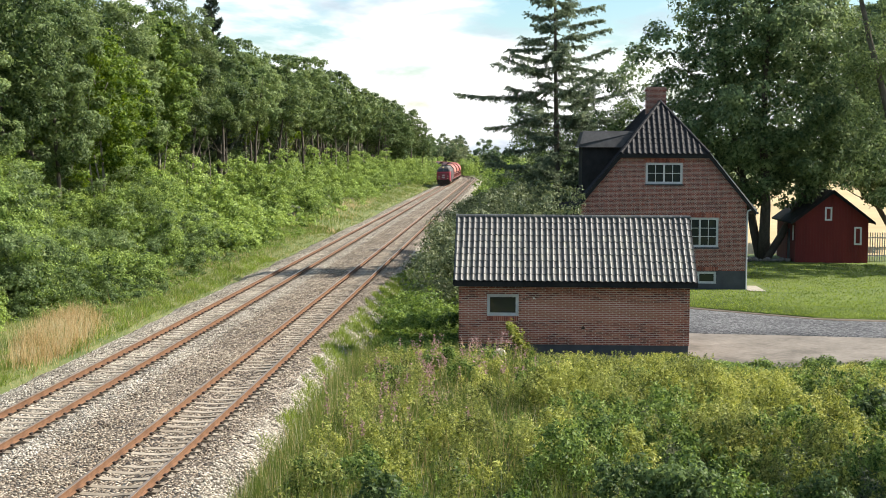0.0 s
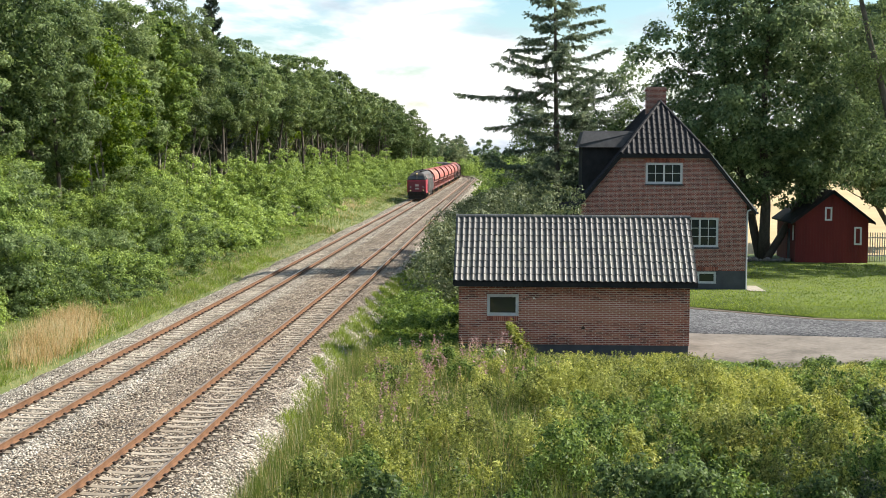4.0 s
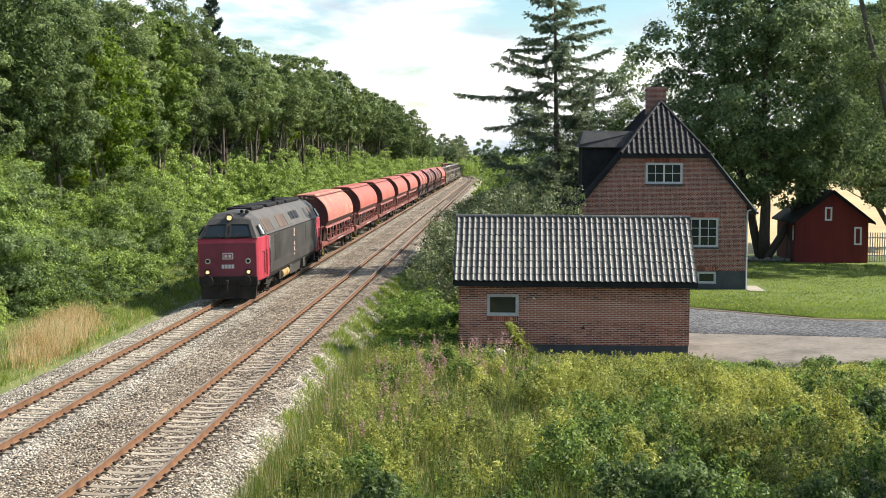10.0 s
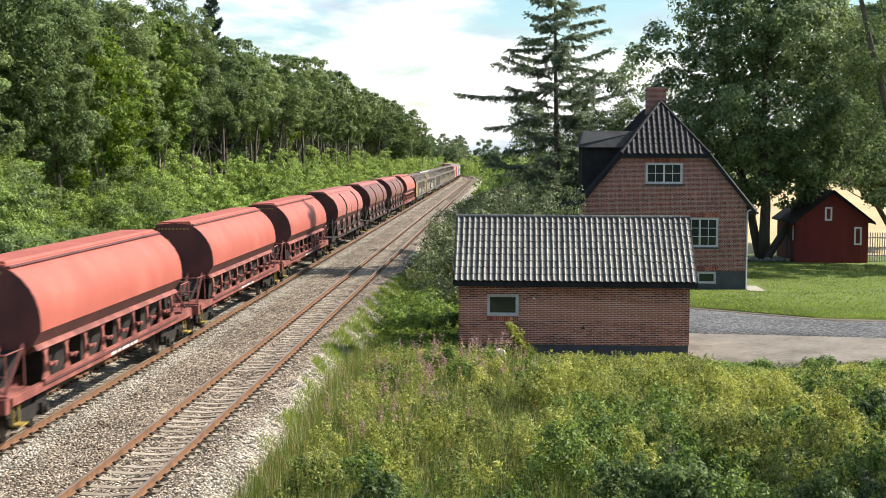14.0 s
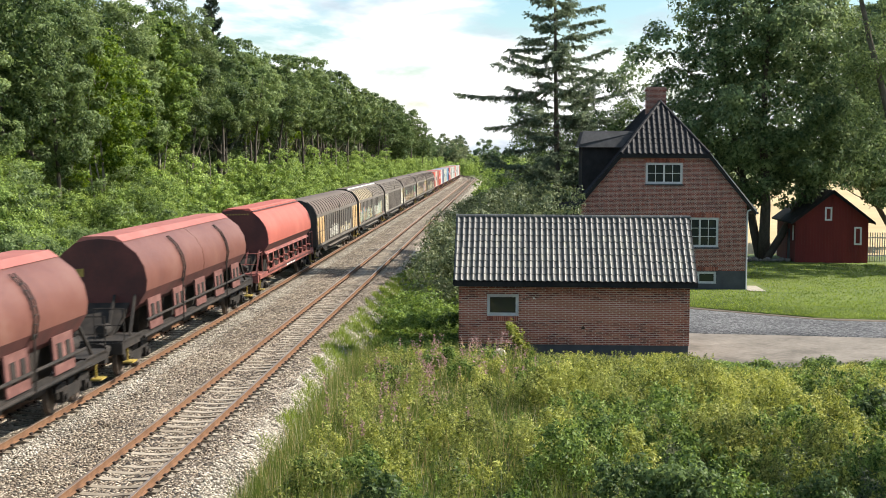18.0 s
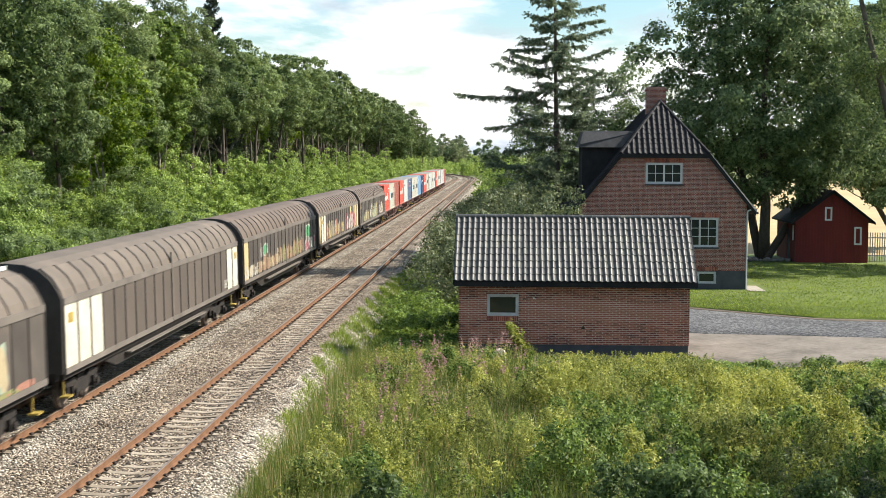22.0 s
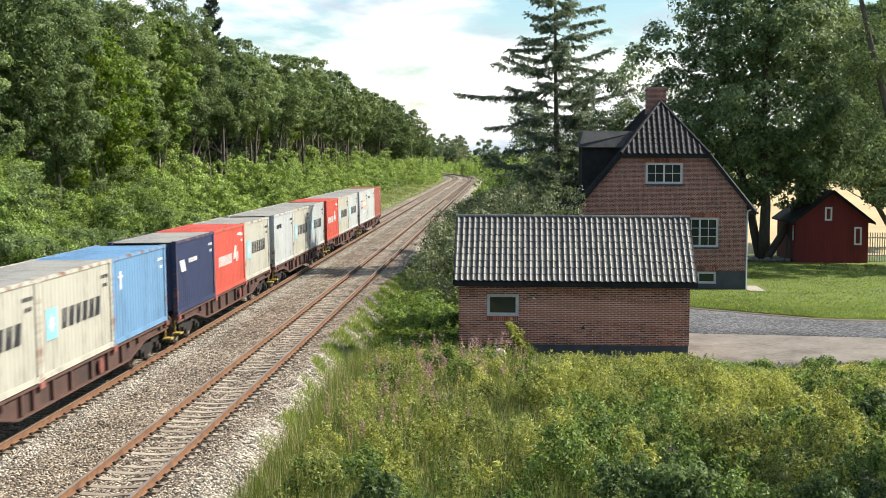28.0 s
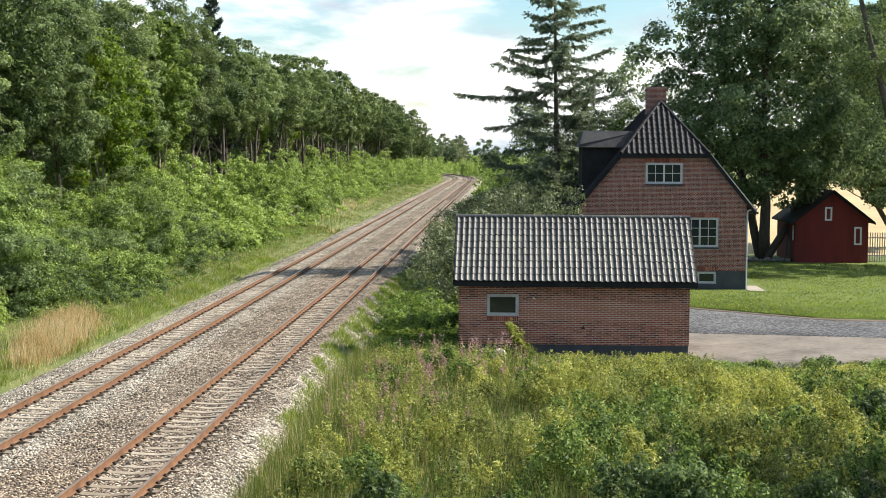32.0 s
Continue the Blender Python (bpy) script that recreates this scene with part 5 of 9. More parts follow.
def build_thicket():
    rng = random.Random(8)

    def top(l, s):
        edge = float(np.interp(s, [40, 70, 100, 170, 280], [5.0, 4.7, 5.2, 6.0, 7.0]))
        return float(np.interp(-l - edge, [0, 1.2, 3, 6, 10], [0.7, 1.6, 2.5, 3.5, 3.6])) * (1 + 0.28 * math.sin(s * 0.31 + l * 0.5) + 0.2 * math.sin(s * 0.83 + 1))

    def keep(spots):
        """Leaves the verge and the dry grass free."""
        c, r = [], []
        for q, k in zip(*spots):
            l = q[0] - line(q[1])[0]
            dry = math.exp(-((q[1] - 49.5) / 4.6) ** 2 - ((l + 4.6) / 1.3) ** 2)
            if dry < 0.3 and l < -float(np.interp(q[1], [40, 70, 100, 170, 280], [5.0, 4.7, 5.2, 6.0, 7.0])):
                c.append(q)
                r.append(k)
        return c, r
    cs, rs = keep(shrub_spots(rng, 120, 36, 92, -16.5, -7.2, top, 1.0))
    clump_field(cs, rs, [int(330 * r * r / 0.7 + 80) for r in rs], 0.13, M_LEAF_A, 30, "thicket", "darker grey-green bushes on the cutting slope")
    cs, rs = keep(shrub_spots(rng, 190, 36, 92, -9.5, -4.8, top, 1.0))
    clump_field(cs, [r * 0.75 for r in rs], [int(240 * r * r / 0.7 + 60) for r in rs], 0.1, M_WEED_DARK, 37, "thicket", "mid-green nettles and brambles at the foot of the slope")
    cs, rs = keep(shrub_spots(rng, 330, 36, 92, -16.5, -6.0, top, 1.0))
    per = [int(330 * r * r / 0.7 + 80) for r in rs]
    clump_field(cs, rs, per, 0.12, M_LEAF_SHRUB, 31, "thicket", "dense sunlit green bushes on the cutting slope")
    cs, rs = shrub_spots(rng, 330, 60, 330, -42, -18, lambda l, s: 3.6 + 1.0 * math.sin(s * 0.3), 1.2)
    rs = [r * 1.5 for r in rs]
    clump_field(cs, rs, [70] * len(cs), 0.32, M_LEAF_A, 36, "undergrowth", "dark undergrowth beneath the trees of the wood")
    cs, rs = keep(shrub_spots(rng, 800, 90, 380, -17, -5.4, top, 1.35))
    per = [int(170 * r * r / 0.7 + 40) for r in rs]
    inside = shrub_spots(rng, 150, 290, 440, -10, -4.2, lambda l, s: 2.2 + 0.35 * (-l - 4.0) + 1.2 * min(max((s - 290) / 90, 0), 1))
    clump_field(inside[0], [r * 1.25 for r in inside[1]], [60] * len(inside[0]), 0.34, M_LEAF_SHRUB, 38, "thicket", "bushes crowding the inside of the bend")
    beyond = shrub_spots(rng, 230, 400, 540, 7, 42, lambda l, s: 4.6 + 1.2 * math.sin(l * 0.4 + s * 0.1))
    clump_field(beyond[0], [r * 1.6 for r in beyond[1]], [60] * len(beyond[0]), 0.42, M_LEAF_SHRUB, 39, "far_thicket", "green bushes closing the view beyond the bend")
    clump_field(cs, rs, per, 0.19, M_LEAF_SHRUB, 32, "thicket", "bushes lining the cutting towards the bend")


def build_hedges():
    rng = random.Random(9)
    cs, rs = [], []
    # pale-leaved bushes between the track and the house
    for i in range(185):
        y = rng.uniform(57, 96)
        x = rng.uniform(-4.5, 3.0 if y > 60 else 0.0)
        h = float(np.interp(x, [-4.6, -4, -2.5, 0, 3], [2.2, 3.9, 4.8, 5.6, 6.2])) * rng.uniform(0.75, 1.05) * (0.7 if y < 62 else 1)
        r = rng.uniform(0.7, 1.2)
        k = h - r
        while k > 0:
            cs.append((x + rng.uniform(-.4, .4), y + rng.uniform(-.4, .4), -0.3 + k))
            rs.append(r)
            k -= r * 1.2
    clump_field(cs, rs, [190] * len(cs), 0.15, M_LEAF_SILVER, 33, "pale_hedge", "tall bushes with pale silvery undersides beside the line", aspect=0.55)
    # lower green growth along the ballast on the right
    cs, rs = [], []
    for i in range(170):
        y = 53 + 47 * rng.random() ** 1.2
        x = line(y)[0] + rng.uniform(7.6, 10.8)
        h = rng.uniform(0.5, 1.9)
        r = rng.uniform(0.4, 0.8)
        cs.append((x, y, -0.4 + max(h - r, 0.2)))
        rs.append(r)
        cs.append((x, y, -0.2))
        rs.append(r)
    for i in range(90):
        y = rng.uniform(45.5, 54)
        x = rng.uniform(line(y)[0] + 8.2, -1.45)
        r = rng.uniform(0.25, 0.5)
        cs.append((x, y, float(ground_z(x, y)) + rng.uniform(0.1, 0.5) + 0.5 * (y > 49)))
        rs.append(r)
        cs.append((x, y, float(ground_z(x, y)) + 0.1))
        rs.append(r)
    clump_field(cs, rs, [120] * len(cs), 0.1, M_LEAF_B, 34, "bank_bushes", "low green bushes beside the ballast")
    cs, rs = [], []
    for i in range(260):
        s = 100 + 260 * rng.random()
        l = rng.uniform(9.6, 22)
        x, y, _ = line(s, l)
        h = rng.uniform(1.5, 4.2)
        for k in (h, h * 0.5, 0.2):
            cs.append((x, y, -0.3 + k))
            rs.append(rng.uniform(0.9, 1.5))
    clump_field(cs, rs, [95] * len(cs), 0.22, M_LEAF_B, 35, "far_bushes", "leafy bushes along the far side of the line")


def larch_tree(seed):
    """An open larch: long level branches that rise at the tips, hung with short twigs."""
    rng = np.random.default_rng(seed)
    H = 18.6
    g = Geo()
    tp = limb_path((0, 0, -0.3), (0, 0, 1), H, 12, rng, 0.012, 0.03)
    tube_path(g, tp, 0.27, 0.03, 8)
    stem, g = g, Geo()
    Cs, Ds = [], []
    z, a, longest = 3.2, 0.4, False
    while z < H - 0.5:
        z += rng.uniform(0.09, 0.2)
        a += 2.399963 + rng.normal(0, 0.5)
        reach = float(np.interp(z, [3, 6, 10, 13, 15.5, 17.4, 18.6], [3.6, 4.2, 4.6, 3.9, 2.8, 1.7, 0.4])) * rng.uniform(0.5, 1.12)
        if z > 10.9 and not longest:
            a, reach, longest = 3.0, 6.2, True
        p = limb_path((*tp[min(int(z / H * 12), 11)][:2], z), (math.cos(a), math.sin(a), rng.uniform(-0.32, 0.12)), reach, 8, rng, 0.07, 0.045)
        tube_path(g, p, 0.045 + 0.008 * reach, 0.01, 4)
        q = np.array(p)
        # twigs on both sides, shorter towards the tip, drooping
        m = int(16 * reach)
        side = np.array([-math.sin(a), math.cos(a), 0.0])
        for k in range(m):
            t = rng.uniform(0.16, 1.0)
            i = min(int(t * 8), 7)
            b = q[i] + (q[i + 1] - q[i]) * (t * 8 - i)
            ln = rng.uniform(0.35, 1.15) * (1.15 - 0.7 * t) * min(1.0, 0.4 + reach / 4)
            d = side * rng.choice((-1, 1)) * rng.uniform(0.3, 1.0) + (q[-1] - q[0]) / reach * rng.uniform(0.3, 1.0) + np.array((0, 0, rng.uniform(-0.75, 0.15)))
            d /= np.linalg.norm(d)
            n = int(8 + 24 * ln)
            u = rng.random(n)[:, None]
            Cs.append(b + d * ln * u + rng.normal(0, 0.035, (n, 3)))
            Ds.append(np.repeat(d[None], n, 0) + rng.normal(0, 0.5, (n, 3)))
        n = int(26 * reach)
        t = rng.random(n)
        i = np.minimum((t * 8).astype(int), 7)
        Cs.append(q[i] + (q[i + 1] - q[i]) * (t * 8 - i)[:, None] + rng.normal(0, 0.04, (n, 3)))
        Ds.append(rng.normal(size=(n, 3)))
    C, D = np.concatenate(Cs), np.concatenate(Ds)
    crown = quads_mesh("crown", needles(C, 0.16, rng, -0.1, 0.42, D), M_NEEDLE)
    return make_mesh("trunk", stem, M_BARK, smooth=True), crown, make_mesh("branch_work", g, M_BARK)


def build_garden_trees():
    larch = larch_tree(5)
    plant_tree(larch, 2.75, 80.5, 0, 1.0, "larch", "tall open larch with drooping branches behind the house", "tree")
    big = broad_tree(61, 22.5, 6.7, 0.17, 95000, M_LEAF_ASH, 0.25, 80, 3, M_BARK, 0.42, 6500, 11, 0.42, 0.15, (0.28, 0.5))
    plant_tree(big, 17.3, 91.0, 0, 1.0, "ash_tree", "large dark-leaved garden tree with forked trunks", "tree")
    plant_tree(big, 30.0, 104.0, 130, 0.86, "ash_tree", "large dark garden tree behind the outbuilding", "tree")
    mid = broad_tree(62, 13.5, 5.0, 0.1, 26000, M_LEAF_A, 0.2, 34, 2, M_BARK, 0.25)
    plant_tree(mid, 8.0, 97.0, 0, 0.8, "garden_tree", "green garden tree behind the house", "tree")
    plant_tree(mid, 2.0, 96.0, 70, 0.72, "garden_tree", "green garden tree behind the house", "tree")
    near = broad_tree(63, 17.0, 4.6, 0.08, 30000, M_LEAF_ASH, 0.2, 36, 1, M_BARK, 0.25)
    plant_tree(near, 26.6, 84.0, 0, 1.05, "garden_tree", "leafy tree overhanging the fence", "tree")
    # tree at the garden's edge: a leaning dark stem with loose hanging foliage
    t = thing("leaning_tree", "leaning dark-stemmed tree with loose hanging foliage at the yard's edge", "tree")
    rg = np.random.default_rng(12)
    g = Geo()
    path = [np.array(q) for q in ((25.6, 80.6, -0.5), (24.2, 80.4, 2.9), (22.9, 80.2, 7.5), (21.8, 80.0, 11.4), (21.15, 80.0, 13.7), (20.55, 80.0, 16.2), (20.1, 80.1, 19.0))]
    tube_path(g, path, 0.3, 0.1, 9)
    part("trunk", g, M_BARK, t, smooth=True)
    cs = []
    for i in range(26):
        k = int(rg.integers(2, 6))
        a = rg.uniform(0, 6.28)
        ln = rg.uniform(1.5, 3.2) if math.cos(a) < 0 else rg.uniform(1.8, 4.5)
        p = limb_path(path[k] * 0.6 + path[k + 1] * 0.4, (math.cos(a), math.sin(a), rg.uniform(-0.1, 0.5)), ln, 6, rg, 0.14, -0.06)
        g = Geo()
        tube_path(g, p, 0.05, 0.01, 5)
        part("limb", g, M_BARK, t)
        cs += [q + rg.normal(0, 0.25, 3) for q in p[2:]]
    cs = np.array(cs)
    idx = rg.integers(0, len(cs), 14000)
    d = rg.normal(size=(14000, 3)) * np.array((0.4, 0.4, 0.32))
    part("crown", quads_mesh("crown", leaves(cs[idx] + d * 1.3, 0.17, rg, -0.4, 0.55, d), M_LEAF_D), None, t)
    # trees added out of view beside the rough ground, to shade its near edge
    bank = broad_tree(66, 9.0, 2.5, 0.12, 14000, M_LEAF_A, 0.16, 26, 2, M_BARK, 0.14)
    for x, y, r, sc in ((11.6, 28.6, 0, 0.85), (13.2, 25.6, 80, 1.0), (15.6, 28.6, 200, 0.95)):
        plant_tree(bank, x, y, r, sc, "bank_tree", "unseen leafy tree added to shade the rough ground", "tree", "trees on the bank")
    rng = random.Random(4)
    for i in range(16):
        g = Geo()
        r = rng.uniform(0.1, 0.2)
        rings = []
        for k in range(5):
            q = math.pi * (k + 0.5) / 5
            rings.append([(r * 1.2 * math.sin(q) * math.cos(j * math.pi / 4) * rng.uniform(.85, 1.15), r * math.sin(q) * math.sin(j * math.pi / 4) * rng.uniform(.85, 1.15), -r * 0.8 * math.cos(q)) for j in range(8)])
        g.loft(rings, True)
        ob = solid("stone", g, surf("field_stone", two((0.1, 0.095, 0.085), (0.22, 0.21, 0.19)), 3, 30, 0.9) if i == 0 else bpy.data.materials["field_stone"], "grey field stone edging the tree bed", "stone", "stones round the tree bed", smooth=True)
        ob.matrix_basis = pose(15.4 + i * 0.21 + rng.uniform(-.1, .1), 88.9 + rng.uniform(-0.35, 0.35), -0.22 + r * 0.55)


def weed_cap(x, y):
    """How high the growth may stand, above the soil."""
    k = np.where(x > 6.3, 0.163, np.where(x > 0.8, 0.1525, 0.1425))
    return np.clip(6.887 - k * y + 0.3, 0.08, 1.9)


def build_weeds():
    rng = np.random.default_rng(17)
    # grassy verges
    n = 120000
    s = 26 + 100 * rng.random(n) ** 1.5
    l = np.where(rng.random(n) < 0.66, rng.uniform(-7.6, -2.95, n), rng.uniform(6.75, 9.2, n))
    far = 30000
    s = np.concatenate([s, 120 + 230 * rng.random(far)])
    l = np.concatenate([l, np.where(rng.random(far) < 0.75, rng.uniform(-8.5, -2.9, far), rng.uniform(6.8, 10, far))])
    n += far
    xy = np.array([line(a, b)[:2] for a, b in zip(s, l)])
    z = ground_z(xy[:, 0], xy[:, 1])
    C = np.column_stack([xy, z - 0.03])
    dry = 1.2 * np.exp(-((s - 49.5) / 3.4) ** 2 - ((l + 4.5) / 0.7) ** 2) + 0.5 * np.exp(-((s - 165) / 25) ** 2 - ((l + 7) / 1.5) ** 2) + 0.3 * np.exp(-((s - 85) / 8) ** 2 - ((l + 5.5) / 0.8) ** 2)
    straw = rng.random(n) < dry * 0.9 + 0.06
    h = np.where(straw, 0.3 + 0.6 * np.minimum(dry, 1), 0.12 + 0.12 * (l < -4)) * np.where(s > 120, 1.5, 1.0)
    w = np.where(s > 120, 0.02, 0.0065)
    me = quads_mesh("verge_grass", blades(C, h, rng, w[:, None]), [M_BLADE, M_STRAW], straw)
    tagged(new("verge_grass", me), "long grass with dry straw-coloured patches along the track", "grass", kind="stuff")
    # a stand of tall dry grass
    n = 9000
    s = 49.4 + 2.3 * rng.normal(size=n)
    l = -4.5 + 0.42 * rng.normal(size=n) - 0.12 * (s - 49.4)
    xy = np.array([line(a, b)[:2] for a, b in zip(s, l)])
    C = np.column_stack([xy, ground_z(xy[:, 0], xy[:, 1]) - 0.03])
    me = quads_mesh("dry_grass", blades(C, 0.75, rng, 0.009, 0.22), [M_STRAW, M_BLADE], rng.random(n) < 0.18)
    tagged(new("dry_grass", me), "stand of tall straw-coloured dry grass", "grass", kind="stuff")
    # fresh grass creeping over both edges of the ballast
    n = 64000
    s = 30 + 62 * rng.random(n)
    left = rng.random(n) < 0.22
    l = np.interp(s, [30, 42, 50, 63, 75, 86], [6.8, 6.35, 6.0, 6.2, 6.35, 6.8]) + 0.15 * np.sin(s * 2.1) + 2.8 * rng.random(n)
    l = np.where(left, -3.15 - 1.5 * rng.random(n), l)
    xy = np.array([line(a, b)[:2] for a, b in zip(s, l)])
    bed = np.array([ballast_top(b, a) for a, b in zip(s, l)])
    C = np.column_stack([xy, np.maximum(ground_z(xy[:, 0], xy[:, 1]), np.where(np.abs(l - 2) < 5.4, bed, -9)) - 0.03])
    me = quads_mesh("fresh_grass", blades(C, 0.12 + 0.18 * np.sin(s * 0.9 + l * 2) ** 2, rng, 0.01, 0.45), M_BLADE_SUN)
    tagged(new("fresh_grass", me), "bright green grass on the edges of the ballast", "grass", kind="stuff")
    n = 60000
    x = 7 + 26 * rng.random(n)
    y0 = np.array([drive_edge(q) for q in x])
    y = y0 + (92 - y0) * rng.random(n) ** 1.3
    ok = ~((y > 69.5) & (x < 13.6)) & ~((y > 87.5) & (x > 15.5) & (x < 26))
    C = np.column_stack([x, y, ground_z(x, y) + 0.085])[ok]
    me = quads_mesh("lawn_grass", blades(C, 0.07, rng, 0.022, 0.6), M_BLADE_SUN)
    tagged(new("lawn_grass", me), "short mown grass blades of the lawn", "grass", kind="stuff")
    # herbs along the foot of the thicket
    rr = random.Random(41)
    cs, rs = [], []
    for i in range(420):
        a, b = 28 + 90 * rr.random() ** 1.3, rr.uniform(-8.2, -4.6)
        if math.exp(-((a - 49.5) / 4.0) ** 2 - ((b + 5.0) / 1.0) ** 2) > 0.35:
            continue
        x, y, _ = line(a, b)
        r = rr.uniform(0.2, 0.5)
        cs.append((x, y, float(ground_z(x, y)) + r * 0.5))
        rs.append(r)
    clump_field(cs, rs, [80] * len(cs), 0.09, M_LEAF_B, 42, "herbs", "leafy herbs at the edge of the grass verge")
    # rough ground in front of the shed: low cover, then clumps of three kinds
    n = 120000
    x = -5.6 + 29 * rng.random(n)
    y = 20.5 + 25.0 * rng.random(n)
    ok = x > -5.35 + 0.45 * np.sin(y * 0.7)
    x, y = x[ok], y[ok]
    t = rng.random(len(x)) * np.minimum(weed_cap(x, y), 0.3)
    C = np.column_stack([x, y, ground_z(x, y) + t])
    # cover in the dark leaf colour: shade between the mounds put in
    me = quads_mesh("weeds", leaves(C, 0.085, rng, 0.25, 0.6), M_WEED_DARK)
    tagged(new("weeds", me), "low nettles and weeds filling the rough ground", "weeds", kind="stuff")
    # mounds of bramble, nettle and willow, each of one kind, leafy domes with shoots standing out of them
    rr = random.Random(50)
    kinds = ((M_LEAF_WEED, "tall_weeds", "tall sunlit weeds with pale green leaves", 0.08, 0.42), (M_LIME, "lime_bushes", "yellow-green leafy bushes in the rough ground", 0.085, 0.5),
             (M_WEED_DARK, "dark_bushes", "darker green nettle and bramble clumps", 0.1, 0.65), (M_LEAF_SHRUB, "bramble_bushes", "mid-green bramble bushes in the rough ground", 0.09, 0.6))
    C, D = [[] for q in kinds], [[] for q in kinds]
    for i in range(560):
        x, y = rr.uniform(-4.6, 23), 20.5 + 25 * rr.random() ** 0.85
        spot = noise.noise(Vector((x * 0.22, y * 0.18, 7.0)))
        # near edge mostly of the dark kind, its shade put into leaf colour
        if y < 25.0:
            k = rr.choice((2, 2, 3, 2, 0))
        elif x < 1.0:
            k = rr.choice((0, 0, 0, 3, 1))
        elif x > 9.5 and y < 36 or spot < -0.34 and x > 4.5:
            k = rr.choice((2, 2, 3, 2, 3))
        elif spot > 0.12:
            k = rr.choice((1, 1, 1, 0))
        else:
            k = rr.choice((3, 3, 0, 1, 0))
        R = rr.uniform(0.35, 0.95) * (0.75 if x < 1.0 else 1.0)
        cap = float(weed_cap(np.array(x), np.array(y)))
        h = max(min(rr.uniform(0.5, 1.25) * (0.6 + R), cap * rr.uniform(0.75, 1.0)), 0.15)
        base = np.array((x, y, float(ground_z(x, y))))
        # tufts over the dome, each a small leafy ball with shade between it and the next
        m = int(9 + 26 * R * R * (0.7 + 0.4 * h))
        for j in range(m):
            a, q = rr.uniform(0, 6.283), math.sqrt(rr.random())
            r = rr.uniform(0.1, 0.25)
            zt = h * math.sqrt(max(1 - q * q, 0.03)) * rr.uniform(0.7, 1.08)
            tip = base + np.array((R * q * math.cos(a), R * q * math.sin(a), max(min(zt, cap) - r, 0.05)))
            n = int(34 + 1150 * r * r)
            d = rng.normal(size=(n, 3))
            d[:, 2] = d[:, 2] * 0.9 + 0.35
            d /= np.linalg.norm(d, axis=1)[:, None]
            C[k].append(tip + d * (r * (0.55 + 0.5 * rng.random(n)))[:, None] * np.array((1, 1, 1.25)))
            D[k].append(d)
        # shoots
        for j in range(int(4 + 8 * R)):
            a, q = rr.uniform(0, 6.283), math.sqrt(rr.random()) * 0.9
            foot = base + np.array((R * q * math.cos(a), R * q * math.sin(a), h * math.sqrt(1 - q * q) * 0.7))
            ln = rr.uniform(0.2, 0.55) * (1.0 if k != 2 else 0.6)
            m = int(34 * ln + 8)
            t = rng.random(m)
            lean = np.array((rr.uniform(-0.35, 0.35), rr.uniform(-0.35, 0.35), 1.0))
            P = foot + lean * (t * min(ln, max(cap * 1.15 - (foot[2] - base[2]), 0.1)))[:, None] + rng.normal(0, 0.045, (m, 3)) * (1.2 - t)[:, None]
            C[k].append(P)
            dd = rng.normal(size=(m, 3))
            dd[:, 2] = np.abs(dd[:, 2]) * 0.6
            D[k].append(dd)
    for k, (mat, name, label, size, asp) in enumerate(kinds):
        P, Q = np.concatenate(C[k]), np.concatenate(D[k])
        tagged(new(name, quads_mesh(name, leaves(P, size * 0.9, rng, 0.2, asp, Q, 0.5), mat)), label, "bushes", kind="stuff")
    n = 26000
    xx = -5.6 + 7.5 * rng.random(n) ** 1.8
    yy = 21 + 25 * rng.random(n)
    C = np.column_stack([xx, yy, ground_z(xx, yy) - 0.02])
    me = quads_mesh("tall_grass", blades(C, np.minimum(0.85, weed_cap(xx, yy)), rng, 0.007, 0.2), [M_BLADE, M_STRAW], rng.random(n) < 0.14)
    tagged(new("tall_grass", me), "tall unmown grass with dry seed heads between the weeds", "grass", kind="stuff")
    # willowherb spikes
    n = 130
    xs = np.concatenate([rng.normal(-1.0, 1.3, n // 2), rng.normal(-3.0, 0.9, n - n // 2)])
    ys = np.concatenate([rng.uniform(38, 45.5, n // 2), rng.uniform(30, 44, n - n // 2)])
    stems = np.column_stack([xs, ys, ground_z(xs, ys)])
    H = np.minimum(rng.uniform(0.8, 1.35, n), weed_cap(xs, ys) + 0.35)
    per = 26
    idx = np.repeat(np.arange(n), per)
    t = rng.uniform(0.62, 1.0, n * per)
    C = stems[idx] + np.column_stack([rng.normal(0, 0.03, n * per), rng.normal(0, 0.03, n * per), t * H[idx]])
    P1 = leaves(C, 0.055, rng, 0.2, 0.8)
    t = rng.uniform(0.1, 0.65, n * per)
    C = stems[idx] + np.column_stack([rng.normal(0, 0.06, n * per), rng.normal(0, 0.06, n * per), t * H[idx]])
    P2 = leaves(C, 0.11, rng, 0.2, 0.3)
    P3 = blades(stems, H * 0.95, rng, 0.008, 0.05)
    me = quads_mesh("willowherb", np.concatenate([P1, P2, P3]), [M_PINK, M_LEAF_WEED], np.concatenate([np.zeros(len(P1)), np.ones(len(P2) + len(P3))]))
    tagged(new("willowherb", me), "pink-flowering willowherb spikes among the weeds", "flowers", kind="stuff")
    # young ash shoot standing before the shed wall
    t = thing("sapling", "young leafy sapling in front of the brick shed", "sapling")
    px, py = 0.1, 45.0
    z0 = float(ground_z(px, py))
    g = Geo()
    tube_path(g, [np.array(q) for q in ((px + 0.35, py, z0), (px + 0.2, py, z0 + 0.5), (px, py, z0 + 1.0), (px - 0.1, py, z0 + 1.25))], 0.018, 0.006, 5)
    part("stem", g, M_BARK, t)
    q = rng.random(1000)
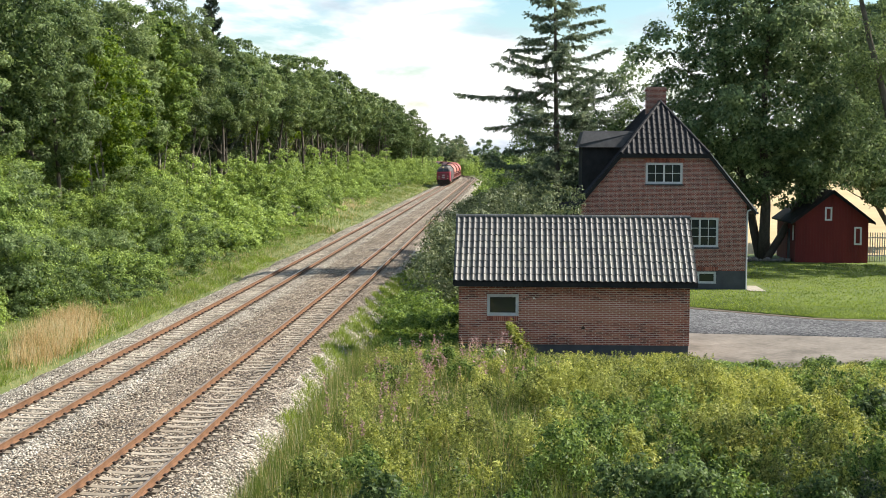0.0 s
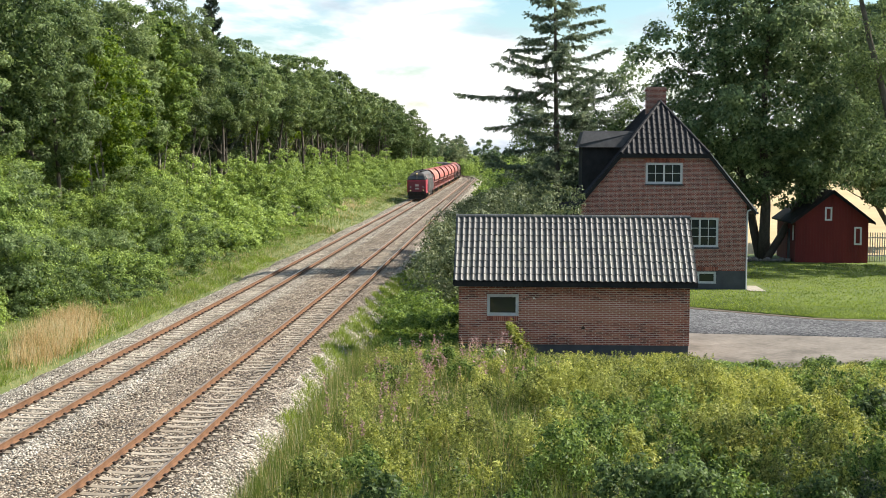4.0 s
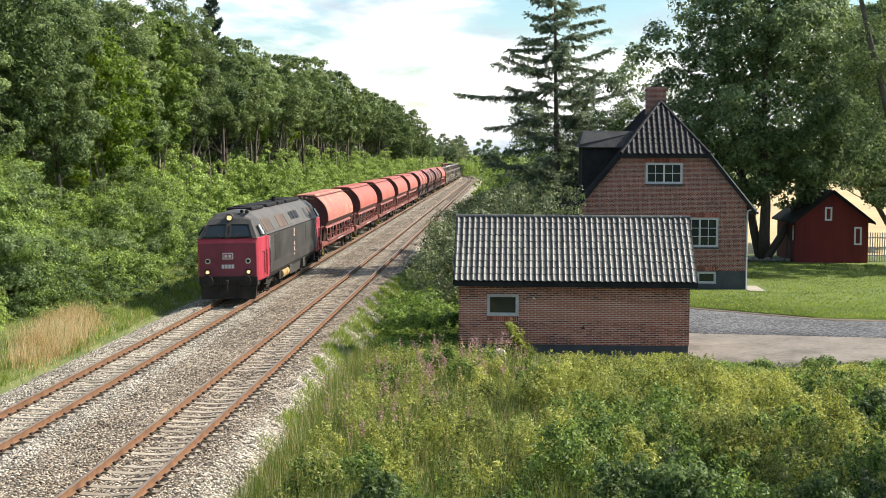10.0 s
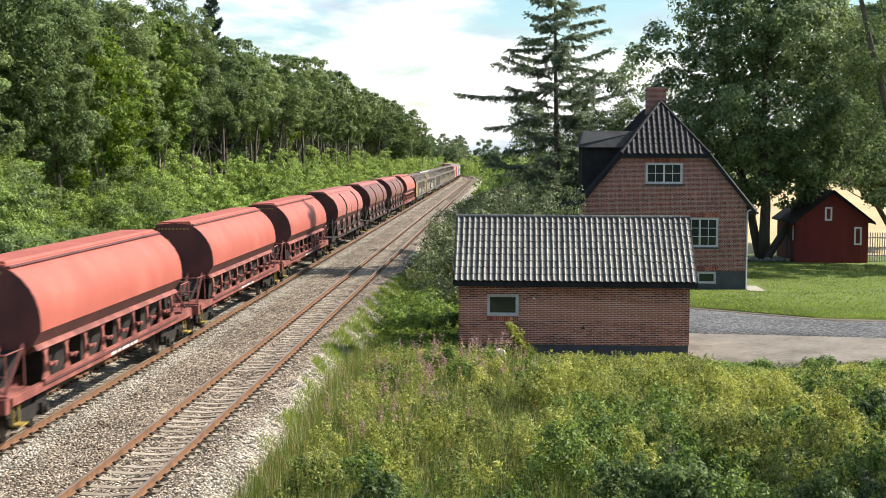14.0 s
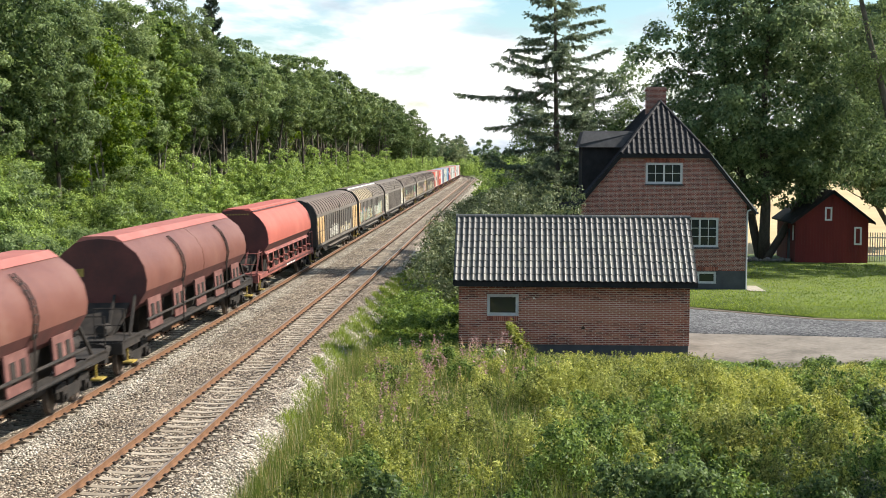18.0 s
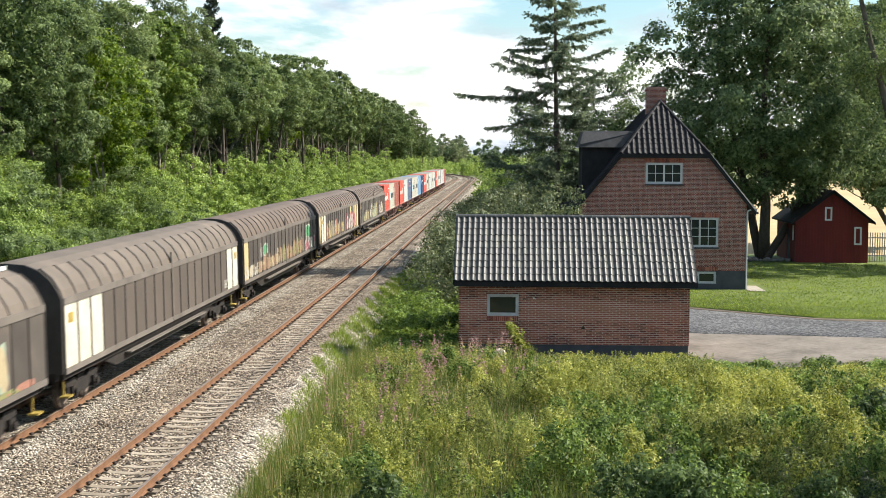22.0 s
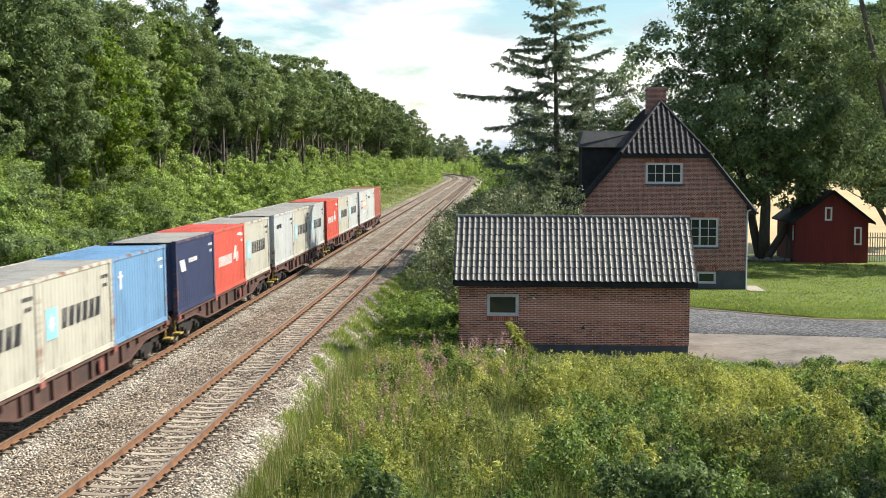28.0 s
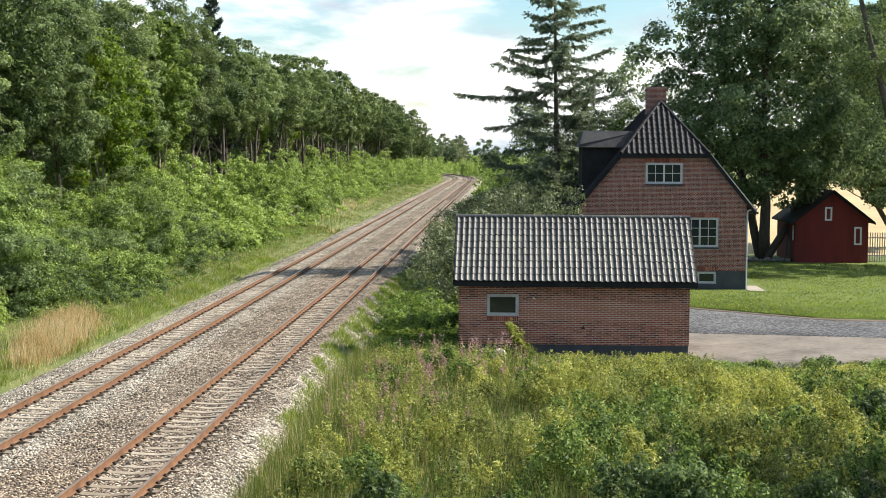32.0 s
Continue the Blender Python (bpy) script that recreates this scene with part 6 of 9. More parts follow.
    C = np.column_stack([px + 0.55 - 0.7 * q + rng.normal(0, 0.19, 1000) * (1.25 - q), py + rng.normal(0, 0.13, 1000), z0 + 0.1 + 1.3 * q + rng.normal(0, 0.05, 1000)])
    part("foliage", quads_mesh("foliage", leaves(C, 0.13, rng, 0.1, 0.5), M_LIME), None, t)
    rr = random.Random(71)
    g = Geo()
    g.loft([[(0.26 * math.sin(q) * math.cos(j * math.pi / 5) * rr.uniform(.85, 1.1), 0.2 * math.sin(q) * math.sin(j * math.pi / 5) * rr.uniform(.85, 1.1), 0.24 - 0.3 * math.cos(q)) for j in range(10)] for q in [math.pi * (k + 0.5) / 6 for k in range(6)]], True)
    ob = solid("boulder", g, M_CURTAIN, "pale granite boulder among the weeds", "boulder", smooth=True)
    ob.matrix_basis = pose(-0.38, 45.6, -0.42)
    g = Geo()
    g.box(-0.09, 0.09, -0.07, 0.07, -0.3, 1.0)
    ob = solid("marker_post", g, M_SLEEPER, "weathered grey concrete post among the weeds", "post", bevel=0.015)
    ob.matrix_basis = pose(-0.84, 31.9, -0.6, 2, 1, 8)


build_forest()
build_thicket()
build_hedges()
build_garden_trees()
build_weeds()
# ---- the train ----
def speed_s(t):
    """How far the train has come since t = 10 s."""
    return 22.566 * (t - 10) + 0.026 * (t - 10) ** 2


M_BOGIE = surf("brake_dust_iron_and_shade", two((0.01, 0.0085, 0.0075), (0.036, 0.028, 0.022)), 2.5, 40, 0.85, 0.2)
M_WHEEL = surf("wheel_steel", two((0.05, 0.04, 0.035), (0.14, 0.11, 0.09)), 2, 30, 0.6, 0.6)
M_LOCO_RED = surf("faded_red_paint", two((0.27, 0.016, 0.032), (0.40, 0.045, 0.068)), 0.8, 25, 0.55, bump=0.05)
M_LOCO_GREY = surf("grimy_grey_paint", two((0.026, 0.024, 0.022), (0.062, 0.057, 0.052)), 0.7, 25, 0.6, bump=0.06)
M_LOUVRE = surf("dark_louvre_steel", two((0.012, 0.011, 0.01), (0.034, 0.03, 0.027)), 1.5, 30, 0.6, bump=0.05)
M_LOCO_ROOF = surf("grimy_roof_grey", [(0.3, (0.045, 0.042, 0.04)), (0.55, (0.085, 0.078, 0.07)), (0.75, (0.12, 0.085, 0.06))], 0.8, 20, 0.65, bump=0.06)
M_HOP = surf("hopper_red_paint", [(0.25, (0.25, 0.055, 0.038)), (0.5, (0.335, 0.083, 0.058)), (0.62, (0.37, 0.108, 0.077)), (0.8, (0.43, 0.16, 0.12))], 0.55, 9, 0.62, bump=0.06, fine_amt=0.32)
M_HOPWORN = surf("peeling_red_paint", [(0.3, (0.31, 0.09, 0.075)), (0.52, (0.37, 0.13, 0.105)), (0.57, (0.38, 0.2, 0.085)), (0.62, (0.44, 0.31, 0.22)), (0.7, (0.35, 0.13, 0.1))], 1.1, 6, 0.72, bump=0.1, stretch=(1, 0.7, 1), fine_amt=0.5)
M_HOPBROWN = surf("weathered_brown_red", [(0.3, (0.09, 0.028, 0.02)), (0.5, (0.135, 0.05, 0.036)), (0.62, (0.155, 0.068, 0.05)), (0.8, (0.235, 0.115, 0.092))], 0.6, 9, 0.55, bump=0.06)
M_HOPFADED = surf("faded_pinkish_red", [(0.3, (0.22, 0.065, 0.052)), (0.55, (0.31, 0.1, 0.08)), (0.8, (0.4, 0.17, 0.14))], 0.7, 9, 0.66, bump=0.06, fine_amt=0.35)
M_HOPPANEL = surf("grimy_pinkish_panel", [(0.3, (0.08, 0.03, 0.025)), (0.55, (0.14, 0.058, 0.048)), (0.75, (0.25, 0.14, 0.12))], 1.6, 9, 0.7, bump=0.06, fine_amt=0.4)
M_HOPDARK = surf("dark_hopper_red", two((0.045, 0.012, 0.011), (0.11, 0.028, 0.023)), 0.8, 15, 0.7, bump=0.05)
M_HOPFRAME = surf("wagon_frame_red", [(0.3, (0.06, 0.02, 0.017)), (0.5, (0.19, 0.055, 0.043)), (0.72, (0.35, 0.13, 0.1))], 1.3, 20, 0.7, bump=0.06)
M_LOCO_FRONT = surf("soot_grimed_red", two((0.1, 0.011, 0.022), (0.185, 0.022, 0.042)), 0.9, 20, 0.55, bump=0.05)
M_YELLOW = surf("yellow_paint", two((0.2, 0.14, 0.03), (0.38, 0.28, 0.06)), 2, 30, 0.6)
M_LAMP = glow("headlamp_glow", (1.0, 0.72, 0.34), 0.5)
M_CHROME = surf("bright_metal", two((0.5, 0.5, 0.5), (0.7, 0.7, 0.7)), 3, 30, 0.3, 0.9)



def mirror(pts):
    """Closed cross-section from its right half, listed from the bottom up."""
    return pts + [(-x, z) for x, z in reversed(pts) if abs(x) > 1e-6]


def section(pts, y, k=1.0):
    return [(x * k, y, z) for x, z in mirror(pts)]


def wheelset_mesh():
    g = Geo()
    for s in (-1, 1):
        x = s * 0.75
        rings = []
        for xx, r in ((x - s * 0.08, 0.49), (x - s * 0.055, 0.49), (x - s * 0.05, 0.46), (x + s * 0.06, 0.45), (x + s * 0.06, 0.38), (x + s * 0.03, 0.36), (x + s * 0.04, 0.1)):
            rings.append([(xx, r * math.cos(2 * math.pi * i / 20), 0.46 + r * math.sin(2 * math.pi * i / 20)) for i in range(20)])
        g.loft(rings, True)
    g.tube((-0.75, 0, 0.46), (0.75, 0, 0.46), 0.08)
    return make_mesh("wheelset", g, M_WHEEL)


def bogie_mesh(base=1.8, boxes=True):
    g = Geo()
    h = base / 2
    for s in (-1, 1):
        x = s * 1.0
        prof = [(-h - 0.45, 0.62), (-h - 0.45, 0.78), (-h + 0.3, 0.82), (-0.45, 0.66), (0.45, 0.66), (h - 0.3, 0.82), (h + 0.45, 0.78), (h + 0.45, 0.62), (h - 0.3, 0.6), (0.5, 0.34), (-0.5, 0.34), (-h + 0.3, 0.6)]
        g.loft([[(xx, y, z) for y, z in prof] for xx in (x - 0.05, x + 0.05)], True)
        for y in (-h, h):
            g.box(x - 0.12, x + 0.14, y - 0.16, y + 0.16, 0.32, 0.62)
            g.tube((x + s * 0.1, y, 0.46), (x + s * 0.22, y, 0.46), 0.1, n=10)
            for d in (-0.26, 0.26):
                g.tube((x, y + d, 0.44), (x, y + d, 0.66), 0.07, n=8)
    g.box(-1.0, 1.0, -0.25, 0.25, 0.5, 0.8)
    return make_mesh("bogie", g, M_BOGIE)


WHEELSET = wheelset_mesh()
BOGIE = bogie_mesh(1.8)
BOGIE3 = bogie_mesh(3.6)


def add_bogie(parent, y, base=1.8, me=None):
    b = part("bogie", me or BOGIE, None, parent)
    b.location = (0, y, 0)
    for d in ((-base / 2, base / 2) if base < 3 else (-base / 2, 0, base / 2)):
        w = part("wheelset", WHEELSET, None, b)
        w.location = (0, d, 0)


def buffers(parent, half, mat=None):
    for e in (-1, 1):
        for s in (-1, 1):
            g = Geo()
            g.tube((s * 0.875, e * (half - 0.62), 1.05), (s * 0.875, e * (half - 0.08), 1.05), 0.11, n=12)
            g.tube((s * 0.875, e * (half - 0.08), 1.05), (s * 0.875, e * half, 1.05), 0.24, n=16)
            part("buffer", g, mat or M_BOGIE, parent)
        g = Geo()
        g.beam((0, e * (half - 0.6), 0.95), (0, e * (half - 0.02), 0.9), 0.09)
        g.beam((0, e * (half - 0.1), 0.92), (0, e * (half - 0.12), 0.55), 0.05)
        part("coupling", g, M_BOGIE, parent)


def dots(g, x0, y, z, dx, dz, n, r=0.035):
    for i in range(n):
        g.box(x0 + dx * i - r, x0 + dx * i + r, y - 0.012, y + 0.005, z + dz * i - r, z + dz * i + r)


RIDERS = []


def bars(g, y0, z0, widths, h, x, gap=0.09, mi=0, d=0.006, slant=0.0):
    """Upright strokes standing for lettering on a side that faces +x."""
    y = y0
    for w in widths:
        g.add([(x, y, z0), (x, y + w, z0), (x, y + w + slant, z0 + h), (x, y + slant, z0 + h), (x + d, y, z0), (x + d, y + w, z0), (x + d, y + w + slant, z0 + h), (x + d, y + slant, z0 + h)],
              [(0, 1, 2, 3), (4, 7, 6, 5), (0, 4, 5, 1), (1, 5, 6, 2), (2, 6, 7, 3), (3, 7, 4, 0)], mi)
        y += w + gap


def flat_paint(name, col, rough=0.6):
    return surf(name, two(tuple(c * 0.82 for c in col), col), 1.2, 25, rough, bump=0.03)


M_P_WHITE = flat_paint("white_lettering", (0.6, 0.6, 0.58))
M_P_BLACK = flat_paint("black_lettering", (0.03, 0.03, 0.035))
M_P_SKY = flat_paint("sky_blue_mark", (0.22, 0.47, 0.56))
M_P_NAVY = flat_paint("navy_mark", (0.03, 0.05, 0.22))
M_P_ORANGE = flat_paint("orange_mark", (0.75, 0.33, 0.12))


# -- locomotive --
BODY = [(1.46, 1.12), (1.5, 1.5), (1.5, 2.98), (1.46, 3.08), (1.08, 3.78), (0.72, 4.05), (0.3, 4.17), (0.0, 4.19)]


def build_loco():
    lo = thing("locomotive", "red and grimy grey diesel locomotive with lit headlamps", "locomotive")
    # engine room body
    g = Geo()
    g.loft([[(s * 1.46, y, 1.12), (s * 1.5, y, 1.5), (s * 1.5, y, 3.0), (s * 1.2, y, 3.0), (s * 1.2, y, 1.12)] for s in (1,) for y in (-7.75, 7.75)], True)
    g.loft([[(s * 1.46, y, 1.12), (s * 1.5, y, 1.5), (s * 1.5, y, 3.0), (s * 1.2, y, 3.0), (s * 1.2, y, 1.12)] for s in (-1,) for y in (-7.75, 7.75)], True)
    body = part("engine_room", g, M_LOCO_GREY, lo, "grimy dark grey ribbed side")
    for s in (-1, 1):
        g = Geo()
        for i in range(15):
            z = 1.72 + i * 0.082
            for a, b in ((-5.2, -0.6), (-0.1, 4.4)) if i < 16 else ():
                g.box(s * 1.5 - 0.015, s * 1.5 + 0.015, a, b, z, z + 0.04)
        tagged(part("side_ribs", g, M_LOCO_GREY, body), kind="stuff")
        for a, b, c, d, mt in ((-6.3, -4.7, 1.62, 2.92, M_LOUVRE), (3.7, 6.4, 1.95, 2.9, M_LOCO_GREY)):
            g = Geo()
            g.box(s * 1.505 - 0.012, s * 1.505 + 0.012, a, b, c, d)
            part("louvre_panel", g, mt, body, bevel=0.005)
            g = Geo()
            for i in range(12):
                z = c + 0.05 + i * (d - c - 0.1) / 12
                g.box(s * 1.515 - 0.012, s * 1.515 + 0.014, a + 0.06, b - 0.06, z, z + 0.03)
            tagged(part("louvres", g, mt, body), kind="stuff")
        g = Geo()
        for z, h in ((2.45, 0.42), (1.98, 0.2), (1.68, 0.18), (1.46, 0.1)):
            g.box(s * 1.505 - 0.01, s * 1.505 + 0.012, -0.45, -0.2, z, z + h)
        part("data_panel", g, [flat_paint("pale_pink_panel", (0.6, 0.42, 0.38))] if s < 0 else [bpy.data.materials["pale_pink_panel"]], body, "faded pale markings")
    # sloped roof sides and roof
    up = [(1.5, 2.98), (1.46, 3.08), (1.08, 3.78), (0.72, 4.05), (0.3, 4.17), (0.0, 4.19)]
    g = Geo()
    g.loft([section(up, y) for y in (-8.3, -4, 0, 4, 8.3)], True)
    roof = part("roof", g, M_LOCO_ROOF, lo, "stained light grey roof")
    for s in (-1, 1):
        g = Geo()
        for i in range(3):
            a = -0.1 + i * 0.95
            q = [(1.33, 3.32), (1.12, 3.7)]
            for (xa, za), (xb, zb) in ((q[0], q[1]),):
                g.add([(s * (xa + 0.015), a, za + 0.01), (s * (xa + 0.015), a + 0.84, za + 0.01), (s * (xb + 0.015), a + 0.84, zb + 0.01), (s * (xb + 0.015), a, zb + 0.01), (s * xa, a, za - 0.03), (s * xa, a + 0.84, za - 0.03), (s * xb, a + 0.84, zb - 0.03), (s * xb, a, zb - 0.03)],
                      [(0, 1, 2, 3), (4, 7, 6, 5), (0, 4, 5, 1), (1, 5, 6, 2), (2, 6, 7, 3), (3, 7, 4, 0)])
        part("roof_window", g, M_TILE_DARK, roof, "row of dark roof windows")
    for y0, y1 in ((-7.2, -4.2), (-3.2, -0.4), (0.2, 2.2), (2.8, 7.4)):
        part("roof_hatch", Geo().box(-0.62, 0.62, y0, y1, 4.1, 4.27), M_BLACK, roof, bevel=0.04)
    rust = surf("brown_stained_panel", [(0.35, (0.05, 0.035, 0.026)), (0.65, (0.13, 0.075, 0.05))], 1.2, 15, 0.7, bump=0.06)
    for s in (-1, 1):
        for a, b, mt in ((-8.0, -6.2, rust), (-6.0, -4.4, M_LOCO_ROOF), (-4.2, -2.0, rust), (-1.8, -0.4, M_LOCO_ROOF), (5.0, 5.6, M_LOUVRE), (6.5, 7.9, rust)):
            q = [(1.44, 3.12), (1.12, 3.7)]
            g = Geo()
            vs = [Vector((s * q[0][0], a, q[0][1])), Vector((s * q[0][0], b, q[0][1])), Vector((s * q[1][0], b, q[1][1])), Vector((s * q[1][0], a, q[1][1]))]
            o = Vector((s * 0.02, 0, 0.012))
            g.add([v - o * 2 for v in vs] + [v + o for v in vs], [(3, 2, 1, 0), (4, 5, 6, 7), (0, 1, 5, 4), (1, 2, 6, 5), (2, 3, 7, 6), (3, 0, 4, 7)])
            part("roof_panel", g, mt, roof, bevel=0.008)
        part("gutter", Geo().box(s * 1.49 - 0.02, s * 1.49 + 0.03, -8.2, 8.2, 2.97, 3.02), M_BOGIE, lo)
        for e in (-1, 1):
            part("white_pillar", Geo().box(s * 1.5 - 0.02, s * 1.5 + 0.025, e * 7.75 - 0.05, e * 7.75 + 0.05, 1.3, 2.9), M_FRAME, lo, "pale grey edge strip behind the cab")
    for y in (-6.4, -5.2, 3.6, 4.8, 6.0):
        part("fan_cowl", Geo().tube((0, y, 4.25), (0, y, 4.32), 0.5, 0.46, 18), M_BLACK, roof)
    part("exhaust_stack", Geo().tube((0.2, 1.2, 4.2), (0.2, 1.2, 4.5), 0.14, 0.13, 12), M_BLACK, roof)
    # cabs
    for e in (-1, 1):
        g = Geo()
        # lower red cab: wraps round to the flat front
        front, back = e * 10.15, e * 7.75
        prof = lambda y, k: [(1.46 * k, y, 1.0), (1.5 * k, y, 1.4), (1.5 * k, y, 2.98), (-1.5 * k, y, 2.98), (-1.5 * k, y, 1.4), (-1.46 * k, y, 1.0)]
        rings = [prof(back, 1.0), prof(e * 9.75, 0.985), prof(e * 10.05, 0.93)]
        last = [(1.36, front, 1.0), (1.38, front, 1.4), (1.37, front, 2.75), (-1.37, front, 2.75), (-1.38, front, 1.4), (-1.36, front, 1.0)]
        last = [(x * 0.96, y, z) for x, y, z in last]
        g.loft(rings + [last], True)
        cab = part("cab", g, M_LOCO_RED, lo, "faded red driver's cab", bevel=0.02)
        g = Geo()
        face = [(1.3, 1.02), (1.31, 1.4), (1.3, 2.74), (-1.3, 2.74), (-1.31, 1.4), (-1.3, 1.02)]
        g.loft([[(x, front - e * 0.02, z) for x, z in face], [(x, front + e * 0.006, z) for x, z in face]], True)
        part("cab_front", g, M_LOCO_FRONT, cab, "soot-grimed dark red front")
        # upper cab: sloping windscreen under a rounded brow
        g = Geo()
        r0 = section(up, e * 8.3)
        r1 = [(x * 0.97, e * 9.1, min(z, 4.1)) for x, _, z in r0]
        r2 = [(x * 0.93, e * (9.95 - 0.62 * max(min((z - 2.98) / 0.9, 1), 0)), min(z, 3.93)) for x, _, z in r0]
        r3 = [(x * 0.90, e * (10.12 - 0.62 * max(min((z - 2.98) / 0.9, 1), 0)), min(z, 3.86) - 0.02) for x, _, z in r0]
        g.loft([r0, r1, r2, r3], True)
        part("cab_roof", g, M_LOCO_GREY, cab, "dark grey cab top", smooth=False)
        for s in (-1, 1):
            # windscreen halves lie on the sloping face
            def scr(x, z):
                return (x, e * (10.145 - 0.62 * (z - 2.98) / 0.9), z)
            a, b, c, d = scr(s * 0.1, 3.02), scr(s * 1.14, 3.02), scr(s * 0.95, 3.55), scr(s * 0.1, 3.58)
            g = Geo()
            dv = Vector((0, e * 0.012, 0.006))
            vs = [Vector(q) for q in (a, b, c, d)]
            g.add([q - dv * 2 for q in vs] + [q + dv for q in vs], [(3, 2, 1, 0), (4, 5, 6, 7), (0, 1, 5, 4), (1, 2, 6, 5), (2, 3, 7, 6), (3, 0, 4, 7)])
            w = part("windscreen", g, M_PANE, cab, "dark windscreen")
            for p0, p1 in zip(vs, vs[1:] + vs[:1]):
                part("windscreen_frame", Geo().beam(p0 + dv, p1 + dv, 0.05), M_BOGIE, w)
            part("wiper", Geo().beam(vs[0] + dv * 3 + Vector((s * 0.3, 0, 0.02)), vs[2].lerp(vs[3], 0.4) + dv * 3 + Vector((0, 0, -0.2)), 0.02), M_BOGIE, w)
            # cab side window
            g = Geo()
            q = [(s * 1.475, e * 8.7, 3.07), (s * 1.452, e * 9.55, 3.07), (s * 1.24, e * 9.4, 3.48), (s * 1.23, e * 8.75, 3.52)]
            o = Vector((s * 0.02, 0, 0.012))
            vs = [Vector(v) for v in q]
            g.add([v - o * 2 for v in vs] + [v + o for v in vs], [(3, 2, 1, 0), (4, 5, 6, 7), (0, 1, 5, 4), (1, 2, 6, 5), (2, 3, 7, 6), (3, 0, 4, 7)])
            win = part("side_window", g, M_PANE, cab, "dark cab side window with a pale sliding frame")
            for k, (p0, p1) in enumerate(zip(vs, vs[1:] + vs[:1])):
                part("window_frame", Geo().beam(p0 + o, p1 + o, 0.035), M_BOGIE, win)
            for k in (0.38, 0.62):
                part("sliding_frame", Geo().beam(vs[0].lerp(vs[1], k) + o * 1.6, vs[3].lerp(vs[2], k) + o * 1.6, 0.05), M_WHITE, win, "pale sliding frame")
            # door and handrails
            g = Geo()
            g.box(s * 1.5 - 0.012, s * 1.5 + 0.012, e * 8.62, e * 7.95, 1.25, 2.95)
            part("cab_door", g, M_LOCO_RED, cab, bevel=0.006)
            for yy in (8.72, 7.88):
                part("handrail", Geo().tube((s * 1.55, e * yy, 1.15), (s * 1.55, e * yy, 2.35), 0.018, n=6), M_BOGIE, cab)
            part("handrail", Geo().tube((s * 1.52, e * 9.2, 2.3), (s * 1.52, e * 9.2, 1.3), 0.018, n=6).tube((s * 1.52, e * 9.2, 2.3), (s * 1.5, e * 9.55, 2.3), 0.018, n=6), M_BOGIE, cab)
            # lamps
            part("headlamp", Geo().tube((s * 0.95, e * 10.1, 1.42), (s * 0.95, e * 10.22, 1.42), 0.14, 0.15, 18), M_BOGIE, cab)
            if e < 0:
                part("lamp_glass", Geo().tube((s * 0.95, e * 10.215, 1.42), (s * 0.95, e * 10.228, 1.42), 0.085, n=18), M_LAMP, cab, "lit yellow-white headlamp")
            part("marker_lamp", Geo().tube((s * 0.93, e * 10.1, 1.92), (s * 0.93, e * 10.19, 1.92), 0.115, 0.12, 18), M_CHROME, cab, "chrome-rimmed marker lamp")
            part("marker_glass", Geo().tube((s * 0.93, e * 10.185, 1.92), (s * 0.93, e * 10.195, 1.92), 0.085, n=18), M_PANE, cab)
        part("roof_lamp", Geo().tube((0, e * 9.35, 3.92), (0, e * 9.62, 3.88), 0.17, 0.18, 18), M_LOCO_GREY, cab)
        part("roof_lamp_glass", Geo().tube((0, e * 9.622, 3.88), (0, e * 9.635, 3.88), 0.115, n=18), M_LAMP if e < 0 else M_PANE, cab, "lit roof headlamp" if e < 0 else "")
        part("roof_horn", Geo().tube((0.75, e * 8.9, 4.12), (0.75, e * 9.3, 4.14), 0.05, 0.09, 10).tube((0.5, e * 8.9, 4.14), (0.5, e * 9.2, 4.16), 0.05, 0.08, 10), M_BOGIE, cab)
        # front emblem as plain framed shape, number as bars
        g = Geo()
        f = e * 10.16
        def slab(x0, x1, z0, z1, mi, d=0.012):
            a, b = sorted((f - e * 0.02, f + e * d))
            g.box(x0, x1, a, b, z0, z1, mi)
        slab(-0.24, 0.24, 2.0, 2.3, 0)
        slab(-0.2, 0.2, 2.04, 2.26, 1, 0.018)
        slab(-0.15, -0.03, 2.08, 2.22, 0, 0.024)
        slab(0.03, 0.15, 2.08, 2.22, 0, 0.024)
        part("emblem", g, [M_P_WHITE, M_LOCO_RED], cab, "white framed rectangular emblem")
        g = Geo()
        for i in range(4):
            a, b = sorted((f - e * 0.02, f + e * 0.012))
            g.box(-0.29 + i * 0.15, -0.18 + i * 0.15, a, b, 1.58, 1.76)
        part("number_mark", g, M_P_WHITE, cab)
        # buffer beam, plough, steps
        g = Geo()
        g.box(-1.35, 1.35, min(e * 9.6, e * 10.2), max(e * 9.6, e * 10.2), 0.78, 1.22)
        part("buffer_beam", g, M_BOGIE, lo, bevel=0.02)
        g = Geo()
        g.loft([[(-1.25, e * 10.25, 0.18), (1.25, e * 10.25, 0.18), (1.3, e * 10.15, 0.8), (-1.3, e * 10.15, 0.8)], [(-1.25, e * 10.1, 0.18), (1.25, e * 10.1, 0.18), (1.3, e * 10.0, 0.8), (-1.3, e * 10.0, 0.8)]], True)
        part("snow_plough", g, M_BOGIE, lo)
        for s in (-1, 1):
            g = Geo()
            for z in (0.35, 0.65, 0.95):
                g.box(s * 1.28, s * 1.52, min(e * 8.55, e * 8.0), max(e * 8.55, e * 8.0), z, z + 0.04)
            g.beam((s * 1.3, e * 8.55, 0.3), (s * 1.3, e * 8.55, 1.1), 0.04).beam((s * 1.3, e * 8.0, 0.3), (s * 1.3, e * 8.0, 1.1), 0.04)
            part("cab_steps", g, M_BOGIE, lo)
